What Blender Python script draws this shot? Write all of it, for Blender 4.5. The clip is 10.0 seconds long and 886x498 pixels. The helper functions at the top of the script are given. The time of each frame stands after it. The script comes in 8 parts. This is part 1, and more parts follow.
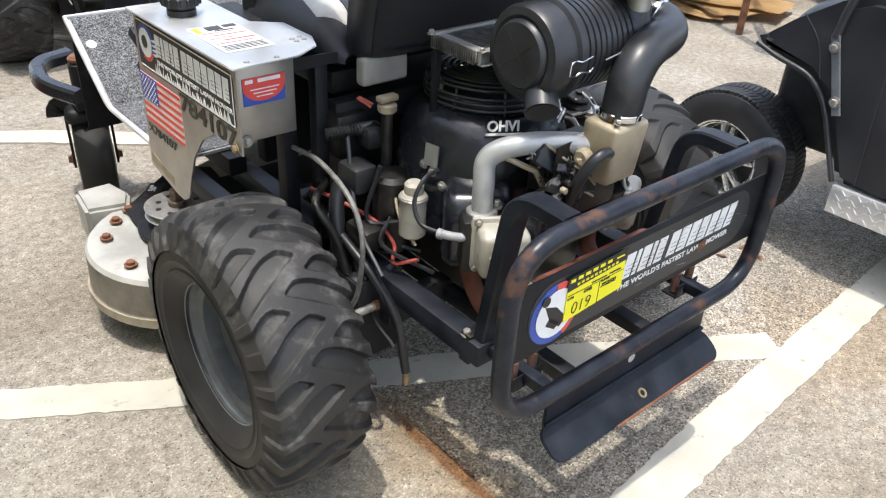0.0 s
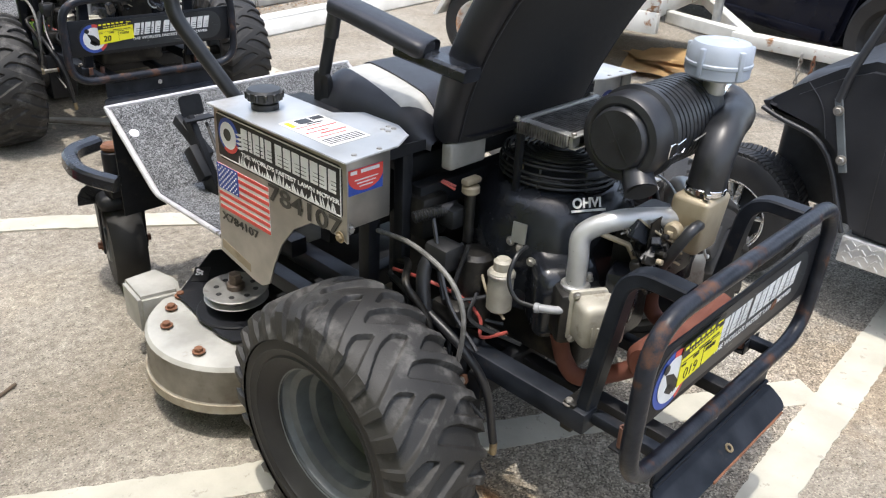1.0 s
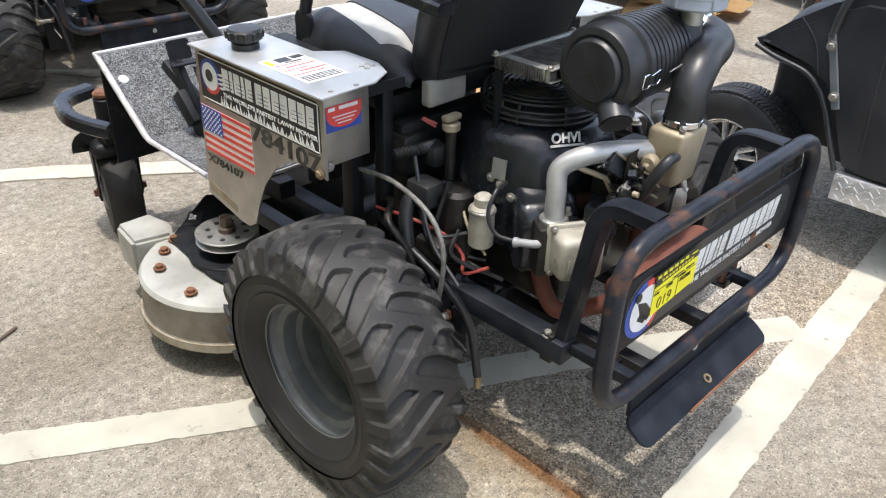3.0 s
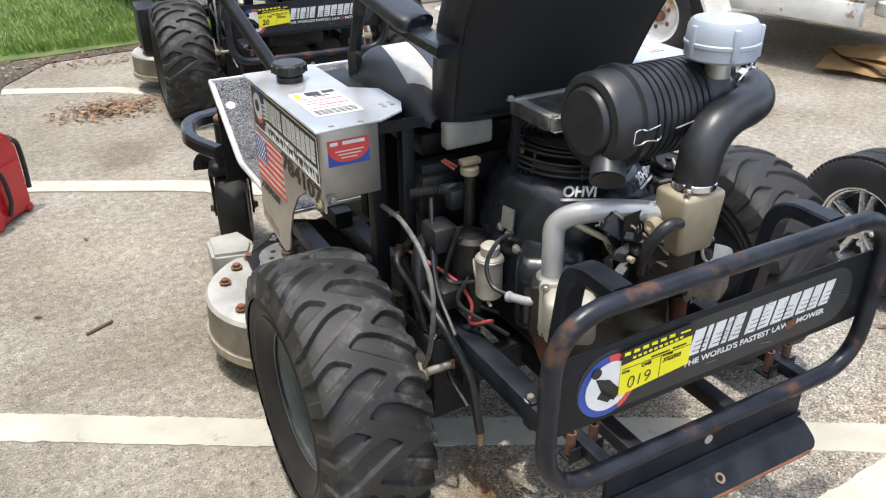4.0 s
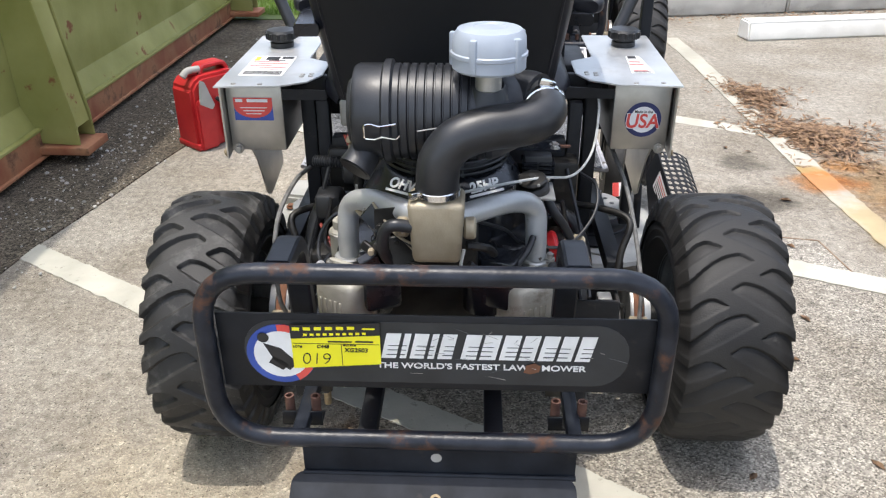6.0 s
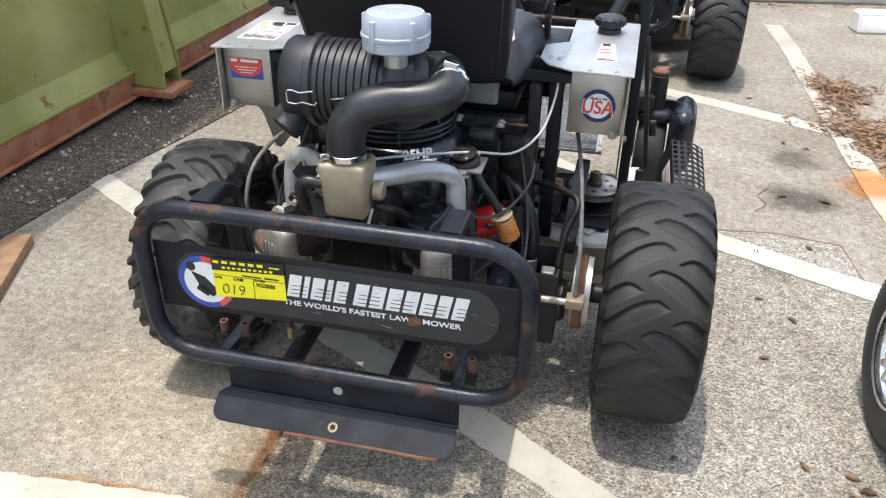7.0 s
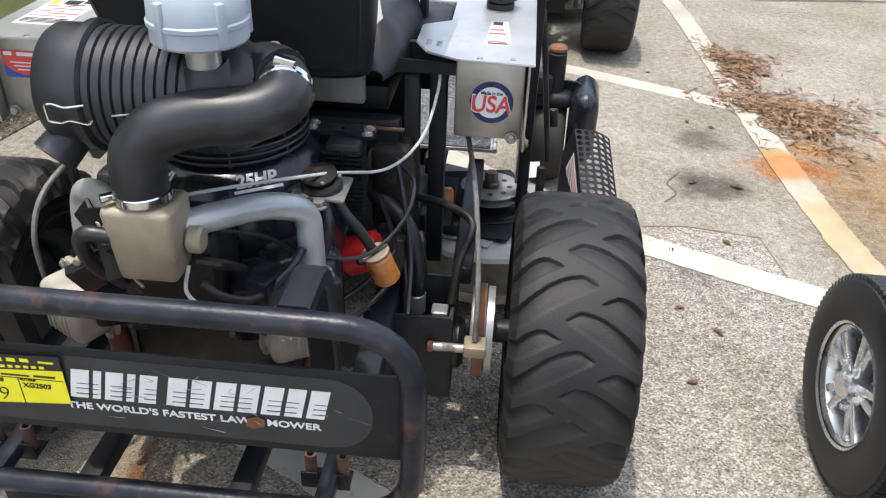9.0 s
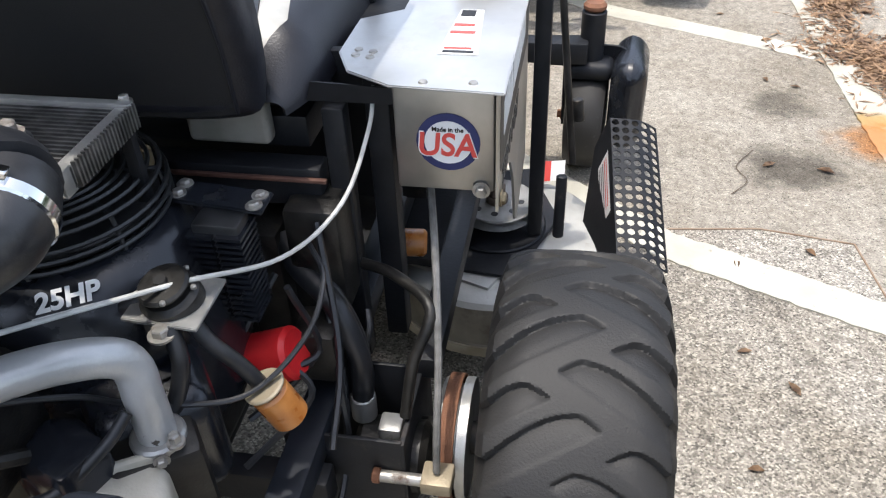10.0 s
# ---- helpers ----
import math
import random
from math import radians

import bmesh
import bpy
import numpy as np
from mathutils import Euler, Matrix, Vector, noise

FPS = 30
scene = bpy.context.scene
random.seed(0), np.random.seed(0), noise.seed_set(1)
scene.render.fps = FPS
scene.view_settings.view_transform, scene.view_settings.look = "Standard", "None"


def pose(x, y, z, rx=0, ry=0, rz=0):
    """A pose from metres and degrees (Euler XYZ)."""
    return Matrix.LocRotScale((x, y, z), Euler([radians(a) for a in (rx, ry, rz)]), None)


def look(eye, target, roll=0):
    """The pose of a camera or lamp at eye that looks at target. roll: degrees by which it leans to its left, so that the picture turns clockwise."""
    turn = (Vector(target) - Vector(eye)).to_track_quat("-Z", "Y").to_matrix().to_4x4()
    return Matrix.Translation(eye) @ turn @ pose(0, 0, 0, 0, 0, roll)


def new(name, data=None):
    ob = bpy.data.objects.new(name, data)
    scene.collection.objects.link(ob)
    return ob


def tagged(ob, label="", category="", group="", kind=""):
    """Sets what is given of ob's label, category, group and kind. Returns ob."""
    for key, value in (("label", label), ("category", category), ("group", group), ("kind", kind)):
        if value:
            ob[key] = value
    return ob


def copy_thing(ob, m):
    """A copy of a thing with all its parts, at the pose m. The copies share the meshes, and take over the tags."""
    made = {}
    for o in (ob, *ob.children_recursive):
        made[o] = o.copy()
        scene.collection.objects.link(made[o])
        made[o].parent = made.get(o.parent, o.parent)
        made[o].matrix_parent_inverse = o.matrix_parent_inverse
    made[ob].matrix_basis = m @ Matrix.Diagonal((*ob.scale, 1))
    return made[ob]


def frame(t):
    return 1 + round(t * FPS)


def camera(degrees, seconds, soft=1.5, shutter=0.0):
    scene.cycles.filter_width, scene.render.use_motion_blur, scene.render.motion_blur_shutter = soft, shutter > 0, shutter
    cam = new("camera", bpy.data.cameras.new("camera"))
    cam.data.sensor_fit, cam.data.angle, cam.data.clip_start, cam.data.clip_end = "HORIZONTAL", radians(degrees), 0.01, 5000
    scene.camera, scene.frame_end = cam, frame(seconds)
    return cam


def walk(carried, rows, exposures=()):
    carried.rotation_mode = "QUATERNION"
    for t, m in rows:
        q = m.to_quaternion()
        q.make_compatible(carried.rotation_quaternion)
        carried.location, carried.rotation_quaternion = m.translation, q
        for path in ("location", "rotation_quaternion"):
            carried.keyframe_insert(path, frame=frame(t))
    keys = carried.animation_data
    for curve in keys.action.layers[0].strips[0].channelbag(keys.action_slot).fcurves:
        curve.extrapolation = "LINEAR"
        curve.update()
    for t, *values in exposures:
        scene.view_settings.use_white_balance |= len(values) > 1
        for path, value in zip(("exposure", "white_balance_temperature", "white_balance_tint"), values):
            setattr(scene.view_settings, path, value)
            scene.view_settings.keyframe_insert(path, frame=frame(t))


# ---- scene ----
cam = camera(58.6, 10.0, 1.2)
PATH = [
    (0, (-1.115, -1.149, 1.328), (0.025, 0.115, 0.278), 3.4),
    (0.5, (-1.224, -1.082, 1.365), (-0.054, 0.186, 0.353), 3.5),
    (1, (-1.369, -0.963, 1.387), (-0.075, 0.25, 0.463), 2.8),
    (1.5, (-1.487, -0.892, 1.438), (-0.178, 0.408, 0.666), 3.5),
    (2, (-1.52, -0.872, 1.424), (-0.263, 0.437, 0.585), 3.3),
    (2.2, (-1.502, -0.895, 1.396), (-0.29, 0.335, 0.497), 4.16),
    (2.5, (-1.444, -0.933, 1.345), (-0.089, 0.182, 0.386), 6.6),
    (2.7, (-1.414, -0.958, 1.365), (-0.09, 0.147, 0.352), 4.0),
    (3.8, (-1.061, -1.251, 1.367), (-0.124, 0.247, 0.432), 0.4),
    (4, (-0.974, -1.255, 1.354), (-0.136, 0.298, 0.412), -0.6),
    (4.5, (-0.695, -1.253, 1.313), (0.028, 0.334, 0.334), 1.9),
    (5, (-0.428, -1.387, 1.328), (0.127, 0.307, 0.422), -0.4),
    (5.5, (-0.191, -1.56, 1.355), (0.095, 0.2, 0.449), 0.7),
    (5.7, (-0.092, -1.56, 1.338), (0.051, 0.21, 0.418), 0.1),
    (6.8, (0.423, -1.66, 1.422), (0.023, 0.022, 0.415), 0.8),
    (7, (0.488, -1.661, 1.418), (0.101, 0.018, 0.401), 0.7),
    (7.5, (0.553, -1.635, 1.408), (0.295, 0.036, 0.341), 2.9),
    (8, (0.512, -1.619, 1.409), (0.161, 0.101, 0.45), -1.8),
    (8.5, (0.453, -1.416, 1.363), (0.396, 0.305, 0.345), 5.7),
    (9, (0.466, -1.241, 1.321), (0.339, 0.443, 0.25), 2.2),
    (9.5, (0.579, -0.977, 1.317), (0.263, 0.639, 0.182), -4.5),
    (10, (0.594, -0.702, 1.269), (0.294, 0.85, 0.044), -2.4),
]
walk(cam, [(t, look(eye, target, roll)) for t, eye, target, roll in PATH],
     exposures=[(0.0, 0.46), (0.5, 0.36), (1.0, 0.33), (1.5, 0.26), (2.0, 0.26), (2.5, 0.33), (4.0, 0.33), (5.5, 0.26), (7.0, 0.28), (8.0, 0.24), (9.0, 0.24), (10.0, 0.37)])

# ---- world, sun, exposure ----
world = bpy.data.worlds.new("sky_world")
scene.world = world
world.use_nodes = True
wn = world.node_tree
SUN_TO = Vector((-0.13, -0.045, 1.0)).normalized()
sky = wn.nodes.new("ShaderNodeTexSky")
sky.sky_type, sky.sun_disc = "NISHITA", False
sky.sun_elevation = math.asin(SUN_TO.z)
sky.sun_rotation = math.atan2(SUN_TO.x, SUN_TO.y)
sky.dust_density = 2.5
haze = wn.nodes.new("ShaderNodeHueSaturation")
haze.inputs["Saturation"].default_value = 0.68
wn.links.new(sky.outputs[0], haze.inputs["Color"])
wn.links.new(haze.outputs[0], wn.nodes["Background"].inputs[0])
wn.nodes["Background"].inputs[1].default_value = 0.345
sun = new("sun", bpy.data.lights.new("sun", "SUN"))
sun.data.energy, sun.data.angle, sun.data.color = 2.62, radians(0.8), (1.0, 0.945, 0.865)
sun.matrix_world = look(SUN_TO * 20, (0, 0, 0))


# ---- materials ----
def rgba(c):
    return (*c, 1.0) if len(c) == 3 else c


def blotted(N, Lk, here, col, stain, base):
    """Stains and painted shade with ragged soft edges: x, y, radii, colour and strength of each, over a surface of
    about the base value.
    """
    if not stain:
        return col
    nb = N.new("ShaderNodeTexNoise")
    nb.inputs["Scale"].default_value, nb.inputs["Detail"].default_value, nb.inputs["Roughness"].default_value = 9.0, 8.0, 0.68
    Lk.new(here, nb.inputs["Vector"])
    for x, y, rx, ry, c, k in stain:
        mp = N.new("ShaderNodeMapping")
        mp.inputs["Location"].default_value = (-x / rx, -y / ry, 0)
        mp.inputs["Scale"].default_value = (1 / rx, 1 / ry, 0)
        Lk.new(here, mp.inputs["Vector"])
        ln = N.new("ShaderNodeVectorMath")
        ln.operation = "LENGTH"
        Lk.new(mp.outputs["Vector"], ln.inputs[0])
        ad = N.new("ShaderNodeMath")
        ad.operation = "MULTIPLY_ADD"
        ad.inputs[1].default_value = 1.7
        Lk.new(nb.outputs["Fac"], ad.inputs[0])
        Lk.new(ln.outputs["Value"], ad.inputs[2])
        mk = N.new("ShaderNodeMapRange")
        mk.interpolation_type = "SMOOTHSTEP"
        mk.inputs["From Min"].default_value, mk.inputs["From Max"].default_value = 1.25, 2.15
        mk.inputs["To Min"].default_value, mk.inputs["To Max"].default_value = k, 0.0
        Lk.new(ad.outputs["Value"], mk.inputs["Value"])
        tint_c = N.new("ShaderNodeMix")
        tint_c.data_type, tint_c.blend_type = "RGBA", "MULTIPLY"
        tint_c.inputs["Factor"].default_value = 1.0
        Lk.new(col, tint_c.inputs["A"])
        tint_c.inputs["B"].default_value = rgba(tuple(v / base for v in c))
        mb = N.new("ShaderNodeMix")
        mb.data_type = "RGBA"
        Lk.new(mk.outputs["Result"], mb.inputs["Factor"])
        Lk.new(col, mb.inputs["A"])
        Lk.new(tint_c.outputs["Result"], mb.inputs["B"])
        col = mb.outputs["Result"]
    return col


def mat(name, c1, c2=None, rough=0.5, metal=0.0, scale=12.0, detail=6.0, bump=0.15, bscale=180.0, bdist=0.002,
        patch=None, pscale=9.0, pcut=(0.6, 0.68), prough=0.85, rvar=0.12, coat=0.0, spec=0.5, stain=()):
    """A two-scale surface: c1 to c2 by a broad noise, patches of a third colour (rust, dust), fine relief."""
    m = bpy.data.materials.new(name)
    m.use_nodes = True
    nt, N, Lk = m.node_tree, m.node_tree.nodes, m.node_tree.links
    b = N["Principled BSDF"]
    here = N.new("ShaderNodeNewGeometry").outputs["Position"]
    n1 = N.new("ShaderNodeTexNoise")
    n1.inputs["Scale"].default_value, n1.inputs["Detail"].default_value = scale, detail
    Lk.new(here, n1.inputs["Vector"])
    ramp = N.new("ShaderNodeValToRGB")
    ramp.color_ramp.elements[0].position, ramp.color_ramp.elements[1].position = 0.35, 0.68
    ramp.color_ramp.elements[0].color = rgba(c1)
    ramp.color_ramp.elements[1].color = rgba(c2 or tuple(min(1, v * 1.25) for v in c1))
    Lk.new(n1.outputs["Fac"], ramp.inputs["Fac"])
    col = ramp.outputs["Color"]
    rr = N.new("ShaderNodeMapRange")
    rr.inputs["To Min"].default_value, rr.inputs["To Max"].default_value = max(0.02, rough - rvar), min(1, rough + rvar)
    nf = N.new("ShaderNodeTexNoise")
    nf.inputs["Scale"].default_value, nf.inputs["Detail"].default_value = bscale, 3.0
    Lk.new(here, nf.inputs["Vector"])
    Lk.new(n1.outputs["Fac"], rr.inputs["Value"])
    ro = rr.outputs["Result"]
    if patch:
        n2 = N.new("ShaderNodeTexNoise")
        n2.inputs["Scale"].default_value, n2.inputs["Detail"].default_value, n2.inputs["Roughness"].default_value = pscale, 9.0, 0.65
        Lk.new(here, n2.inputs["Vector"])
        cut = N.new("ShaderNodeMapRange")
        cut.inputs["From Min"].default_value, cut.inputs["From Max"].default_value = pcut
        Lk.new(n2.outputs["Fac"], cut.inputs["Value"])
        mx = N.new("ShaderNodeMix")
        mx.data_type = "RGBA"
        Lk.new(cut.outputs["Result"], mx.inputs["Factor"])
        Lk.new(col, mx.inputs["A"])
        mx.inputs["B"].default_value = rgba(patch)
        col = mx.outputs["Result"]
        mr = N.new("ShaderNodeMix")
        Lk.new(cut.outputs["Result"], mr.inputs["Factor"])
        Lk.new(ro, mr.inputs["A"])
        mr.inputs["B"].default_value = prough
        ro = mr.outputs["Result"]
        if metal > 0:
            mm = N.new("ShaderNodeMapRange")
            mm.inputs["To Min"].default_value, mm.inputs["To Max"].default_value = metal, 0.0
            Lk.new(cut.outputs["Result"], mm.inputs["Value"])
            Lk.new(mm.outputs["Result"], b.inputs["Metallic"])
    if metal > 0 and not patch:
        b.inputs["Metallic"].default_value = metal
    col = blotted(N, Lk, here, col, stain, 0.5)
    Lk.new(col, b.inputs["Base Color"])
    Lk.new(ro, b.inputs["Roughness"])
    b.inputs["Coat Weight"].default_value = coat
    b.inputs["Specular IOR Level"].default_value = spec
    if bump:
        bp = N.new("ShaderNodeBump")
        bp.inputs["Strength"].default_value, bp.inputs["Distance"].default_value = bump, bdist
        Lk.new(nf.outputs["Fac"], bp.inputs["Height"])
        Lk.new(bp.outputs["Normal"], b.inputs["Normal"])
    return m


def ground_mat(name, lo, hi, stone, tint, wear, stain=None, specks=0.0):
    """Old asphalt: fine stones in a binder, broad bleached and brownish areas, cracks of darker grain."""
    m = bpy.data.materials.new(name)
    m.use_nodes = True
    N, Lk = m.node_tree.nodes, m.node_tree.links
    b = N["Principled BSDF"]
    tc = N.new("ShaderNodeTexCoord")
    vo = N.new("ShaderNodeTexVoronoi")
    vo.inputs["Scale"].default_value = stone
    Lk.new(tc.outputs["Object"], vo.inputs["Vector"])
    sep = N.new("ShaderNodeSeparateColor")
    Lk.new(vo.outputs["Color"], sep.inputs[0])
    r1 = N.new("ShaderNodeValToRGB")
    e = r1.color_ramp.elements
    e[0].position, e[0].color = 0.0, rgba(tuple(v * (0.5 if specks else 1.0) for v in lo))
    e[1].position, e[1].color = 1.0, rgba(tuple(min(1.0, v * (1.3 if specks else 1.0)) for v in hi))
    for at, c in ((max(0.04, specks), lo), (0.55, tuple(a * 0.55 + c * 0.45 for a, c in zip(lo, hi))), (min(0.96, 1 - specks), hi)):
        e.new(at).color = rgba(c)
    Lk.new(sep.outputs[0], r1.inputs["Fac"])
    n1 = N.new("ShaderNodeTexNoise")
    n1.inputs["Scale"].default_value, n1.inputs["Detail"].default_value, n1.inputs["Roughness"].default_value = 1.7, 9.0, 0.62
    Lk.new(tc.outputs["Object"], n1.inputs["Vector"])
    r2 = N.new("ShaderNodeValToRGB")
    f = r2.color_ramp.elements
    f[0].position, f[0].color = 0.32, rgba(tint)
    f[1].position, f[1].color = 0.66, rgba(wear)
    Lk.new(n1.outputs["Fac"], r2.inputs["Fac"])
    mx = N.new("ShaderNodeMix")
    mx.data_type, mx.blend_type = "RGBA", "MULTIPLY"
    mx.inputs["Factor"].default_value = 1.0
    Lk.new(r1.outputs["Color"], mx.inputs["A"])
    Lk.new(r2.outputs["Color"], mx.inputs["B"])
    col = mx.outputs["Result"]
    n3 = N.new("ShaderNodeTexNoise")
    n3.inputs["Scale"].default_value, n3.inputs["Detail"].default_value = 34.0, 6.0
    Lk.new(tc.outputs["Object"], n3.inputs["Vector"])
    r3 = N.new("ShaderNodeMapRange")
    r3.inputs["From Min"].default_value, r3.inputs["From Max"].default_value = 0.3, 0.7
    r3.inputs["To Min"].default_value, r3.inputs["To Max"].default_value = 0.72, 1.18
    Lk.new(n3.outputs["Fac"], r3.inputs["Value"])
    hs = N.new("ShaderNodeHueSaturation")
    Lk.new(r3.outputs["Result"], hs.inputs["Value"])
    Lk.new(col, hs.inputs["Color"])
    col = hs.outputs["Color"]
    col = blotted(N, Lk, tc.outputs["Object"], col, stain or (), 0.36)
    Lk.new(col, b.inputs["Base Color"])
    b.inputs["Roughness"].default_value = 0.9
    b.inputs["Specular IOR Level"].default_value = 0.3
    bp = N.new("ShaderNodeBump")
    bp.inputs["Strength"].default_value, bp.inputs["Distance"].default_value = 0.7, 0.004
    Lk.new(vo.outputs["Distance"], bp.inputs["Height"])
    bp2 = N.new("ShaderNodeBump")
    bp2.inputs["Strength"].default_value, bp2.inputs["Distance"].default_value = 0.5, 0.01
    Lk.new(n3.outputs["Fac"], bp2.inputs["Height"])
    Lk.new(bp.outputs["Normal"], bp2.inputs["Normal"])
    Lk.new(bp2.outputs["Normal"], b.inputs["Normal"])
    return m


# worn and stained places of the lot: x, y, radius across and along, colour, strength
BLOTS = [(-0.58, -0.32, 0.44, 0.30, (0.52, 0.505, 0.465), 0.7), (-0.250, -0.30, 0.022, 0.36, (0.20, 0.115, 0.06), 0.9), (-0.45, -0.575, 0.30, 0.022, (0.34, 0.20, 0.09), 0.85), (1.24, 1.41, 0.15, 0.13, (0.075, 0.072, 0.068), 0.75), (1.265, 1.82, 0.11, 0.12, (0.10, 0.097, 0.092), 0.7),
         (1.82, 1.58, 0.30, 0.34, (0.30, 0.20, 0.095), 0.75), (1.72, 1.16, 0.20, 0.30, (0.27, 0.20, 0.12), 0.6),
         (2.13, 1.90, 0.13, 0.09, (0.46, 0.25, 0.08), 0.75), (2.10, 1.62, 0.08, 0.09, (0.40, 0.19, 0.06), 0.75),
         (1.56, 1.60, 0.17, 0.11, (0.40, 0.19, 0.06), 0.8), (1.70, 1.80, 0.12, 0.10, (0.42, 0.24, 0.09), 0.7),
         (0.10, -0.95, 0.7, 0.22, (0.29, 0.265, 0.225), 0.25), (-0.25, -0.3, 0.10, 0.45, (0.25, 0.19, 0.12), 0.5),
         (0.9, -0.55, 0.35, 0.28, (0.34, 0.27, 0.19), 0.45), (-0.85, 1.55, 0.35, 0.18, (0.40, 0.38, 0.35), 0.4),
         (-0.62, 2.55, 0.16, 0.20, (0.16, 0.15, 0.14), 0.5), (-0.95, 0.85, 0.4, 0.16, (0.22, 0.205, 0.18), 0.35),
         (1.08, 0.85, 0.10, 0.12, (0.11, 0.105, 0.10), 0.5), (2.35, 1.5, 0.22, 0.10, (0.24, 0.19, 0.14), 0.6)]
M_ASPHALT = ground_mat("old_asphalt", (0.270, 0.254, 0.225), (0.425, 0.402, 0.355), 250.0, (0.68, 0.63, 0.56), (1.02, 0.99, 0.945), BLOTS, 0.07)
# the extra blot under the step paints the hoop's shade along with darker asphalt
M_COARSE = ground_mat("coarse_worn_asphalt", (0.215, 0.205, 0.185), (0.51, 0.488, 0.44), 235.0, (0.64, 0.59, 0.52), (1.0, 0.975, 0.935), [q for q in BLOTS if q[1] < 1.0 and q[0] > -0.3] + [(0.05, -0.30, 0.45, 0.42, (0.30, 0.28, 0.245), 0.45)], 0.13)
M_LINE = mat("line_paint", (0.40, 0.384, 0.320), (0.52, 0.50, 0.422), 0.8, scale=7, bump=0.5, bscale=150, patch=(0.29, 0.27, 0.23), pscale=26, pcut=(0.61, 0.69))
M_LINE_RUST = mat("rust_stained_line_paint", (0.34, 0.322, 0.265), (0.46, 0.437, 0.365), 0.8, scale=5, bump=0.5, bscale=150, patch=(0.33, 0.29, 0.23), pscale=26, pcut=(0.64, 0.72),
                  stain=[(1.555, 1.60, 0.20, 0.13, (0.50, 0.20, 0.04), 0.85), (1.54, 1.72, 0.12, 0.06, (0.50, 0.34, 0.10), 0.8), (1.62, 1.15, 0.14, 0.33, (0.50, 0.40, 0.24), 0.8), (1.70, 0.6, 0.2, 0.3, (0.48, 0.41, 0.28), 0.6)])
M_RUBBER = mat("tyre_rubber", (0.0125, 0.012, 0.0115), (0.025, 0.024, 0.0225), 0.60, scale=7, bump=0.35, bscale=300, patch=(0.085, 0.082, 0.075), pscale=48, pcut=(0.62, 0.84), prough=0.85, spec=0.42)
M_RUBBER_DUSTY = mat("dusty_tyre_rubber", (0.015, 0.0145, 0.014), (0.036, 0.035, 0.033), 0.58, scale=7, bump=0.35, bscale=300, patch=(0.15, 0.145, 0.137), pscale=17, pcut=(0.52, 0.78), prough=0.9, spec=0.42)
M_SIDEWALL = mat("sidewall_rubber", (0.012, 0.012, 0.013), (0.022, 0.022, 0.022), 0.55, scale=14, bump=0.15, bscale=240)
M_FRAME = mat("worn_black_frame_paint", (0.008, 0.010, 0.015), (0.021, 0.024, 0.033), 0.34, scale=22, bump=0.35, bscale=110, patch=(0.095, 0.046, 0.028), pscale=13, pcut=(0.555, 0.66), spec=0.32)
M_STEP = mat("scuffed_black_step_paint", (0.008, 0.010, 0.014), (0.022, 0.026, 0.034), 0.42, scale=14, bump=0.07, bscale=130, patch=(0.045, 0.040, 0.038), pscale=16, pcut=(0.60, 0.74), prough=0.6, spec=0.20)
M_FRAME2 = mat("black_chassis_paint", (0.006, 0.007, 0.009), (0.013, 0.014, 0.017), 0.52, scale=22, bump=0.2, bscale=130, patch=(0.07, 0.058, 0.047), pscale=14, pcut=(0.62, 0.78), spec=0.32)
M_STEEL = mat("brushed_stainless_steel", (0.38, 0.37, 0.34), (0.52, 0.50, 0.46), 0.36, 0.85, scale=14, bump=0.1, bscale=260, patch=(0.30, 0.27, 0.22), pscale=6, pcut=(0.66, 0.8), prough=0.6)
M_LID = mat("galvanised_lid_steel", (0.42, 0.425, 0.42), (0.56, 0.565, 0.56), 0.36, 0.6, scale=9, bump=0.06, bscale=120, patch=(0.35, 0.34, 0.32), pscale=7, pcut=(0.55, 0.75), prough=0.5)
M_DECK = mat("weathered_deck_steel", (0.30, 0.295, 0.265), (0.46, 0.455, 0.42), 0.55, 0.2, scale=10, bump=0.2, bscale=160, patch=(0.20, 0.165, 0.125), pscale=9, pcut=(0.60, 0.74))
M_ALU = mat("cast_aluminium", (0.34, 0.34, 0.33), (0.50, 0.50, 0.48), 0.42, 0.7, scale=20, bump=0.25, bscale=300, patch=(0.16, 0.13, 0.10), pscale=15, pcut=(0.64, 0.74))
M_SILVER = mat("silver_painted_pipe", (0.38, 0.385, 0.38), (0.52, 0.525, 0.52), 0.36, 0.4, scale=14, bump=0.2, bscale=260, patch=(0.07, 0.06, 0.05), pscale=22, pcut=(0.64, 0.67))
M_TAN = mat("aged_tan_casting", (0.30, 0.25, 0.17), (0.42, 0.36, 0.26), 0.5, 0.35, scale=16, bump=0.3, bscale=300, patch=(0.19, 0.13, 0.08), pscale=13, pcut=(0.60, 0.74))
M_VALVE = mat("light_cast_cover", (0.34, 0.32, 0.265), (0.48, 0.455, 0.39), 0.55, 0.2, scale=22, bump=0.3, bscale=300, patch=(0.15, 0.12, 0.085), pscale=17, pcut=(0.56, 0.74))
M_SHROUD = mat("black_engine_shroud", (0.008, 0.009, 0.012), (0.018, 0.021, 0.027), 0.24, scale=11, bump=0.2, bscale=70, patch=(0.045, 0.043, 0.04), pscale=16, pcut=(0.60, 0.85))
M_BLACK = mat("black_plastic", (0.012, 0.013, 0.014), (0.024, 0.025, 0.027), 0.42, scale=30, bump=0.1, bscale=240)
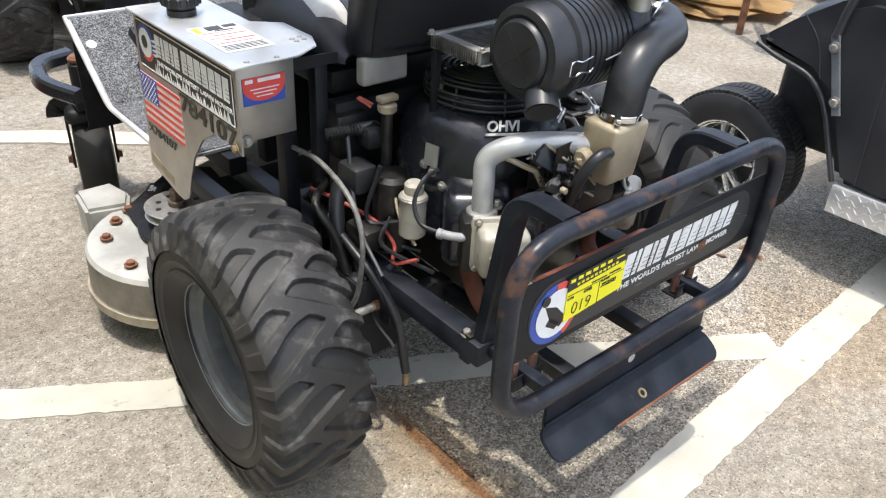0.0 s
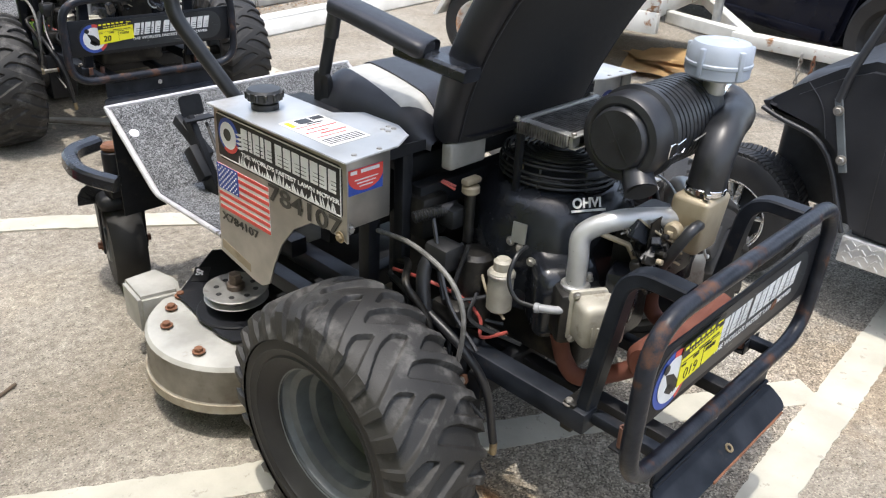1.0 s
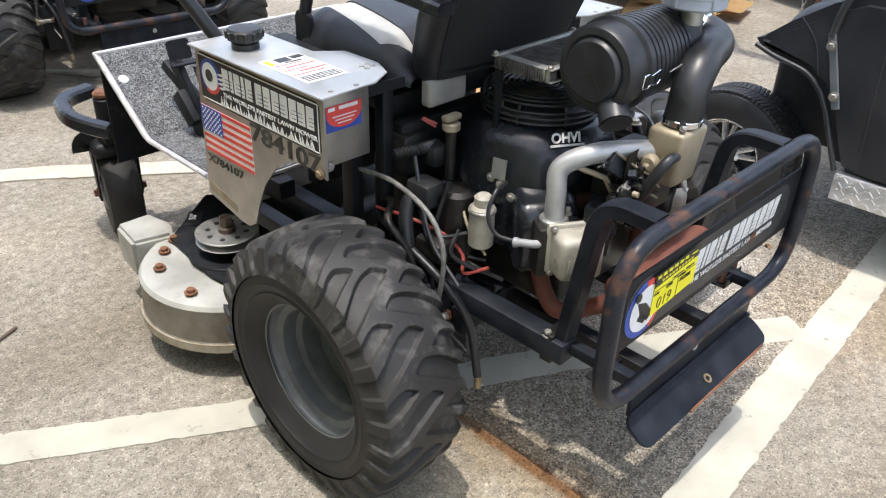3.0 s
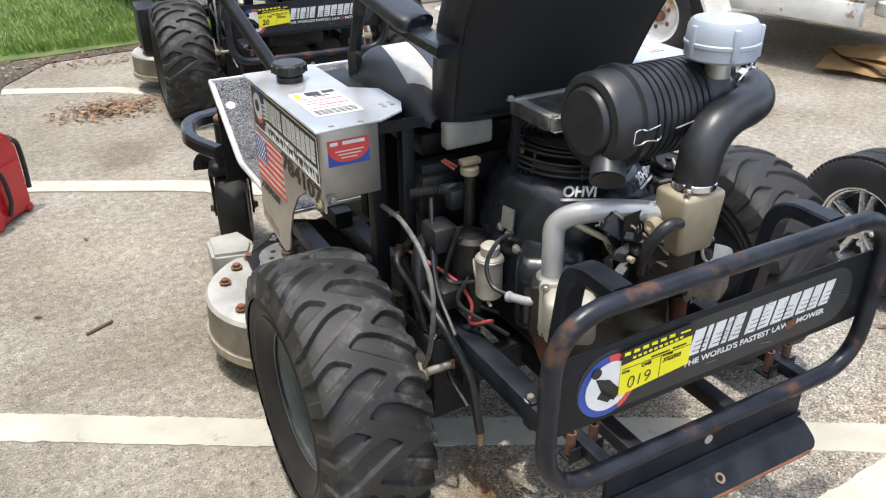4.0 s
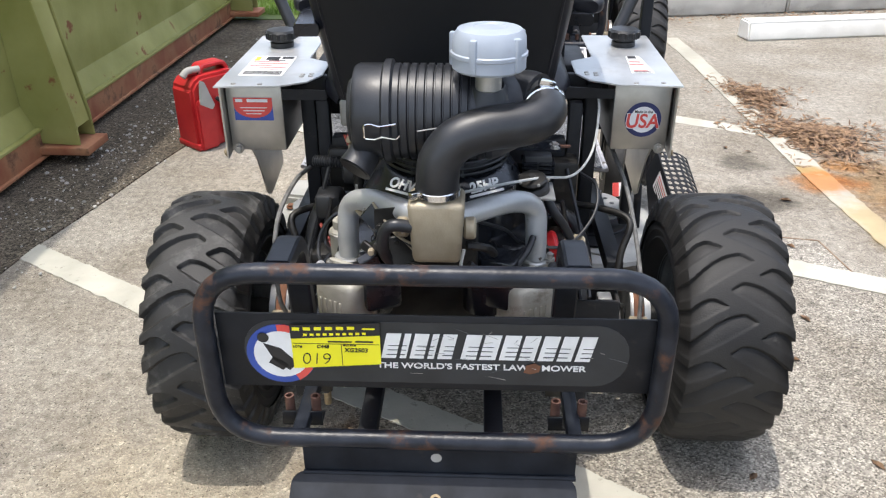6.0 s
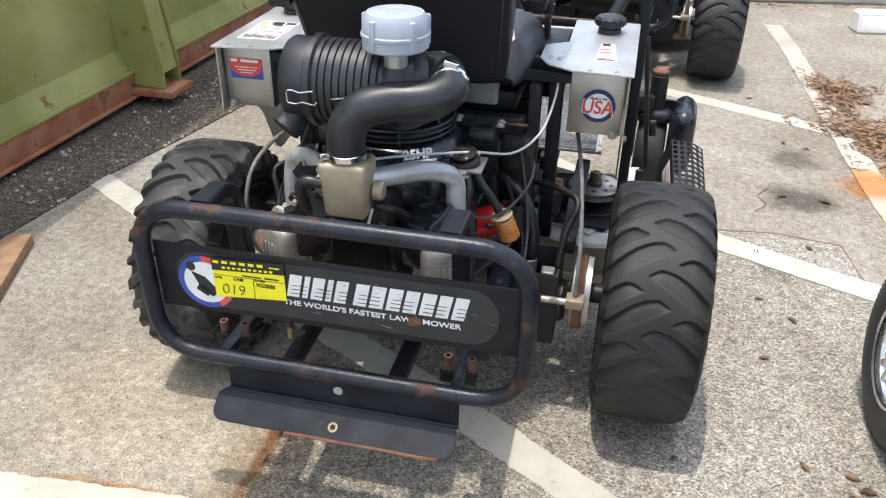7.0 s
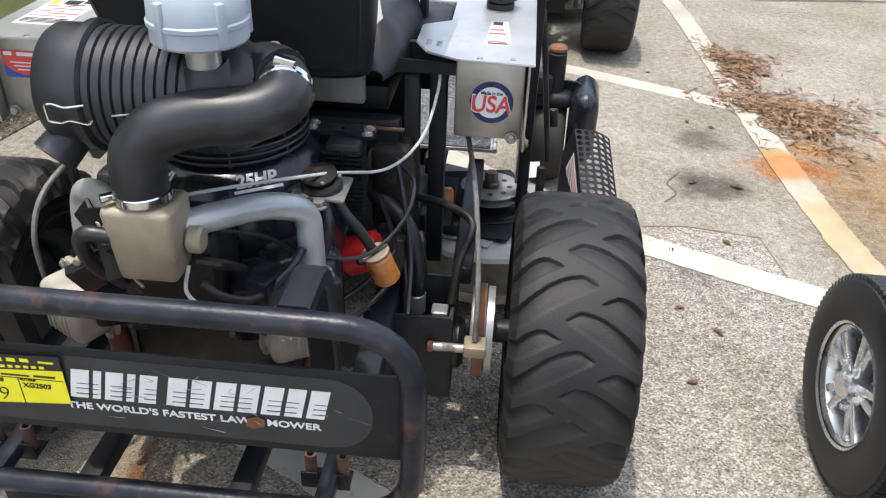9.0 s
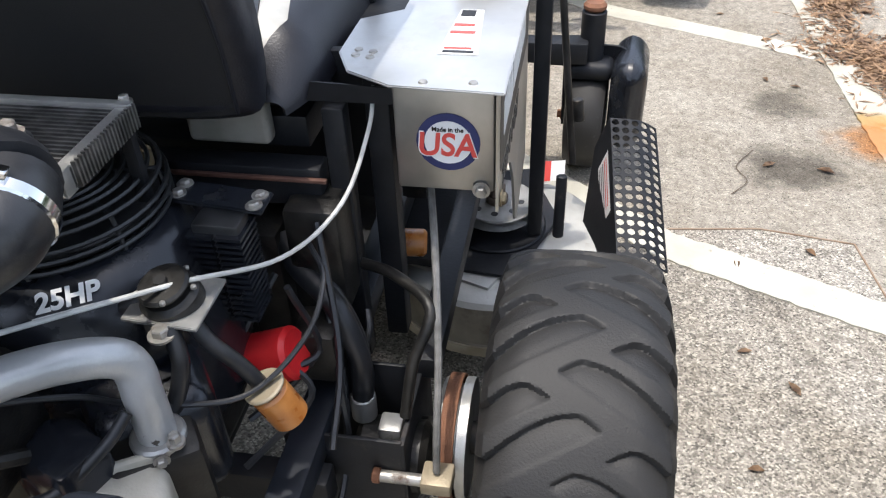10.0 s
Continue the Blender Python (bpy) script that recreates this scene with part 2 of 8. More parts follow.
M_FILTER = mat("charcoal_filter_plastic", (0.013, 0.014, 0.017), (0.024, 0.026, 0.030), 0.40, scale=25, bump=0.1, bscale=240, patch=(0.05, 0.05, 0.05), pscale=12, pcut=(0.60, 0.9))
M_HOSE = mat("black_rubber_hose", (0.013, 0.014, 0.016), (0.024, 0.025, 0.028), 0.38, scale=25, bump=0.12, bscale=300, patch=(0.05, 0.05, 0.048), pscale=20, pcut=(0.60, 0.85))
M_GREASE = mat("oily_dark_metal", (0.007, 0.007, 0.007), (0.030, 0.028, 0.025), 0.45, 0.3, scale=26, bump=0.3, bscale=200, patch=(0.07, 0.056, 0.04), pscale=19, pcut=(0.58, 0.75))
M_VINYL = mat("black_seat_vinyl", (0.010, 0.011, 0.016), (0.017, 0.018, 0.024), 0.44, scale=30, bump=0.25, bscale=380)
M_SEATBACK = mat("black_back_fabric", (0.009, 0.009, 0.010), (0.014, 0.014, 0.015), 0.8, scale=60, bump=0.3, bscale=500)
M_VINYLW = mat("pale_grey_seat_vinyl", (0.38, 0.375, 0.35), (0.47, 0.465, 0.44), 0.45, scale=30, bump=0.2, bscale=380)
M_PAD = mat("grey_tan_panel", (0.20, 0.195, 0.175), (0.28, 0.27, 0.245), 0.5, scale=20, bump=0.15, bscale=300, patch=(0.10, 0.09, 0.08), pscale=18, pcut=(0.58, 0.75))
M_PULLEY = mat("dull_grey_pulley_steel", (0.20, 0.20, 0.19), (0.34, 0.335, 0.32), 0.5, 0.4, scale=22, bump=0.2, patch=(0.12, 0.09, 0.07), pscale=16, pcut=(0.58, 0.74))
M_NUT = mat("brown_grey_steel_nut", (0.10, 0.075, 0.058), (0.20, 0.16, 0.13), 0.5, 0.4, scale=40, bump=0.25)
M_WHITEPL = mat("blue_white_plastic", (0.32, 0.36, 0.42), (0.38, 0.42, 0.475), 0.42, scale=15, bump=0.08, bscale=240, patch=(0.28, 0.28, 0.28), pscale=10, pcut=(0.60, 0.85))
M_RUST = mat("rusty_iron", (0.13, 0.055, 0.028), (0.24, 0.11, 0.06), 0.8, 0.1, scale=22, bump=0.4, bscale=220)
M_PIN = mat("dark_rusty_tube", (0.085, 0.040, 0.030), (0.17, 0.085, 0.06), 0.65, 0.2, scale=40, bump=0.3)
M_EXH = mat("rust_red_muffler", (0.14, 0.045, 0.03), (0.20, 0.075, 0.05), 0.7, 0.1, scale=14, bump=0.25, bscale=220)
M_BOLT = mat("zinc_bolt", (0.30, 0.285, 0.26), (0.46, 0.445, 0.41), 0.42, 0.7, scale=60, bump=0.1, patch=(0.10, 0.065, 0.045), pscale=28, pcut=(0.56, 0.7))
M_NAVY = mat("navy_print", (0.015, 0.022, 0.09), (0.025, 0.035, 0.13), 0.45, scale=20, bump=0.0)
M_MACHINED = mat("machined_aluminium_wheel", (0.62, 0.62, 0.61), (0.76, 0.76, 0.75), 0.27, 0.85, scale=20, bump=0.05)
M_BRASS = mat("brass_fitting", (0.24, 0.18, 0.10), (0.36, 0.29, 0.18), 0.45, 0.5, scale=60, bump=0.1, patch=(0.12, 0.06, 0.035), pscale=22, pcut=(0.55, 0.7))
M_CHROME = mat("chrome", (0.70, 0.70, 0.70), (0.80, 0.80, 0.80), 0.12, 1.0, scale=20, bump=0.0, rvar=0.05)
M_RIM = mat("grey_wheel_paint", (0.085, 0.095, 0.10), (0.13, 0.145, 0.15), 0.38, scale=20, bump=0.1, patch=(0.06, 0.05, 0.045), pscale=15, pcut=(0.66, 0.76))
M_CABLE = mat("grey_cable_sheath", (0.11, 0.108, 0.10), (0.20, 0.195, 0.185), 0.5, scale=60, bump=0.1)
M_CABLEP = mat("pale_cable_sheath", (0.42, 0.42, 0.40), (0.56, 0.56, 0.53), 0.4, scale=60, bump=0.1)
M_REDWIRE = mat("red_wire", (0.28, 0.045, 0.04), (0.42, 0.09, 0.07), 0.4, scale=60, bump=0.0)
M_ORANGE = mat("orange_filter_plastic", (0.36, 0.12, 0.025), (0.56, 0.23, 0.06), 0.3, scale=40, bump=0.1)
M_FINS = mat("dusty_cooler_fin", (0.13, 0.13, 0.128), (0.30, 0.30, 0.295), 0.36, 0.75, scale=40, bump=0.1)
M_REDCAN = mat("red_plastic", (0.42, 0.015, 0.02), (0.55, 0.03, 0.03), 0.38, scale=9, bump=0.1, patch=(0.28, 0.02, 0.02), pscale=9, pcut=(0.55, 0.8), prough=0.5)
M_REDPAINT = mat("red_filter_paint", (0.55, 0.015, 0.02), (0.65, 0.03, 0.03), 0.35, scale=30, bump=0.05)
M_YELLOW = mat("yellow_sticker", (0.85, 0.78, 0.01), (0.92, 0.84, 0.03), 0.5, scale=8, bump=0.05)
M_WHITE = mat("white_print", (0.72, 0.72, 0.70), (0.82, 0.82, 0.80), 0.5, scale=30, bump=0.0, patch=(0.35, 0.35, 0.34), pscale=30, pcut=(0.68, 0.78))
M_LABEL = mat("white_label", (0.74, 0.74, 0.73), (0.84, 0.84, 0.83), 0.45, scale=20, bump=0.02)
M_INK = mat("black_print", (0.012, 0.012, 0.013), (0.02, 0.02, 0.021), 0.45, scale=30, bump=0.0)
M_DARKSTICKER = mat("dark_sticker", (0.017, 0.020, 0.023), (0.030, 0.034, 0.038), 0.36, scale=12, bump=0.05, patch=(0.14, 0.14, 0.14), pscale=11, pcut=(0.66, 0.8))
M_REDPR = mat("red_print", (0.62, 0.06, 0.05), (0.72, 0.09, 0.07), 0.45, scale=20, bump=0.0)
M_BLUEPR = mat("blue_print", (0.03, 0.07, 0.32), (0.05, 0.10, 0.42), 0.45, scale=20, bump=0.0)
M_FADED = mat("faded_stencil_ink", (0.022, 0.020, 0.018), (0.065, 0.06, 0.05), 0.6, scale=22, bump=0.0)
M_GRIP = ground_mat("grey_anti_slip_floor", (0.060, 0.062, 0.064), (0.26, 0.265, 0.27), 380.0, (0.75, 0.76, 0.77), (1.0, 1.0, 1.0), None, 0.16)
M_TRIM = mat("chipped_pale_edge_trim", (0.44, 0.43, 0.44), (0.62, 0.61, 0.62), 0.45, 0.3, scale=26, bump=0.15, patch=(0.14, 0.12, 0.10), pscale=34, pcut=(0.60, 0.66))
M_CONC = mat("concrete_kerb", (0.30, 0.29, 0.26), (0.48, 0.46, 0.42), 0.9, scale=4, bump=0.5, bscale=90, patch=(0.19, 0.18, 0.16), pscale=5, pcut=(0.58, 0.75))
M_STOP = mat("white_painted_concrete", (0.66, 0.65, 0.60), (0.80, 0.79, 0.74), 0.85, scale=5, bump=0.4, bscale=90, patch=(0.42, 0.38, 0.31), pscale=7, pcut=(0.62, 0.76))
M_DUMP = mat("yellow_green_container_paint", (0.20, 0.20, 0.046), (0.34, 0.33, 0.115), 0.6, scale=2.6, bump=0.35, bscale=50, patch=(0.20, 0.085, 0.035), pscale=6.5, pcut=(0.615, 0.655))
M_DUMPRAIL = mat("rusty_red_container_rail", (0.26, 0.085, 0.04), (0.42, 0.22, 0.11), 0.75, scale=6, bump=0.4, bscale=90, patch=(0.11, 0.05, 0.028), pscale=6, pcut=(0.52, 0.66))
M_TRAILER = mat("worn_white_trailer_paint", (0.54, 0.53, 0.48), (0.70, 0.69, 0.64), 0.5, scale=6, bump=0.1, bscale=90, patch=(0.30, 0.16, 0.08), pscale=8, pcut=(0.61, 0.68))
M_CREAM = mat("cream_box_paint", (0.62, 0.62, 0.52), (0.74, 0.74, 0.64), 0.5, scale=5, bump=0.1, bscale=90)
M_VAN = mat("black_blue_vehicle_paint", (0.004, 0.005, 0.010), (0.007, 0.008, 0.015), 0.22, scale=3, bump=0.0, spec=0.22)
M_GLASSD = mat("dark_tinted_glass", (0.006, 0.007, 0.008), (0.009, 0.010, 0.011), 0.06, scale=3, bump=0.0)
M_CART = mat("matt_black_cart_plastic", (0.014, 0.015, 0.018), (0.026, 0.027, 0.031), 0.42, scale=7, bump=0.12, bscale=300, patch=(0.05, 0.05, 0.052), pscale=7, pcut=(0.62, 0.85))
M_DIAMOND = mat("aluminium_tread_plate", (0.62, 0.62, 0.61), (0.76, 0.76, 0.75), 0.35, 0.6, scale=20, bump=0.15)
M_WOOD = mat("weathered_board", (0.22, 0.13, 0.07), (0.34, 0.21, 0.12), 0.8, scale=18, bump=0.4, bscale=90)
M_CARD = mat("tan_cardboard", (0.50, 0.33, 0.15), (0.62, 0.44, 0.22), 0.8, scale=6, bump=0.2, bscale=60)
M_BOOT = mat("grey_boot_rubber", (0.27, 0.275, 0.285), (0.36, 0.365, 0.375), 0.5, scale=40, bump=0.15, bscale=300)
M_LEAFBR = mat("dry_brown_leaf", (0.085, 0.045, 0.025), (0.42, 0.27, 0.155), 0.75, scale=32, bump=0.2, bscale=200)
M_HEDGE = mat("hedge_leaf", (0.022, 0.055, 0.016), (0.075, 0.14, 0.045), 0.42, scale=5, bump=0.1)
M_TWIG = mat("brown_twig", (0.08, 0.06, 0.04), (0.14, 0.10, 0.07), 0.85, scale=20, bump=0.3)
M_GRASS = mat("grass_blade", (0.12, 0.22, 0.03), (0.27, 0.38, 0.08), 0.6, scale=3, bump=0.0)
M_SOIL = ground_mat("gravelly_soil", (0.040, 0.034, 0.027), (0.25, 0.225, 0.185), 150.0, (0.45, 0.41, 0.36), (0.95, 0.90, 0.82))
M_TURF = mat("turf_soil", (0.06, 0.09, 0.02), (0.12, 0.16, 0.04), 0.9, scale=6, bump=0.5, bscale=60)
M_BEDSOIL = mat("dark_bed_soil", (0.05, 0.04, 0.03), (0.11, 0.085, 0.06), 0.95, scale=9, bump=0.6, bscale=70, patch=(0.22, 0.15, 0.09), pscale=30, pcut=(0.6, 0.7))
M_SKIRT = mat("dirty_deck_skirt", (0.13, 0.115, 0.09), (0.26, 0.24, 0.20), 0.6, 0.1, scale=12, bump=0.3, bscale=120, patch=(0.08, 0.055, 0.035), pscale=10, pcut=(0.56, 0.72))
M_BAND = mat("dirty_steel_band", (0.26, 0.22, 0.16), (0.42, 0.38, 0.30), 0.6, 0.2, scale=16, bump=0.3, bscale=160, patch=(0.15, 0.085, 0.05), pscale=11, pcut=(0.58, 0.70))
M_STONE = mat("pale_gravel", (0.24, 0.23, 0.21), (0.50, 0.48, 0.44), 0.85, scale=40, bump=0.3)
M_STAIN = mat("rust_stain", (0.22, 0.14, 0.09), (0.33, 0.25, 0.18), 0.9, scale=9, bump=0.4, bscale=210)


# ---- mesh helpers ----
def finish(bm, name, material, angle=38):
    me = bpy.data.meshes.new(name)
    bm.normal_update()
    bm.to_mesh(me)
    bm.free()
    me.materials.append(material)
    me.shade_smooth()
    me.set_sharp_from_angle(angle=radians(angle))
    return me


PRINTS = {"label_print", "header_print", "print", "rule", "pen_line", "sticker_print", "stripe", "banner_border", "badge_shape", "flame", "lid_cross"}


def islands(bm):
    """The loose pieces of a mesh, each in a mesh of its own."""
    left, out = set(bm.verts), []
    while left:
        todo, piece = [left.pop()], []
        while todo:
            v = todo.pop()
            piece.append(v)
            for e in v.link_edges:
                o = e.other_vert(v)
                if o in left:
                    left.remove(o)
                    todo.append(o)
        q = bmesh.new()
        twin = {v: q.verts.new(v.co) for v in piece}
        for f in {f for v in piece for f in v.link_faces}:
            q.faces.new([twin[v] for v in f.verts])
        bmesh.ops.recalc_face_normals(q, faces=q.faces[:])
        out.append(q)
    return out


def part(name, bm, material, parent, label="", angle=38):
    """One mesh object under a thing or a part."""
    if name in PRINTS:
        pieces = islands(bm)
        if len(pieces) > 1:
            bm.free()
            obs = []
            for q in sorted(pieces, key=lambda m: tuple(round(c, 5) for c in min((v.co.x, v.co.y, v.co.z) for v in m.verts))):
                ob = new(name, finish(q, name, material, angle))
                ob.parent = parent
                obs.append(tagged(ob, label))
            return obs[0]
        for q in pieces:
            q.free()
    ob = new(name, finish(bm, name, material, angle))
    ob.parent = parent
    return tagged(ob, label)


def thing(name, label, category, group="", kind="", at=None):
    ob = new(name)
    ob.empty_display_size = 0.1
    if at is not None:
        ob.matrix_world = at
    return tagged(ob, label, category, group, kind)


def solid(name, bm, material, label, category, group="", kind="", angle=38):
    return tagged(new(name, finish(bm, name, material, angle)), label, category, group, kind)


def box(lo, hi, bevel=0.0, seg=2, bm=None):
    """A box from corner to corner with rounded edges."""
    b = bmesh.new()
    bmesh.ops.create_cube(b, size=1.0)
    lo, hi = Vector(lo), Vector(hi)
    for v in b.verts:
        v.co = Vector(((lo[i] + hi[i]) / 2 + v.co[i] * (hi[i] - lo[i])) for i in range(3))
    if bevel:
        bmesh.ops.bevel(b, geom=b.edges[:], offset=bevel, segments=seg, affect="EDGES", profile=0.5)
    return merge(bm, b)


def merge(bm, b):
    if bm is None:
        return b
    me = bpy.data.meshes.new("tmp")
    b.to_mesh(me)
    b.free()
    bm.from_mesh(me)
    bpy.data.meshes.remove(me)
    return bm


def xform(bm, m):
    bm.transform(m)
    return bm


def frame_of(p, axis):
    """A matrix that takes z to the axis, at p."""
    return Matrix.Translation(p) @ Vector(axis).to_track_quat("Z", "Y").to_matrix().to_4x4()


def lathe(profile, p, axis, segs=32, bm=None, close=False):
    """Turn (radius, height) pairs about an axis through p."""
    b = bmesh.new()
    rings = []
    for r, h in profile:
        if r < 1e-6:
            rings.append([b.verts.new((0, 0, h))])
        else:
            rings.append([b.verts.new((r * math.cos(2 * math.pi * i / segs), r * math.sin(2 * math.pi * i / segs), h)) for i in range(segs)])
    pairs = list(zip(rings, rings[1:])) + ([(rings[-1], rings[0])] if close else [])
    for a, c in pairs:
        for i in range(segs):
            j = (i + 1) % segs
            if len(a) == 1 and len(c) == 1:
                continue
            if len(a) == 1:
                b.faces.new((a[0], c[j], c[i]))
            elif len(c) == 1:
                b.faces.new((a[i], a[j], c[0]))
            else:
                b.faces.new((a[i], a[j], c[j], c[i]))
    bmesh.ops.recalc_face_normals(b, faces=b.faces[:])
    b.transform(frame_of(p, axis))
    return merge(bm, b)


def cyl(p, axis, r, h, segs=20, bevel=0.0, r2=None, bm=None):
    """A closed cylinder or cone from p along the axis."""
    r2 = r if r2 is None else r2
    e = min(bevel, r * 0.6, r2 * 0.6, h * 0.4)
    pr = [(0, 0), (r - e, 0), (r, e), (r2, h - e), (r2 - e, h), (0, h)] if e > 0 else [(0, 0), (r, 0), (r2, h), (0, h)]
    return lathe(pr, p, axis, segs, bm)


def smooth_path(pts, n=6):
    """A Catmull-Rom curve through the points."""
    P = [Vector(p) for p in pts]
    P = [P[0] * 2 - P[1]] + P + [P[-1] * 2 - P[-2]]
    out = []
    for i in range(1, len(P) - 2):
        for k in range(n):
            t = k / n
            a, b, c, d = P[i - 1], P[i], P[i + 1], P[i + 2]
            out.append(0.5 * ((2 * b) + (c - a) * t + (2 * a - 5 * b + 4 * c - d) * t * t + (3 * b - a - 3 * c + d) * t ** 3))
    return out + [P[-2]]


def fillet(pts, r, n=5, closed=False):
    """A line of straight runs with rounded corners."""
    P = [Vector(p) for p in pts]
    out = []
    idx = range(len(P)) if closed else range(1, len(P) - 1)
    if not closed:
        out.append(P[0])
    for i in idx:
        a, b, c = P[i - 1], P[i], P[(i + 1) % len(P)]
        u, v = (a - b), (c - b)
        d = min(r, u.length * 0.49, v.length * 0.49)
        s, e = b + u.normalized() * d, b + v.normalized() * d
        for k in range(n + 1):
            t = k / n
            out.append(s * (1 - t) ** 2 + b * 2 * t * (1 - t) + e * t * t)
    if not closed:
        out.append(P[-1])
    return out


def sweep(path, r, segs=12, closed=False, shape=None, radii=None, bm=None, up=None):
    """A tube (or the given cross-section) along a path."""
    b = bmesh.new()
    P = [Vector(p) for p in path]
    n = len(P)
    sec = shape or [(r * math.cos(2 * math.pi * k / segs), r * math.sin(2 * math.pi * k / segs)) for k in range(segs)]
    m = len(sec)
    tang = []
    for i in range(n):
        a = P[i - 1] if (i > 0 or closed) else P[i]
        c = P[(i + 1) % n] if (i < n - 1 or closed) else P[i]
        tang.append((c - a).normalized())
    nrm = Vector(up) if up else (Vector((0, 0, 1)) if abs(tang[0].z) < 0.9 else Vector((0, 1, 0)))
    rings = []
    for i in range(n):
        t = tang[i]
        nrm = (nrm - t * nrm.dot(t))
        nrm = nrm.normalized() if nrm.length > 1e-6 else t.orthogonal().normalized()
        bi = t.cross(nrm)
        k = radii[i] / r if radii else 1.0
        rings.append([b.verts.new(P[i] + bi * (x * k) + nrm * (y * k)) for x, y in sec])
    for i in range(n if closed else n - 1):
        a, c = rings[i], rings[(i + 1) % n]
        for k in range(m):
            b.faces.new((a[k], a[(k + 1) % m], c[(k + 1) % m], c[k]))
    if not closed:
        b.faces.new(rings[0][::-1])
        b.faces.new(rings[-1])
    bmesh.ops.recalc_face_normals(b, faces=b.faces[:])
    return merge(bm, b)


def sqsec(w, h, e=0.004):
    """A rounded rectangular cross-section."""
    w, h = w / 2, h / 2
    return [(w, -h + e), (w, h - e), (w - e, h), (-w + e, h), (-w, h - e), (-w, -h + e), (-w + e, -h), (w - e, -h)]


def slab(poly, thick, o=(0, 0, 0), right=(1, 0, 0), up=(0, 0, 1), bevel=0.0, bm=None):
    """A flat plate: its outline in (u, v) on the plane of right and up, its thickness behind the plane."""
    b = bmesh.new()
    r, u = Vector(right), Vector(up)
    nn = r.cross(u).normalized()
    o = Vector(o)
    top = [b.verts.new(o + r * x + u * y) for x, y in poly]
    bot = [b.verts.new(o + r * x + u * y - nn * thick) for x, y in poly]
    n = len(poly)
    b.faces.new(top)
    b.faces.new(bot[::-1])
    for i in range(n):
        j = (i + 1) % n
        b.faces.new((top[i], bot[i], bot[j], top[j]))
    bmesh.ops.recalc_face_normals(b, faces=b.faces[:])
    if bevel:
        bmesh.ops.bevel(b, geom=[e for e in b.edges if len(e.link_faces) == 2 and e.calc_face_angle(0) > 0.6], offset=bevel, segments=2, affect="EDGES")
    return merge(bm, b)


def rrect(x0, y0, x1, y1, r, n=5):
    """A rectangle's outline with rounded corners."""
    out = []
    for cx, cy, a0 in ((x1 - r, y1 - r, 0), (x0 + r, y1 - r, 90), (x0 + r, y0 + r, 180), (x1 - r, y0 + r, 270)):
        for k in range(n + 1):
            a = radians(a0 + 90 * k / n)
            out.append((cx + r * math.cos(a), cy + r * math.sin(a)))
    return out


def disc(cx, cy, r, n=28):
    return [(cx + r * math.cos(2 * math.pi * k / n), cy + r * math.sin(2 * math.pi * k / n)) for k in range(n)]


def lettering(text, size, o, right, up, width=None, shear=0.0, lift=0.0008, bold=0.02):
    """Raised flat letters with the built-in font, left-aligned at o."""
    cu = bpy.data.curves.new("letters", "FONT")
    cu.body, cu.size, cu.shear, cu.extrude, cu.offset = text, size, shear, lift / 2, size * bold
    tmp = bpy.data.objects.new("letters", cu)
    me = bpy.data.meshes.new_from_object(tmp)
    b = bmesh.new()
    b.from_mesh(me)
    bpy.data.objects.remove(tmp)
    bpy.data.curves.remove(cu)
    bpy.data.meshes.remove(me)
    if width and b.verts:
        lo, hi = min(v.co.x for v in b.verts), max(v.co.x for v in b.verts)
        for v in b.verts:
            v.co.x = (v.co.x - lo) * width / max(hi - lo, 1e-6)
    r, u = Vector(right).normalized(), Vector(up).normalized()
    m = Matrix((r, u, r.cross(u))).transposed().to_4x4()
    b.transform(Matrix.Translation(o) @ m)
    return b


def bars(spans, o, right, up, thick=0.0008):
    """Plain bars (u0, v0, u1, v1) standing in for writing."""
    b = bmesh.new()
    for u0, v0, u1, v1 in spans:
        slab([(u0, v0), (u1, v0), (u1, v1), (u0, v1)], thick, o, right, up, bm=b)
    return b


def brand_blocks(u0, v0, h, widths, slant=0.22, gap=0.12):
    """Slanted white blocks with slit lower halves, in place of a brand name."""
    polys, u = [], u0
    for n, w in enumerate(widths):
        if w < 0:
            u += -w * h
            continue
        W = w * h
        pts = [(0, 0), (W, 0), (W, 0.12), (0.3 * W, 0.12), (0.3 * W, 0.17), (W, 0.17), (W, 0.31), (0.3 * W, 0.31), (0.3 * W, 0.355), (W, 0.355), (W, 0.49), (0.3 * W, 0.49), (0.3 * W, 0.53), (W, 0.53), (W, 1), (0, 1)]
        if n % 2:
            pts = [(W - x, a) for x, a in pts][::-1]
        polys.append([(u + x + slant * h * a, v0 + h * a) for x, a in pts])
        u += W + gap * h
    return polys


def polys_mesh(polys, o, right, up, thick=0.0008):
    b = bmesh.new()
    for p in polys:
        slab(p, thick, o, right, up, bm=b)
    return b


def hexbolt(p, axis, r=0.009, h=0.008, washer=True, bm=None):
    b = cyl(p, axis, r, h, 6, 0.0015)
    if washer:
        b = cyl(p, axis, r * 1.5, h * 0.25, 16, bm=b)
    return merge(bm, b)

# ---- ground, lines, kerbs ----
g = bmesh.new()
slab([(-90, -90), (90, -90), (90, 90), (-90, 90)], 0.3, (0, 0, 0), (1, 0, 0), (0, 1, 0), bm=g)
solid("ground", g, M_ASPHALT, "bleached old asphalt with pale stones and stains", "ground", kind="structure")

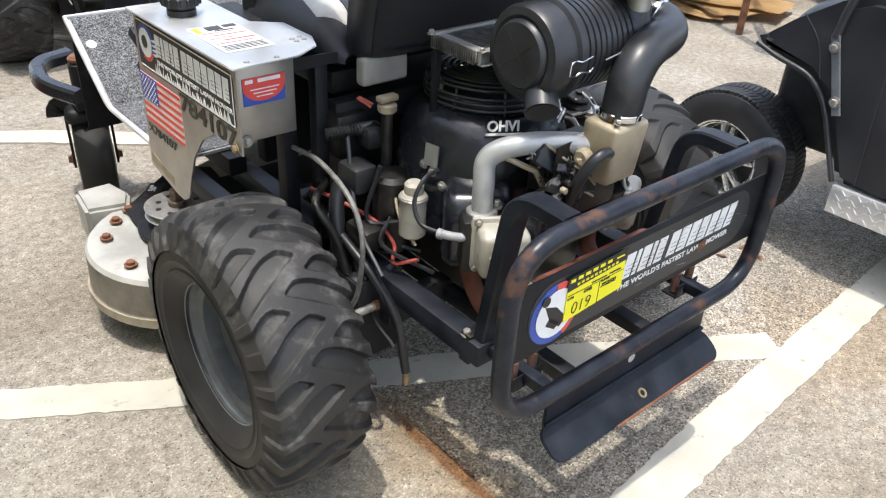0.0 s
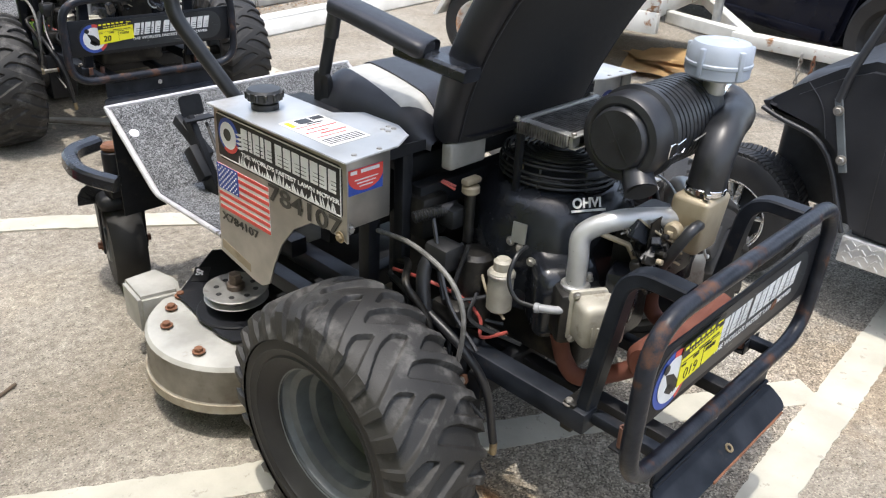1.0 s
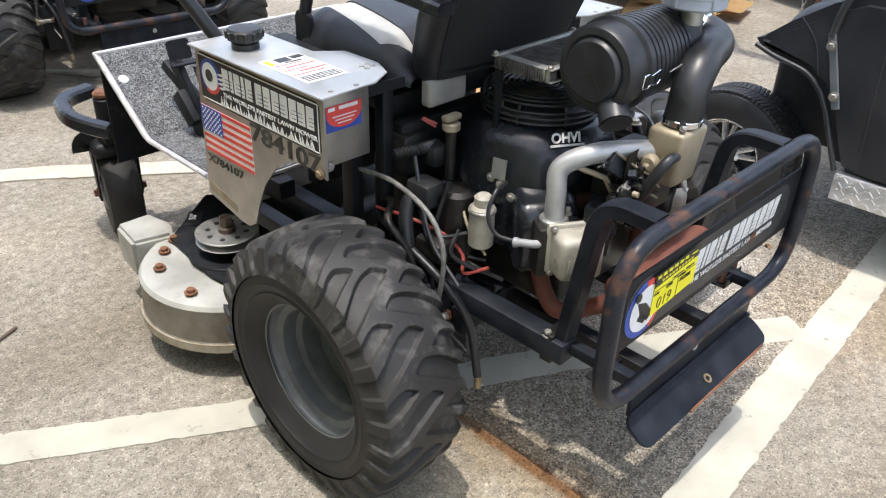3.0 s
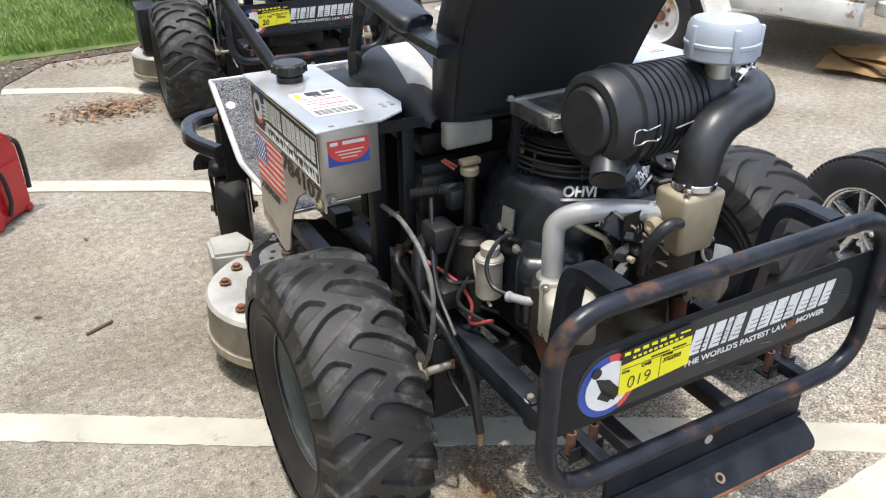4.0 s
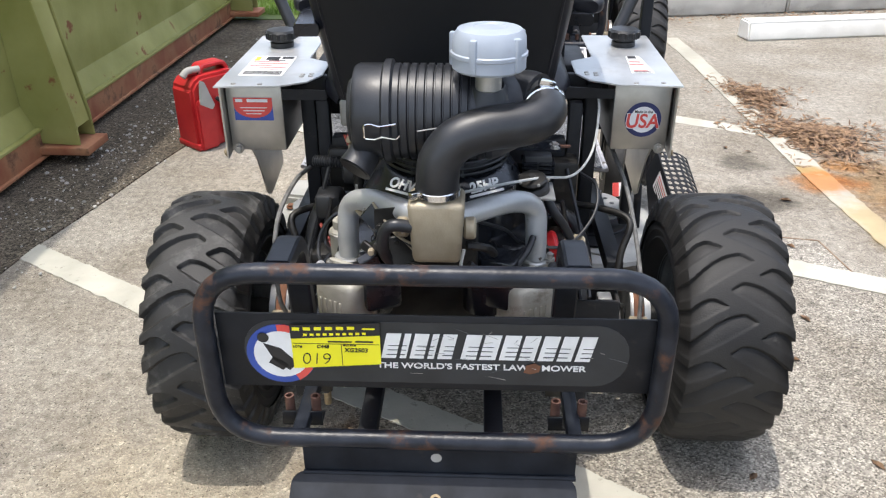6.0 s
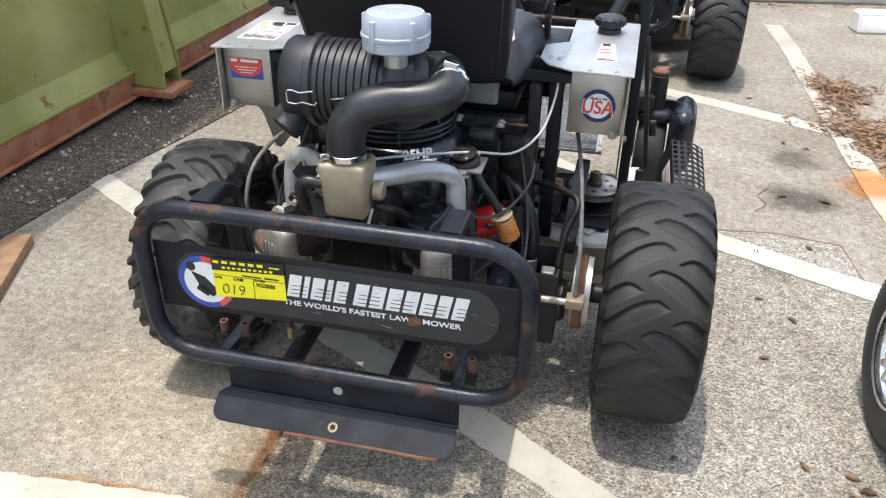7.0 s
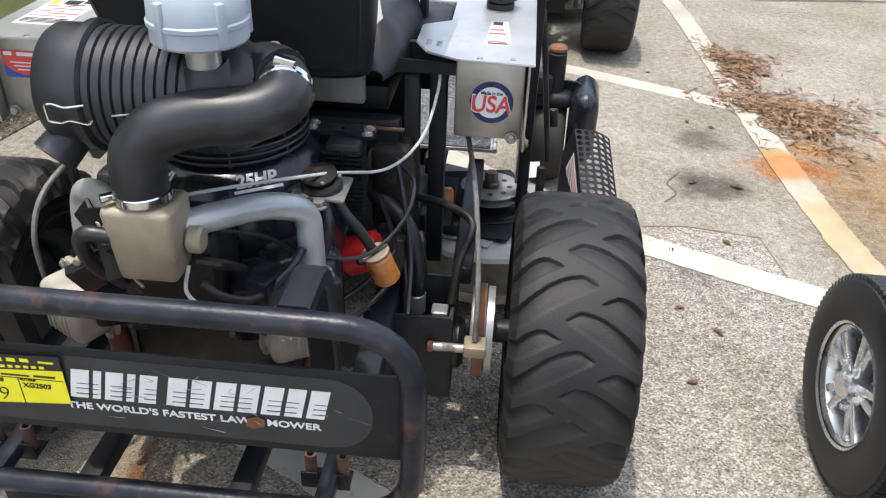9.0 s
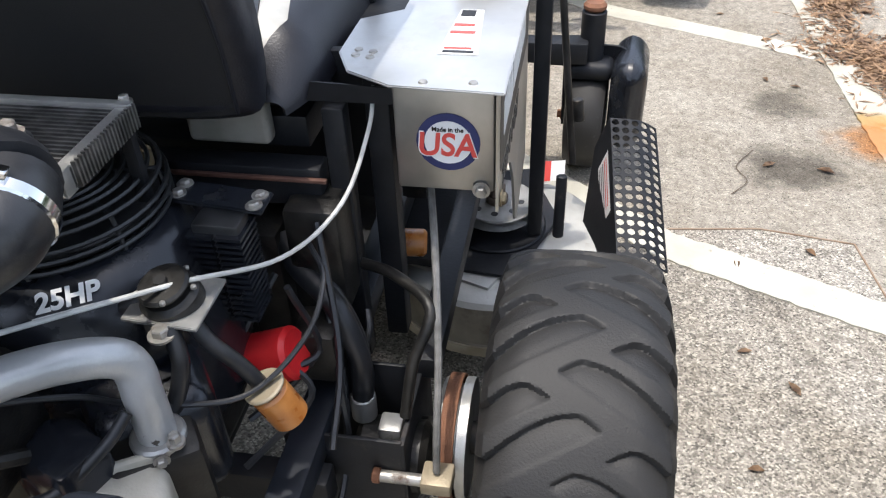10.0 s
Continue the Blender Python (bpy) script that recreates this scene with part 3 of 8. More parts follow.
patch = [(-0.235, -0.2), (-0.24, 0.02), (-0.22, 0.95), (0.10, 1.02), (0.86, 1.06), (1.10, 1.09), (1.33, 1.05), (1.36, 0.80), (1.62, 0.78), (1.72, 0.30), (1.9, -0.44), (0.35, -0.565), (-0.245, -0.605)]
solid("pavement_patch", slab(patch, 0.05, (0, 0, 0.002), (1, 0, 0), (0, 1, 0)), M_COARSE, "coarser worn asphalt with open pale stones", "pavement", kind="structure")


def painted_line(pts, width, seed, material=M_LINE, label="chipped off-white parking line on asphalt"):
    """A worn stripe a few millimetres thick with a ragged edge."""
    rnd = random.Random(seed)
    top = 0.002 + 0.0015 * (seed % 4)
    b = bmesh.new()
    rows = []
    for (x0, y0), (x1, y1) in zip(pts, pts[1:]):
        n = max(2, int(math.hypot(x1 - x0, y1 - y0) / 0.014))
        d = Vector((x1 - x0, y1 - y0, 0)).normalized()
        s = Vector((-d.y, d.x, 0))
        for k in range(n + (1 if (x1, y1) == pts[-1] else 0)):
            c = Vector((x0 + (x1 - x0) * k / n, y0 + (y1 - y0) * k / n, 0))
            j = lambda side: rnd.uniform(-0.003, 0.002) * min(1.0, width / 0.08) + 0.032 * width * (noise.noise(Vector((c.x * 9, c.y * 9, seed + side))) + 1.2 * noise.noise(Vector((c.x * 31, c.y * 31, seed + side))))
            rows.append([c + s * (width / 2 + j(0)), c - s * (width / 2 + j(7))])
    prev = None
    for a, c in rows:
        q = [b.verts.new(a + Vector((0, 0, top))), b.verts.new(c + Vector((0, 0, top))), b.verts.new(c - Vector((0, 0, 0.01))), b.verts.new(a - Vector((0, 0, 0.01)))]
        if prev:
            for i in range(4):
                b.faces.new((prev[i], q[i], q[(i + 1) % 4], prev[(i + 1) % 4]))
        prev = q
    bmesh.ops.recalc_face_normals(b, faces=b.faces[:])
    return solid("painted_line", b, material, label, "road marking", kind="structure")


painted_line([(-1.85, 1.06), (-0.66, 0.34), (0.10, -0.075), (0.75, -0.475)], 0.105, 1)
painted_line([(-1.6, -0.72), (-0.5, -0.625), (0.35, -0.565), (1.35, -0.515), (3.2, -0.42)], 0.115, 2)
painted_line([(-1.6, 2.66), (-0.45, 2.02), (0.25, 1.5), (0.86, 0.985), (1.6, 0.64)], 0.115, 3)
painted_line([(-2.2, 4.55), (-0.5, 3.70), (0.69, 2.62), (1.47, 2.235)], 0.11, 4)
painted_line([(1.45, 4.20), (1.487, 3.70), (1.515, 3.00), (1.53, 2.48), (1.548, 1.85), (1.565, 1.5), (1.60, 1.06), (1.632, 0.85), (1.73, 0.3)], 0.115, 6, M_LINE_RUST, "parking line stained orange by rust")


painted_line([(0.86, 1.06), (1.10, 1.09), (1.33, 1.05), (1.36, 0.80)], 0.004, 14, M_STAIN, "thin rust streak in a pavement joint")

# kerbs and wheel stop beyond the far machines
stop = [(-0.09, 0.0), (-0.075, 0.12), (-0.06, 0.135), (0.06, 0.135), (0.075, 0.12), (0.09, 0.0)]
KERB = Matrix.Translation((-0.5, 4.62, 0)) @ Matrix.Rotation(radians(10), 4, "Z") @ Matrix.Translation((0.5, -5.15, 0))
b = xform(slab([(y, z) for y, z in stop], 2.44, (2.44, 0.09, 0), (0, 1, 0), (0, 0, 1), 0.012), pose(1.98, 4.12, 0, 0, 0, 9.5))
solid("wheel_stop", b, M_STOP, "white painted concrete wheel stop on asphalt", "wheel stop")
for k in range(1, 7):
    x0 = -0.5 + 1.55 * k
    b = slab([(-0.08, 0), (-0.08, 0.15), (-0.05, 0.19), (0.35, 0.19), (0.35, 0)], 1.542, (x0 + 1.55, 5.15, 0), (0, 1, 0), (0, 0, 1), 0.015)
    xform(b, KERB)
    tagged(solid("kerb_stone", b, M_CONC, "weathered grey concrete kerb section", "kerb", "kerb sections", "structure"))
b = bmesh.new()
slab([(1.06, 5.4), (14, 5.4), (14, 60), (1.06, 60)], 0.25, (0, 0, 0.15), (1, 0, 0), (0, 1, 0), bm=b)
solid("planting_bed", xform(b, KERB), M_BEDSOIL, "soil bed behind the kerb", "soil", kind="structure")

# soil strip beside the container and the grass behind it
b = bmesh.new()
strip = [(-2.6, -1.2), (-1.62, -1.2), (-1.60, 0.3), (-1.54, 0.9), (-1.44, 1.35), (-1.36, 1.8), (-1.22, 2.4), (-1.13, 2.9), (-1.16, 3.5), (-1.08, 4.1), (-0.8, 4.55), (0.4, 4.72), (0.6, 5.07), (-2.6, 5.07)]
slab(strip, 0.05, (0, 0, 0.006), (1, 0, 0), (0, 1, 0), bm=b)
solid("gravel_strip", b, M_SOIL, "gravelly dirt beside the container", "gravel", kind="structure")


# ---- the riding mower ----
mower = thing("riding_mower", "used black zero-turn riding mower with stainless fuel tanks and worn paint", "riding mower")
X, Y, Z = Vector((1, 0, 0)), Vector((0, 1, 0)), Vector((0, 0, 1))
REAR = ((1, 0, 0), (0, 0, 1))
LEFT = ((0, -1, 0), (0, 0, 1))
RIGHT = ((0, 1, 0), (0, 0, 1))
TOP = ((1, 0, 0), (0, 1, 0))




def carcass():
    """A wide low-pressure tyre below its tread, its axle along x, centred on the origin."""
    prof = [(0.150, -0.078), (0.165, -0.094), (0.185, -0.1065), (0.189, -0.1115), (0.193, -0.1085), (0.206, -0.112), (0.209, -0.1148), (0.213, -0.1128), (0.228, -0.1130), (0.240, -0.103), (0.250, -0.094), (0.258, -0.078), (0.267, -0.040), (0.272, 0.0)]
    return lathe(prof + [(r, -h) for r, h in prof[-2::-1]], (0, 0, 0), (1, 0, 0), 64)


LUG_PAIRS = 14
PITCH = 2 * math.pi / LUG_PAIRS


def pocket(a, v, worn):
    """How deep the tread is cut (0 to 1) at a, from the shoulder (0) past the middle (1), and v round the tyre in pitches."""
    a = max(0.0, a)
    deep = 0.0
    for tip, rise, base, foot, hook in ((1.26, 0.46, 0.0, -0.33, 0.13), (0.70, 0.17, -0.47, -0.78, 0.12)):
        if a >= tip:
            continue
        peak = tip * (0.80 if tip > 1 else 0.58)
        top = base + rise * math.sin(min(1.0, a / peak) * math.pi / 2)
        if a > peak:
            top -= hook * ((a - peak) / (tip - peak)) ** 1.2
        end = base + rise - hook
        low = foot + (end - 0.03 - foot) * (a / tip) ** 0.92
        for turn in (-2, -1, 0, 1):
            w = v + turn
            if low < w < top:
                wall = min(1.0, (top - w) / 0.030)
                bend = 2.2 - 1.2 * min(1.0, 1.6 * max(0.0, 0.6 - a)) if worn else 0.35
                ramp = (0.18 if worn else 0.5) + (0.82 if worn else 0.5) * ((w - low) / (top - low)) ** bend
                lip = min(1.0, (w - low) / (0.05 if worn else 0.03))
                close = min(1.0, (tip - a) / 0.04)
                deep = max(deep, wall * ramp * lip * close)
    return deep


def tread_segment(worn):
    """One pitch of the chevron tread: cut pockets run in from both shoulders, long and short in turn, half a pitch apart."""
    NX, NV = 78, 60
    sides = [-1.22 + 2.44 * i / NX for i in range(NX + 1)]
    b = bmesh.new()
    rows = []
    for j in range(NV + 1):
        row = []
        for u in sides:
            v = j / NV
            m = abs(u)
            if m <= 1:
                x, r = 0.104 * u, 0.2985 - 0.0045 * m ** 2 - 0.010 * max(0.0, m - 0.6) ** 2 / 0.16
                nx, nr = 0.25 * u * m, 1.0
            else:
                k = (m - 1) / 0.22
                x, r = math.copysign(0.104 + 0.0125 * math.sin(k * math.pi / 2), u), 0.284 - 0.054 * k
                nx, nr = math.copysign(0.25 + 0.70 * k, u), 1.0 - 0.85 * k
            d = max(pocket(1 + u, v, worn), pocket(1 - u, v + 0.5, worn))
            d *= (0.0095 if worn else 0.0115) + 0.0045 * min(1.0, m) ** 2
            if m > 1:
                d *= max(0.0, 1.0 - 0.45 * (m - 1) / 0.15 if m < 1.15 else 0.55 * (1.22 - m) / 0.07)
            x, r = x - nx * d, r - nr * d
            p = v * PITCH
            row.append(b.verts.new((x, r * math.sin(p), r * math.cos(p))))
        rows.append(row)
    for a, c in zip(rows, rows[1:]):
        for i in range(NX):
            b.faces.new((a[i], a[i + 1], c[i + 1], c[i]))
    bmesh.ops.recalc_face_normals(b, faces=b.faces[:])
    b.normal_update()
    mid = b.faces[NX // 2]
    if mid.normal.dot(mid.calc_center_median()) < 0:
        bmesh.ops.reverse_faces(b, faces=b.faces[:])
    return b


TYRE = finish(carcass(), "tyre", M_SIDEWALL, 32)
TREAD = {-1: finish(tread_segment(False), "tread_block", M_RUBBER_DUSTY, 34), 1: finish(tread_segment(True), "tread_block", M_RUBBER, 34)}
RIMPROF = [(r, h * 0.87) for r, h in ((0.150, 0.092), (0.158, 0.096), (0.160, 0.088), (0.150, 0.082), (0.143, 0.068), (0.128, 0.060), (0.126, 0.022), (0.112, 0.014), (0.108, -0.035), (0.085, -0.045), (0.05, -0.045), (0.045, -0.03), (0, -0.03))]
RIM = finish(lathe(RIMPROF, (0, 0, 0), (1, 0, 0), 48), "rim", M_RIM, 30)
RIMB = finish(lathe([(r, -h) for r, h in RIMPROF[:7]] + [(0.10, -0.040), (0, -0.048)], (0, 0, 0), (1, 0, 0), 48), "rim", M_RIM, 30)
WHEELAT = {-1: (-0.542, 0.046), 1: (0.626, 0.069)}
for side in (-1, 1):
    wheel = new("wheel")
    wheel.parent = mower
    wheel.location = (*WHEELAT[side], 0.2975)
    wheel.rotation_euler = (radians(17 * side), 0, 0)
    wheel.scale = (0.98 if side < 0 else 1.04, 1, 1)
    tagged(wheel, "wide chevron-tread drive wheel with a grey steel rim")
    t = new("tyre", TYRE)
    t.parent = wheel
    for k in range(LUG_PAIRS):
        q = new("tread_block", TREAD[side])
        q.parent = wheel
        q.rotation_euler = (-PITCH * k, 0, 0)
    for me in (RIM, RIMB):
        r = new("rim", me)
        r.parent = wheel
        r.rotation_euler = (0, 0, 0 if side > 0 else math.pi)

# rear guard hoop, name plate and step
HY = -0.497
HR = 0.0172
c = [(-0.385, HY, 0.385), (0.380, HY, 0.385), (0.380, HY, 0.725), (-0.385, HY, 0.725)]
part("guard_hoop", sweep(fillet(c, 0.105, 8, True), HR, 14, True), M_FRAME, mower, "black tubular rear guard with rust showing")
plate = part("name_plate", box((-0.368, HY + 0.010, 0.492), (0.366, HY + 0.015, 0.642), 0.0015), M_FRAME2, mower, "black steel plate with a scratched sticker")
PY = HY + 0.009
part("sticker", slab(rrect(-0.325, 0.506, 0.325, 0.630, 0.058), 0.0008, (0, PY, 0), *REAR), M_DARKSTICKER, plate, "dark rounded sticker")
part("badge_ring", slab(disc(-0.262, 0.562, 0.060), 0.0008, (0, PY - 0.0010, 0), *REAR), M_BLUEPR, plate)
part("badge_red", slab([(-0.262, 0.562), (-0.240, 0.618), (-0.252, 0.6215), (-0.266, 0.6215)], 0.0008, (0, PY - 0.0018, 0), *REAR), M_REDPR, plate)
part("badge_red", slab([(-0.262, 0.562), (-0.235, 0.508), (-0.222, 0.518), (-0.21, 0.533)], 0.0008, (0, PY - 0.0018, 0), *REAR), M_REDPR, plate)
part("badge_face", slab(disc(-0.262, 0.562, 0.047), 0.0008, (0, PY - 0.0026, 0), *REAR), M_WHITE, plate)
part("badge_shape", polys_mesh([[(-0.291, 0.585), (-0.262, 0.575), (-0.235, 0.545), (-0.25, 0.53), (-0.275, 0.55)], [(-0.285, 0.545), (-0.262, 0.53), (-0.25, 0.54), (-0.275, 0.56)], disc(-0.29, 0.596, 0.010, 10)], (0, PY - 0.0034, 0), *REAR), M_INK, plate)
for q in brand_blocks(-0.092, 0.558, 0.050, [0.50, 0.22, 0.48, 0.22, 0.48, -0.18, 0.52, 0.54, 0.54, 0.52, 0.52, 0.48, 0.50]):
    part("brand_block", slab(q, 0.0008, (0, PY - 0.0010, 0), *REAR), M_WHITE, plate, "white slanted brand mark")
part("slogan", lettering("THE WORLD'S FASTEST LAWN MOWER", 0.016, (-0.100, PY - 0.0014, 0.538), *REAR, width=0.355), M_WHITE, plate, "small white printed slogan")
lot = part("lot_sticker", slab([(-0.242, 0.535), (-0.092, 0.547), (-0.092, 0.628), (-0.242, 0.6225)], 0.0008, (0, PY - 0.0044, 0), *REAR), M_YELLOW, plate, "yellow auction lot sticker with a black header")
part("header", slab([(-0.2425, 0.5965), (-0.0915, 0.606), (-0.0915, 0.6305), (-0.2425, 0.6235)], 0.0008, (0, PY - 0.0052, 0), *REAR), M_INK, lot, "black header strip")
part("header_print", bars([(-0.2385 + 0.0185 * k, 0.6135 + 0.0007 * k, -0.2265 + 0.0185 * k, 0.6195 + 0.0007 * k) for k in range(6)] + [(-0.121, 0.6175, -0.100, 0.6205)], (0, PY - 0.0060, 0), *REAR), M_YELLOW, lot, "yellow bars in place of a name")
part("header_print", bars([(-0.2205 + 0.0110 * k, 0.6030 + 0.0005 * k, -0.2140 + 0.0110 * k, 0.6072 + 0.0005 * k) for k in range(10)], (0, PY - 0.0060, 0), *REAR), M_YELLOW, lot, "yellow bars in place of digits")
part("handwriting", lettering("019", 0.034, (-0.228, PY - 0.0052, 0.545), *REAR, shear=0.12, bold=-0.022), M_INK, lot)
part("lot_print", lettering("LOT#", 0.0062, (-0.240, PY - 0.0052, 0.579), *REAR), M_INK, lot)
part("lot_print", lettering("C448", 0.0095, (-0.200, PY - 0.0052, 0.5785), *REAR, shear=0.15), M_INK, lot)
part("lot_print", lettering("BUYER#", 0.0062, (-0.155, PY - 0.0052, 0.5835), *REAR), M_INK, lot)
part("lot_print", lettering("XG2503", 0.0115, (-0.153, PY - 0.0052, 0.5715), *REAR, shear=0.1), M_INK, lot)
part("rule", bars([(-0.1582, 0.541, -0.1573, 0.587), (-0.240, 0.5868, -0.094, 0.5875)], (0, PY - 0.0052, 0), *REAR), M_INK, lot)
part("pen_line", bars([(-0.180, 0.5905, -0.140, 0.593), (-0.134, 0.591, -0.104, 0.594)], (0, PY - 0.0052, 0), *REAR), M_INK, lot)
# chips and scratches in the plate's sticker
part("chip", slab([(0.150, 0.534), (0.162, 0.531), (0.176, 0.536), (0.178, 0.548), (0.168, 0.554), (0.154, 0.549)], 0.0006, (0, PY - 0.0026, 0), *REAR), M_RUST, plate, "bare rusty chip in the sticker")
rnd = random.Random(8)
for k in range(26):
    u, v = rnd.uniform(-0.05, 0.31), rnd.uniform(0.512, 0.626)
    a, l = rnd.uniform(-0.6, 0.9), rnd.uniform(0.008, 0.035)
    c, s_ = math.cos(a), math.sin(a)
    part("scratch", slab([(u, v), (u + c * l, v + s_ * l), (u + c * l * 0.9 - s_ * 0.0009, v + s_ * l * 0.9 + c * 0.0009)], 0.0004, (0, PY - 0.0028, 0), *REAR), M_CONC if k % 3 else M_RIM, plate)
# step: angle iron with rounded tips
STEPUP = Vector((0, 0.82, 0.57)).normalized()
step = part("step", slab(rrect(-0.268, -0.074, 0.256, 0.0, 0.026), 0.007, (0, -0.492, 0.301), (1, 0, 0), STEPUP, 0.002), M_STEP, mower, "bent black steel rear step with scuffed edge")
part("step_web", slab([(-0.245, 0.292), (0.254, 0.292), (0.254, 0.376), (-0.245, 0.376)], 0.007, (0, -0.490, 0), *REAR, 0.002), M_STEP, mower)
part("fold", sweep([(-0.246, -0.492, 0.2975), (0.255, -0.492, 0.2975)], 0.0055, 10), M_STEP, step)
part("rusty_edge", sweep([Vector((x, -0.492, 0.301)) + STEPUP * (-0.0735 + (0.001 if k % 2 else 0)) + Vector((0, 0, -0.003)) for k, x in enumerate((-0.10, -0.04, 0.03, 0.10, 0.17, 0.225))], 0.0035, 8), M_RUST, step, "worn rusty front edge")
part("slot", slab(disc(0.0, 0.338, 0.010, 16), 0.0015, (0, -0.4915, 0), *REAR), M_CONC, step)
part("slot", lathe([(0.006, 0.0), (0.0105, 0.0), (0.0105, 0.0025), (0.006, 0.0025)], Vector((0.0, -0.492, 0.3015)) - STEPUP * 0.048, X.cross(STEPUP), 18, close=True), M_BRASS, step)
# arms from the hoop to the rails
for sx in (-0.252, 0.228):
    arm = [(sx, HY + 0.01, 0.728), (sx, -0.372, 0.731), (sx, -0.325, 0.40)]
    part("guard_arm", sweep(fillet(arm, 0.07, 6), 0.02, shape=sqsec(0.042, 0.030), up=(0, 0, 1)), M_STEP, mower)
# rails
for sx in (-0.262, 0.262):
    part("frame_rail", box((sx - 0.024, -0.345, 0.355), (sx + 0.024, 0.95, 0.405), 0.005), M_STEP, mower)
    part("frame_rail", box((sx * 0.945 - 0.013, -0.488, 0.372), (sx * 0.945 + 0.013, -0.345, 0.398), 0.004), M_STEP, mower)
for sx in (-0.135, 0.105):
    part("frame_bar", box((sx - 0.018, -0.485, 0.315), (sx + 0.018, 0.30, 0.345), 0.004), M_FRAME2, mower)
part("cross_member", box((-0.30, -0.09, 0.30), (0.30, -0.05, 0.36), 0.005), M_FRAME2, mower)
part("cross_member", box((-0.30, 0.38, 0.33), (0.30, 0.43, 0.38), 0.005), M_FRAME2, mower)
for sx in (-0.2515, 0.2415):
    br = part("hoop_bracket", box((sx - 0.036, -0.442, 0.366), (sx + 0.036, -0.405, 0.371), 0.001), M_FRAME2, mower)
    for dx in (-0.0245, 0.0245):
        part("pin", lathe([(0.0055, 0.0), (0.0090, 0.0), (0.0090, 0.046), (0.0055, 0.046)], (sx + dx, -0.426, 0.377), Z, 16, close=True), M_PIN, br, "rusty upright tube")
        part("ear", box((sx + dx - 0.013, -0.442, 0.366), (sx + dx + 0.013, -0.439, 0.398), 0.001), M_FRAME2, br)
        part("bolt", hexbolt((sx + dx, -0.30, 0.405), Z, 0.008, 0.012), M_BOLT, br)
    part("clamp", box((sx - 0.033, -0.318, 0.345), (sx + 0.033, -0.29, 0.412), 0.003), M_GREASE, br)

# ---- engine ----
engine = new("engine")
engine.parent = mower
tagged(engine, "grimy vertical-shaft twin-cylinder petrol engine")
hous = lathe([(0.0, 0.745), (0.112, 0.744), (0.126, 0.741), (0.150, 0.722), (0.170, 0.692), (0.184, 0.655), (0.190, 0.60), (0.190, 0.54), (0.184, 0.48), (0.0, 0.50)], (0.0, -0.02, 0), Z, 48)
part("blower_housing", hous, M_SHROUD, engine, "dusty black blower housing")
part("crankcase", box((-0.15, -0.22, 0.36), (0.15, 0.13, 0.56), 0.03, 3), M_GREASE, engine)
for k, r in enumerate((0.126, 0.113, 0.100, 0.087, 0.074, 0.061, 0.048, 0.035)):
    part("guard_ring", sweep([(r * math.cos(a * math.pi / 20), -0.02 + r * math.sin(a * math.pi / 20), 0.790 + 0.004 * min(k, 2)) for a in range(40)], 0.0032, 6, True), M_BLACK, engine)
for k in range(3):
    part("guard_ring", sweep([(0.131 * math.cos(a * math.pi / 20), -0.02 + 0.131 * math.sin(a * math.pi / 20), 0.750 + 0.012 * k) for a in range(40)], 0.0032, 6, True), M_BLACK, engine)
for k in range(8):
    a = k * math.pi / 4 + 0.3
    part("guard_spoke", sweep([(0.03 * math.cos(a), -0.02 + 0.03 * math.sin(a), 0.795), (0.124 * math.cos(a), -0.02 + 0.124 * math.sin(a), 0.79), (0.132 * math.cos(a), -0.02 + 0.132 * math.sin(a), 0.745)], 0.003, 6), M_BLACK, engine)
part("screen", cyl((0, -0.02, 0.745), Z, 0.118, 0.018, 32, 0.004), M_BLACK, engine)
for a in (2.94, 0.75, 5.0):
    part("guard_stud", cyl((0.113 * math.cos(a), -0.02 + 0.113 * math.sin(a), 0.765), Z, 0.008, 0.028, 10, 0.003), M_BRASS, engine)
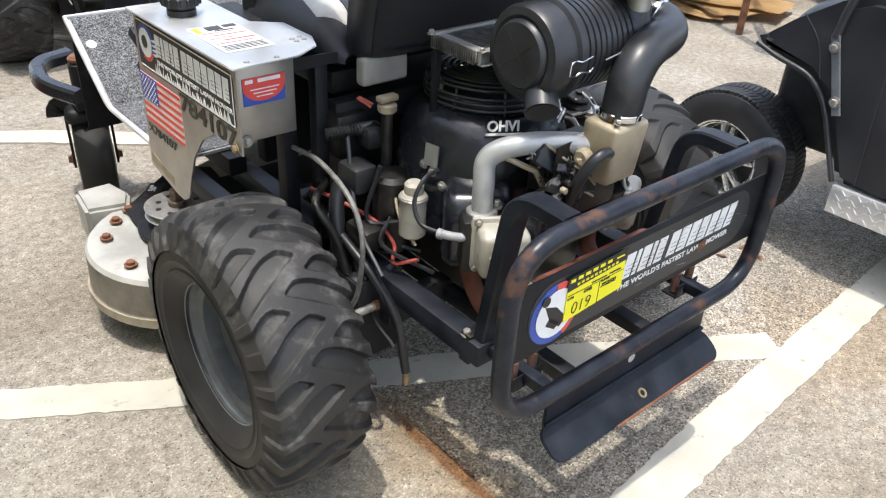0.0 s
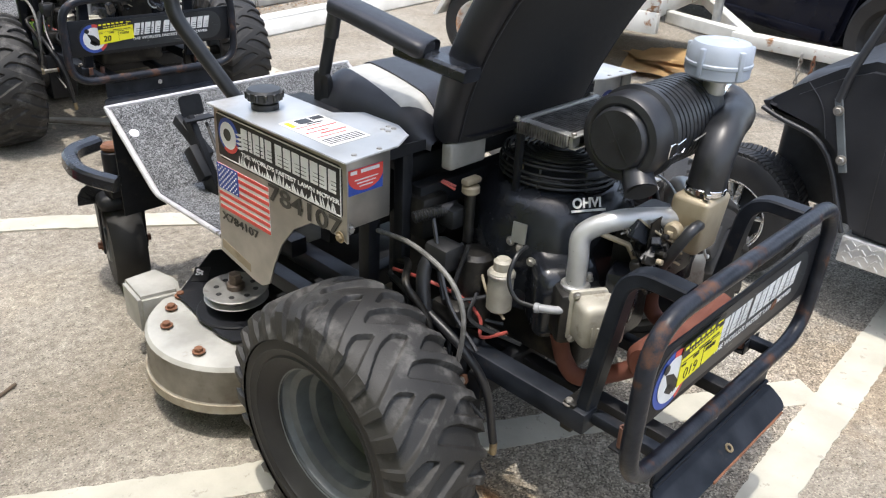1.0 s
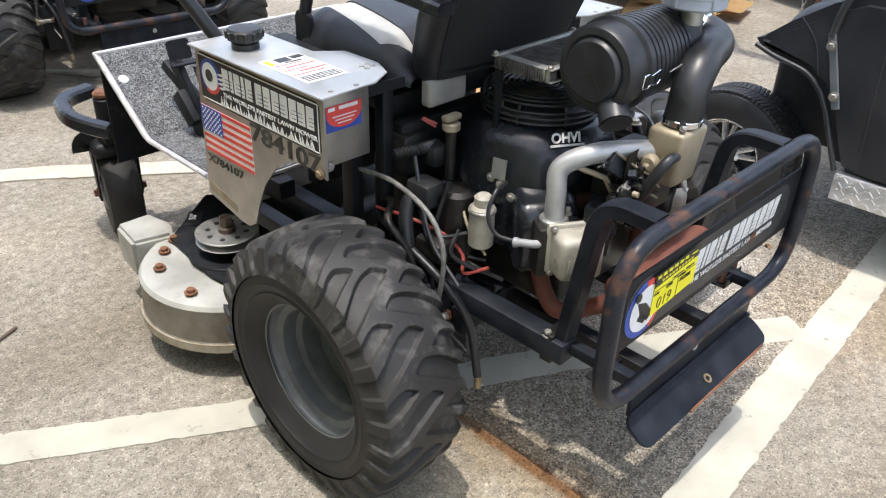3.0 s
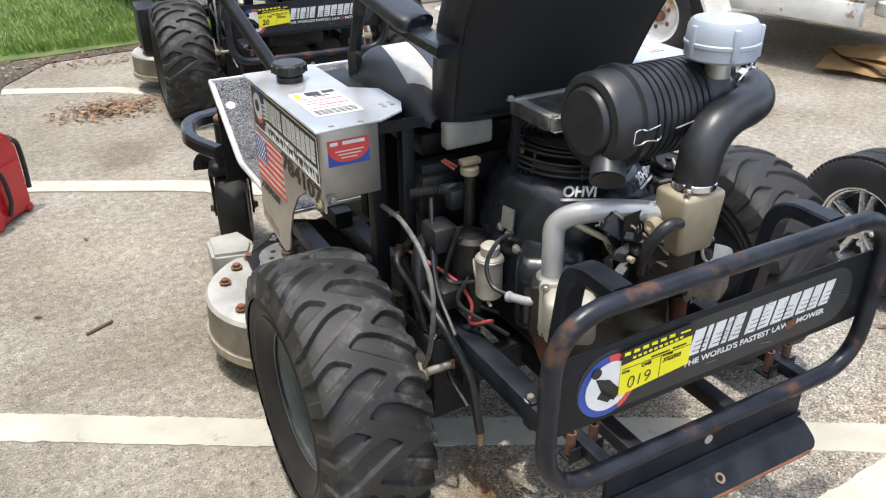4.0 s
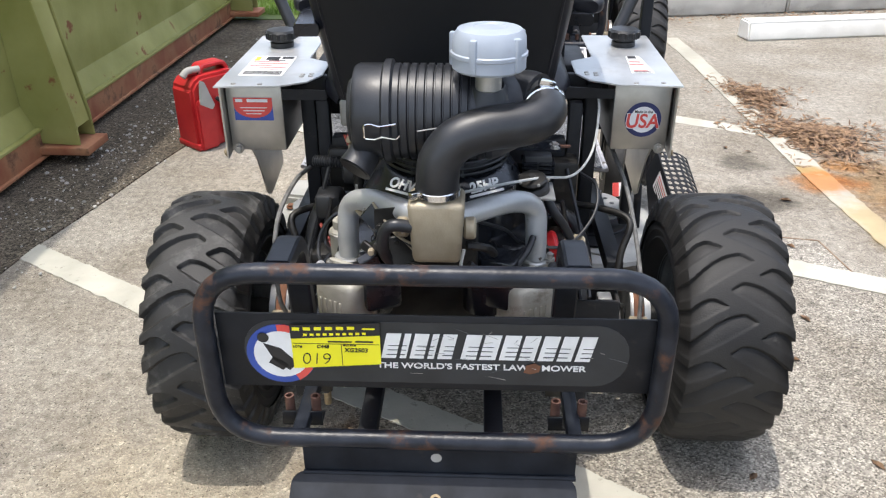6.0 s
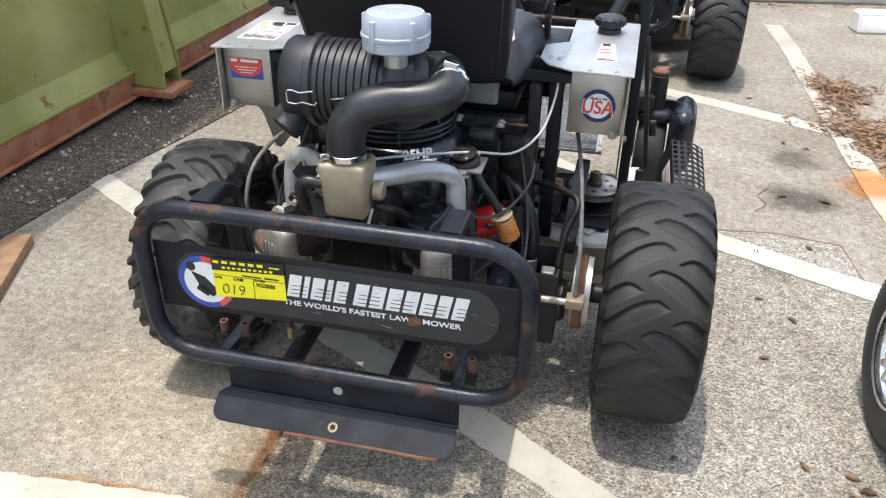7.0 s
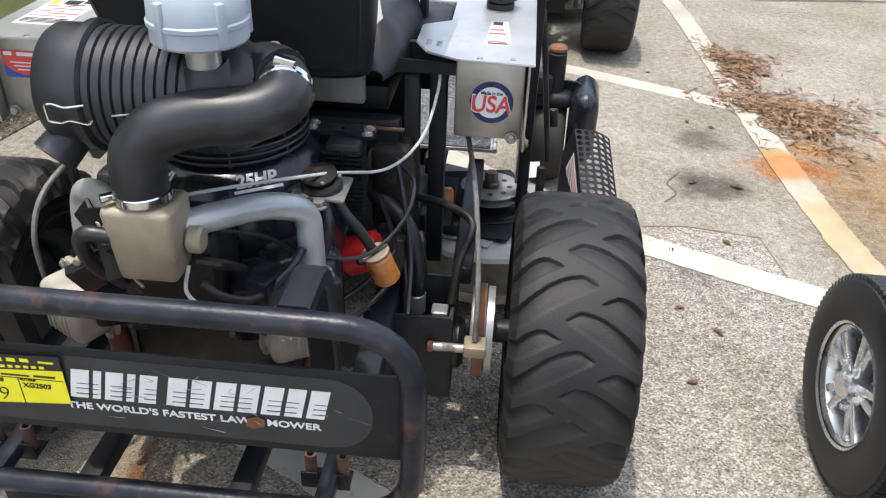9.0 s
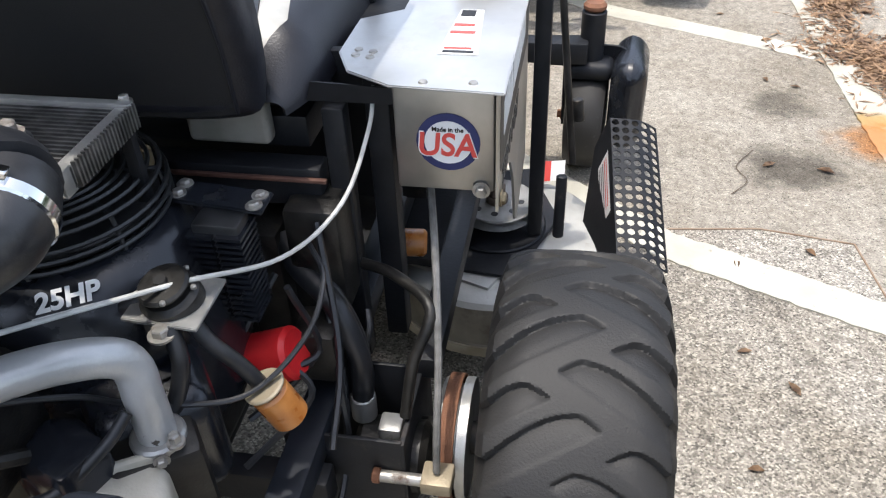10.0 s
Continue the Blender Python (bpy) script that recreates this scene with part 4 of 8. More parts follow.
# cylinder shrouds, covers and pipes for the two sides of the V
for s in (-1, 1):
    sh = box((-0.078, -0.112, -0.135), (0.078, 0.12, 0.060), 0.030, 5)
    for v in sh.verts:
        k = max(0.0, min(1.0, (0.10 - v.co.y) / 0.22))
        if v.co.z > 0:
            v.co.z -= 0.045 * k * k
        v.co.x *= 1 - 0.16 * k
    part("cylinder_shroud", xform(sh, pose(s * 0.106, -0.120, 0.592, 0, 0, s * 40)), M_SHROUD, engine, "smooth black cooling shroud")
    part("cylinder_head", xform(box((-0.05, -0.06, -0.06), (0.05, 0.05, 0.055), 0.012), pose(s * 0.160, -0.205, 0.545, 0, 0, s * 36)), M_GREASE, engine)
    vz = 0.550 if s < 0 else 0.545
    vx = -0.186 if s < 0 else 0.168
    vc = part("valve_cover", xform(box((-0.048, -0.034, -0.044), (0.048, 0.036, 0.052), 0.016, 3), pose(vx, -0.284, vz, 0, 0, s * 30)), M_VALVE, engine, "cast valve cover")
    fl = xform(box((-0.056, 0.020, -0.050), (0.056, 0.034, 0.062), 0.008, 2), pose(vx, -0.284, vz, 0, 0, s * 30))
    part("flange", fl, M_VALVE, vc)
    for q in ((-0.03, -0.012), (-0.018, -0.012), (-0.006, -0.012), (0.006, -0.012), (0.018, -0.012)):
        part("rib", xform(box((q[0] - 0.002, -0.0365, -0.032), (q[0] + 0.002, -0.032, 0.01), 0.0008), pose(vx, -0.284, vz, 0, 0, s * 30)), M_VALVE, vc)
    for dx, dz in ((-0.045, 0.055), (0.045, 0.055), (-0.045, -0.044), (0.045, -0.044)):
        part("bolt", hexbolt(pose(vx, -0.284, vz, 0, 0, s * 30) @ Vector((dx, 0.018, dz)), pose(0, 0, 0, 0, 0, s * 30) @ Vector((0, -1, 0)), 0.006, 0.007), M_BOLT, vc)
    pipe = smooth_path([(s * 0.02, -0.335, 0.745), (s * 0.075, -0.305, 0.752), (s * 0.135, -0.255, 0.745), (s * 0.174, -0.215, 0.714), (s * 0.182, -0.217, 0.66), (s * 0.182, -0.218, 0.592)], 7)
    part("intake_pipe", sweep(pipe, 0.0205, 16), M_SILVER, engine, "silver intake pipe")
    part("pipe_flange", cyl((s * 0.182, -0.218, 0.598), Z, 0.030, 0.012, 20, 0.003), M_ALU, engine)
    part("bolt", hexbolt((s * 0.182 + 0.028, -0.230, 0.610), Z, 0.0065, 0.016), M_BOLT, engine)
    part("exhaust_pipe", sweep(smooth_path([(s * 0.19, -0.20, 0.48), (s * 0.172, -0.212, 0.41), (s * 0.165, -0.25, 0.385), (s * 0.13, -0.32, 0.42), (s * 0.10, -0.37, 0.46)], 6), 0.019, 12), M_EXH, engine, "rusty exhaust pipe")
part("muffler", cyl((-0.165, -0.388, 0.487), X, 0.047, 0.32, 28, 0.012), M_EXH, engine, "rust-red cylindrical muffler")
# carburettor side
carb = bmesh.new()
box((-0.050, -0.398, 0.685), (0.046, -0.320, 0.803), 0.010, 3, carb)
for v in carb.verts:
    if v.co.z < 0.74:
        k = (0.74 - v.co.z) / 0.055
        v.co.x *= 1 - 0.16 * k
        v.co.y += 0.010 * k
carbo = part("carburettor_elbow", carb, M_TAN, engine, "tan cast intake elbow")
part("boss", cyl((-0.052, -0.345, 0.735), -X, 0.018, 0.022, 16, 0.004), M_TAN, carbo)
part("boss", cyl((0.044, -0.345, 0.735), X, 0.020, 0.022, 16, 0.004), M_TAN, carbo)
part("bolt", hexbolt((-0.060, -0.372, 0.745), -X, 0.006, 0.008), M_BOLT, carbo)
part("carburettor", box((-0.075, -0.335, 0.60), (0.07, -0.22, 0.73), 0.015, 2), M_GREASE, engine, "grimy carburettor body")
part("breather_hose", sweep(smooth_path([(-0.045, -0.385, 0.755), (-0.075, -0.39, 0.76), (-0.092, -0.382, 0.74), (-0.095, -0.36, 0.69), (-0.07, -0.33, 0.64)], 5), 0.011, 10), M_HOSE, engine)
for k in range(3):
    part("link_rod", sweep([(-0.155 + 0.02 * k, -0.262 - 0.012 * k, 0.742 - 0.018 * k), (-0.045, -0.325, 0.772 - 0.02 * k)], 0.0022, 6), M_BOLT, engine)
part("throttle_plate", slab([(-0.115, 0.700), (-0.045, 0.742), (-0.035, 0.768), (-0.115, 0.758)], 0.003, (0, -0.325, 0), *REAR, 0.001), M_GREASE, engine)
part("governor_arm", sweep([(-0.165, -0.235, 0.725), (-0.12, -0.285, 0.70), (-0.10, -0.30, 0.655)], 0.006, 8), M_TAN, engine)
part("governor_box", xform(box((-0.035, -0.03, -0.06), (0.035, 0.03, 0.045), 0.008), pose(-0.115, -0.285, 0.60, 0, 0, 20)), M_SHROUD, engine)
part("governor_box", xform(box((-0.035, -0.03, -0.06), (0.035, 0.03, 0.045), 0.008), pose(0.115, -0.275, 0.60, 0, 0, -20)), M_SHROUD, engine)
# springs, screws and levers crowded round the carburettor
def spring(p0, p1, r, turns):
    p0, p1 = Vector(p0), Vector(p1)
    m = frame_of(p0, p1 - p0)
    n = turns * 8
    return sweep([m @ Vector((r * math.cos(k * math.pi / 4), r * math.sin(k * math.pi / 4), (p1 - p0).length * k / n)) for k in range(n + 1)], 0.0011, 5)
part("spring", spring((-0.14, -0.285, 0.735), (-0.055, -0.335, 0.728), 0.006, 16), M_BOLT, engine)
part("spring", spring((-0.125, -0.30, 0.690), (-0.06, -0.34, 0.668), 0.005, 14), M_GREASE, engine)
rnd = random.Random(31)
for k in range(16):
    c = Vector((rnd.uniform(-0.125, -0.045), rnd.uniform(-0.345, -0.29), rnd.uniform(0.635, 0.765)))
    w, d, h = rnd.uniform(0.008, 0.022), rnd.uniform(0.004, 0.012), rnd.uniform(0.006, 0.028)
    part("linkage_piece", xform(box((-w, -d, -h), (w, d, h), 0.002, 1), Matrix.Translation(c) @ pose(0, 0, 0, rnd.uniform(-30, 30), rnd.uniform(-50, 50), rnd.uniform(-40, 40))), (M_GREASE, M_SHROUD, M_SHROUD, M_GREASE)[k % 4], engine)
for k in range(7):
    c = Vector((rnd.uniform(-0.12, -0.05), -0.35 + rnd.uniform(0, 0.03), rnd.uniform(0.65, 0.755)))
    part("screw", cyl(c, (rnd.uniform(-0.4, 0.2), -1, rnd.uniform(-0.2, 0.6)), 0.006, 0.012, 10, 0.001), M_GREASE if k % 3 else M_TAN, engine)
for k in range(5):
    a, c2 = Vector((-0.12 + 0.012 * k, -0.30, 0.76 - 0.02 * k)), Vector((-0.03, -0.355, 0.70 - 0.012 * k))
    part("link_rod", sweep(smooth_path([a, (a + c2) / 2 + Vector((0, -0.015, 0.012 * (k % 3 - 1))), c2], 4), 0.0026, 6), M_GREASE if k % 2 else M_TAN, engine)
part("right_linkage", sweep(smooth_path([(0.05, -0.345, 0.70), (0.085, -0.335, 0.69), (0.10, -0.30, 0.66)], 4), 0.008, 8), M_GREASE, engine)
part("starter_dome", lathe([(0.0, 0.115), (0.022, 0.113), (0.036, 0.100), (0.042, 0.075), (0.042, 0.0), (0.0, 0.0)], (0.085, -0.255, 0.520), Z, 28), M_SHROUD, engine, "rounded navy-black cap")
part("breather_hose", sweep(smooth_path([(0.055, -0.35, 0.665), (0.085, -0.345, 0.640), (0.12, -0.315, 0.62), (0.16, -0.27, 0.645), (0.175, -0.24, 0.665)], 6), 0.0065, 10), M_HOSE, engine)
part("wire", sweep(smooth_path([(0.045, -0.36, 0.70), (0.040, -0.37, 0.665), (0.055, -0.372, 0.645), (0.075, -0.365, 0.640)], 6), 0.003, 8), M_CABLEP, engine, "pale vent wire")
# printed panels on the housing
for txt, a, w in (("OHVI", -120, 0.066), ("25HP", -58, 0.068)):
    n = Vector((math.cos(radians(a)), math.sin(radians(a)), 0.80)).normalized()
    rt = Vector((-math.sin(radians(a)), math.cos(radians(a)), 0))
    o = Vector((0.150 * math.cos(radians(a)), -0.02 + 0.150 * math.sin(radians(a)), 0.716)) - rt * w / 2 + n * 0.012
    part("label_text", lettering(txt, 0.029, o, rt, n.cross(rt), width=w, bold=0.035, shear=0.15), M_WHITE, engine, "white engine lettering")
    part("label_stripe", bars([(-0.005, -0.009, w + 0.006, -0.004)], o, rt, n.cross(rt)), M_WHITE, engine)
part("type_label", xform(box((-0.002, -0.016, -0.022), (0.002, 0.016, 0.022)), pose(-0.186, -0.069, 0.665, 0, 6, 12)), M_ALU, engine)
# air filter canister, along x
FY, FZ = -0.245, 0.912
can = lathe([(0.0, -0.158), (0.054, -0.158), (0.058, -0.154), (0.060, -0.147), (0.066, -0.150), (0.078, -0.147), (0.083, -0.139), (0.083, -0.098), (0.090, -0.094), (0.090, -0.082), (0.084, -0.078)], (0, FY, FZ), X, 44)
filt = part("filter_lid", can, M_FILTER, engine, "charcoal plastic air filter lid")
rib = []
x = -0.078
while x < 0.085:
    rib += [(0.083, x), (0.083, x + 0.0095), (0.079, x + 0.0115), (0.079, x + 0.0135)]
    x += 0.0145
rib += [(0.083, 0.088), (0.078, 0.105), (0.060, 0.140), (0.030, 0.150), (0.0, 0.150)]
part("filter_body", lathe(rib, (0, FY, FZ), X, 44), M_FILTER, engine, "ribbed air filter canister")
part("lid_cross", polys_mesh([[(-0.0015, -0.05), (0.0015, -0.05), (0.0015, 0.05), (-0.0015, 0.05)], [(-0.05, -0.0015), (0.05, -0.0015), (0.05, 0.0015), (-0.05, 0.0015)]], (-0.1585, FY, FZ), (0, -0.8, 0.6), (0, 0.6, 0.8), 0.001), M_BLACK, filt)
dv = sweep([(-0.122, FY - 0.025, FZ - 0.045), (-0.132, FY - 0.043, FZ - 0.066), (-0.147, FY - 0.062, FZ - 0.085)], 0.030, 20, radii=[0.025, 0.029, 0.031])
part("dust_spout", dv, M_FILTER, filt)
# black disc on the closed end paints the shade inside the spout's mouth
part("spout_mouth", cyl((-0.1475, FY - 0.0625, FZ - 0.0855), (-0.015, -0.02, -0.02), 0.0265, 0.001, 20), M_INK, filt)
clip = [(-0.070, FY - 0.0915, FZ + 0.008), (-0.098, FY - 0.0925, FZ + 0.003), (-0.112, FY - 0.093, FZ + 0.008), (-0.1235, FY - 0.093, FZ + 0.006), (-0.1235, FY - 0.091, FZ - 0.018), (-0.106, FY - 0.090, FZ - 0.020), (-0.094, FY - 0.0905, FZ - 0.015), (-0.070, FY - 0.0895, FZ - 0.020), (-0.064, FY - 0.0905, FZ - 0.012)]
part("clip_wire", sweep(fillet(clip, 0.004, 3), 0.0017, 6), M_CHROME, filt, "bright bent wire clip")
part("clip_wire", sweep([(-0.035, FY - 0.092, FZ - 0.004), (0.02, FY - 0.094, FZ + 0.006)], 0.0014, 6), M_BOLT, filt)
part("filter_outlet", sweep(smooth_path([(0.10, FY + 0.01, FZ + 0.02), (0.145, FY + 0.005, FZ + 0.03), (0.168, FY - 0.012, FZ + 0.03)], 6), 0.042, 20, radii=None), M_FILTER, engine)
part("outlet_boss", cyl((0.148, -0.212, FZ + 0.03), Z, 0.017, 0.022, 18, 0.004), M_FILTER, engine)
part("bolt", hexbolt((0.148, -0.212, FZ + 0.052), Z, 0.009, 0.012), M_BOLT, engine)
hose = smooth_path([(0.0, -0.362, 0.810), (0.0, -0.364, 0.838), (0.006, -0.364, 0.872), (0.034, -0.358, 0.903), (0.080, -0.345, 0.916), (0.125, -0.335, 0.919), (0.158, -0.322, 0.923), (0.178, -0.298, 0.930), (0.176, -0.272, 0.936), (0.166, -0.250, 0.940)], 6)
part("intake_hose", sweep(hose, 0.0365, 24), M_HOSE, engine, "thick black rubber intake hose")
part("hose_clamp", cyl((0.0, -0.362, 0.806), Z, 0.0385, 0.014, 28, 0.002), M_CHROME, engine, "bright worm-drive clamp")
part("clamp_screw", xform(box((-0.014, -0.006, -0.006), (0.014, 0.006, 0.006), 0.002), pose(-0.034, -0.382, 0.814, 0, 0, 40)), M_CHROME, engine)
part("hose_clamp", cyl((0.179, -0.285, 0.933), (-0.18, 1, 0.2), 0.0385, 0.014, 28, 0.002), M_CHROME, engine, "bright worm-drive clamp")
part("clamp_screw", xform(box((-0.014, -0.006, -0.007), (0.014, 0.006, 0.007), 0.002), pose(0.180, -0.280, 0.974, 0, 20, 10)), M_CHROME, engine)
# pale cap on the filter
cx, cy = 0.082, -0.300
part("cap_neck", cyl((cx, cy, 0.968), Z, 0.022, 0.052, 20, 0.003), M_ALU, engine)
part("cap_cone", cyl((cx, cy + 0.02, 0.925), (0, -0.25, 1), 0.058, 0.052, 24, 0.0, 0.027), M_FILTER, engine)
capb = part("rain_cap", lathe([(0.0, 1.012), (0.0564, 1.012), (0.0606, 1.016), (0.0606, 1.034), (0.0630, 1.036), (0.0630, 1.041), (0.0606, 1.043), (0.0592, 1.066), (0.0517, 1.077), (0.0282, 1.080), (0.0263, 1.0785), (0.0, 1.0785)], (cx, cy, -0.008), Z, 48), M_WHITEPL, engine, "pale blue-white plastic rain cap")
for k in range(5):
    a = 2 * math.pi * k / 5 + 0.5
    part("cap_rib", xform(box((0.049, -0.006, 0.0), (0.065, 0.006, 0.054), 0.003), Matrix.Translation((cx, cy, 1.008)) @ pose(0, 0, 0, 0, 0, math.degrees(a))), M_WHITEPL, capb)
# oil cooler over the screen
cool = new("oil_cooler")
cool.parent = mower
tagged(cool, "finned aluminium oil cooler with black frame")
part("frame", box((-0.145, -0.145, 0.862), (-0.120, -0.010, 0.886), 0.003), M_ALU, cool)
part("frame", box((0.112, -0.145, 0.862), (0.128, -0.010, 0.886), 0.003), M_ALU, cool)
part("frame", box((-0.145, -0.018, 0.860), (0.130, -0.005, 0.890), 0.003), M_ALU, cool)
# open channel along the rear edge: lip, floor and an inner web painted black as the hollow's shade
part("frame", box((-0.145, -0.152, 0.885), (0.130, -0.134, 0.889), 0.0015), M_ALU, cool)
part("frame", box((-0.145, -0.152, 0.860), (0.130, -0.134, 0.863), 0.001), M_ALU, cool)
part("frame", box((-0.145, -0.137, 0.863), (0.130, -0.134, 0.885)), M_BLACK, cool)
part("frame", box((0.126, -0.152, 0.862), (0.130, -0.136, 0.886), 0.001), M_ALU, cool)
part("core", box((-0.122, -0.133, 0.866), (0.113, -0.016, 0.876)), M_GREASE, cool)
fin = bmesh.new()
for k in range(15):
    yy = -0.130 + k * 0.0077
    box((-0.121, yy, 0.866), (0.112, yy + 0.0030, 0.8855), bm=fin)
    # folded fins between the tubes
    for j in range(46):
        xx = -0.119 + j * 0.005 + (0.0012 if k % 2 else 0.0)
        box((xx, yy + 0.0030, 0.868), (xx + 0.0010, yy + 0.0077, 0.8815), bm=fin)
tagged(part("fin_pack", fin, M_FINS, cool), kind="stuff")
fin = bmesh.new()
for k in range(20):
    yy = -0.130 + k * 0.0062
    box((-0.150, yy, 0.860), (-0.144, yy + 0.0035, 0.886), bm=fin)
    box((0.1275, yy, 0.860), (0.1325, yy + 0.0028, 0.888), bm=fin)
tagged(part("edge_fin_pack", fin, M_FINS, cool), kind="stuff")
for p in ((-0.148, -0.008), (0.118, -0.004), (-0.140, -0.143)):
    part("bolt", hexbolt((p[0], p[1], 0.885), Z, 0.006, 0.009), M_BOLT, cool)
for sx in (-0.135, 0.112):
    part("cooler_bracket", box((sx - 0.008, -0.016, 0.70), (sx + 0.008, -0.004, 0.865), 0.002), M_FRAME2, cool)

# ---- engine side fittings ----
dip = part("dipstick", cyl((-0.200, 0.060, 0.60), (0.02, 0.02, 1), 0.012, 0.12, 16, 0.002), M_GREASE, engine)
part("dipstick_grip", box((-0.222, 0.050, 0.738), (-0.176, 0.072, 0.752), 0.005, 2), M_TAN, dip, "tan dipstick handle")
part("dipstick_neck", cyl((-0.199, 0.061, 0.715), Z, 0.020, 0.020, 18, 0.004), M_TAN, dip)
part("starter", cyl((-0.222, -0.060, 0.49), Z, 0.028, 0.10, 24, 0.006), M_VALVE, engine, "aged cylindrical solenoid")
part("starter_top", cyl((-0.222, -0.062, 0.585), Z, 0.020, 0.030, 20, 0.006), M_VALVE, engine)
part("starter_ring", cyl((-0.222, -0.060, 0.572), Z, 0.0305, 0.010, 24, 0.002), M_BOLT, engine)
part("starter_motor", cyl((-0.215, 0.02, 0.42), Z, 0.042, 0.18, 24, 0.01), M_GREASE, engine)
part("plug_boot", sweep(fillet([(-0.252, -0.176, 0.560), (-0.236, -0.207, 0.562), (-0.229, -0.222, 0.565), (-0.212, -0.214, 0.566)], 0.008, 4), 0.0085, 12), M_BOOT, engine, "pale grey spark plug boot")
part("boot_collar", cyl((-0.253, -0.174, 0.5597), (0.46, -0.89, 0.04), 0.0105, 0.012, 14, 0.002), M_BOOT, engine)
part("plug_lead", sweep(smooth_path([(-0.246, -0.172, 0.557), (-0.262, -0.135, 0.565), (-0.258, -0.108, 0.60), (-0.228, -0.10, 0.638), (-0.19, -0.095, 0.645)], 6), 0.0045, 8), M_HOSE, engine)
for p, a in (((-0.186, -0.075, 0.632), (-1, 0, 0)), ((-0.19, -0.11, 0.615), (-1, -0.3, 0)), ((-0.145, -0.175, 0.61), (-0.6, -1, 0)), ((-0.188, -0.05, 0.64), (-1, 0, 0))):
    part("bolt", hexbolt(p, a, 0.007, 0.008), M_BOLT, engine)
# right: bracket, ribbed pack, fuel pump, filters
part("bracket", slab([(0.118, 0.015), (0.245, 0.0), (0.245, 0.045), (0.118, 0.06)], 0.006, (0, 0, 0.748), *TOP, 0.002), M_SHROUD, engine)
for p in ((0.130, 0.027), (0.130, 0.048), (0.232, 0.012), (0.232, 0.034)):
    part("bolt", hexbolt((p[0], p[1], 0.748), Z, 0.007, 0.006), M_BOLT, engine)
part("regulator_core", box((0.166, -0.026, 0.60), (0.224, 0.012, 0.743), 0.004), M_BLACK, engine)
fin = bmesh.new()
for k in range(15):
    z0 = 0.604 + k * 0.0088
    box((0.161, -0.034, z0), (0.193, 0.016, z0 + 0.004), bm=fin)
    box((0.197, -0.034, z0), (0.229, 0.016, z0 + 0.004), bm=fin)
tagged(part("regulator_fin_pack", fin, M_SHROUD, engine, "black cooling fins"), kind="stuff")
pump = part("fuel_pump", cyl((0.180, -0.112, 0.695), (-0.1, -0.25, 1), 0.034, 0.030, 28, 0.006), M_GREASE, engine, "round diaphragm fuel pump")
part("pump_cover", cyl((0.1765, -0.1205, 0.729), (-0.1, -0.25, 1), 0.029, 0.008, 28, 0.003), M_GREASE, pump)
part("pump_boss", cyl((0.176, -0.122, 0.738), (-0.1, -0.25, 1), 0.007, 0.005, 12), M_INK, pump)
part("pump_plate", slab([(0.133, -0.150), (0.222, -0.156), (0.222, -0.072), (0.133, -0.066)], 0.005, (0, 0, 0.706), *TOP, 0.001), M_ALU, pump)
part("pump_bolt", hexbolt((0.182, -0.158, 0.694), Z, 0.010, 0.012), M_BOLT, pump)
for k in range(5):
    a = k * 1.256
    part("bolt", hexbolt((0.178 + 0.031 * math.cos(a), -0.118 + 0.031 * math.sin(a), 0.728), Z, 0.0035, 0.006, False), M_BOLT, pump)
part("fuel_hose", sweep(smooth_path([(0.188, -0.15, 0.70), (0.198, -0.165, 0.66), (0.185, -0.18, 0.61), (0.16, -0.19, 0.57)], 5), 0.010, 10), M_HOSE, engine)
part("fuel_hose", sweep(smooth_path([(0.205, -0.135, 0.70), (0.222, -0.138, 0.67), (0.245, -0.132, 0.635), (0.262, -0.127, 0.600)], 5), 0.0095, 10), M_HOSE, engine)
part("fuel_hose", sweep(smooth_path([(0.140, -0.115, 0.705), (0.120, -0.125, 0.695), (0.105, -0.12, 0.67)], 5), 0.009, 10), M_HOSE, engine)
fo = part("fuel_filter", cyl((0.288, -0.119, 0.536), (-0.35, -0.15, 1), 0.0235, 0.056, 26, 0.004), M_ORANGE, engine, "orange plastic fuel filter")
part("filter_top", cyl((0.268, -0.1275, 0.5925), (-0.35, -0.15, 1), 0.0255, 0.006, 26, 0.002), M_TAN, fo)
oilf = part("oil_filter", cyl((0.185, 0.0, 0.495), (0.9, 0.0, 0.35), 0.037, 0.075, 28, 0.006), M_REDPAINT, engine, "bright red spin-on oil filter")
part("print", bars([(-0.006, -0.010, 0.004, 0.006)], (0.225, -0.0375, 0.515), (0.93, 0, 0.36), (-0.36, 0, 0.93)), M_INK, oilf)
for dx in (0.0, 0.026):
    part("hydraulic_hose", sweep(smooth_path([(0.20 - dx, 0.15 + dx, 0.60), (0.225, 0.115 + dx, 0.575), (0.29 - dx * 0.5, 0.07 + dx, 0.545), (0.322 - dx * 0.4, 0.052 + dx, 0.46), (0.318 - dx * 0.4, 0.052 + dx * 0.5, 0.375)], 6), 0.0165, 12), M_HOSE, mower, "thick black hydraulic hose")
part("hose_ferrule", cyl((0.318, 0.052, 0.345), Z, 0.0195, 0.045, 16, 0.002), M_ALU, mower)
part("hose_ferrule", cyl((-0.318, 0.052, 0.345), Z, 0.0195, 0.045, 16, 0.002), M_ALU, mower)
part("hydraulic_hose", sweep(smooth_path([(-0.24, 0.08, 0.60), (-0.30, 0.09, 0.56), (-0.325, 0.06, 0.46), (-0.318, 0.05, 0.38)], 6), 0.0165, 12), M_HOSE, mower)
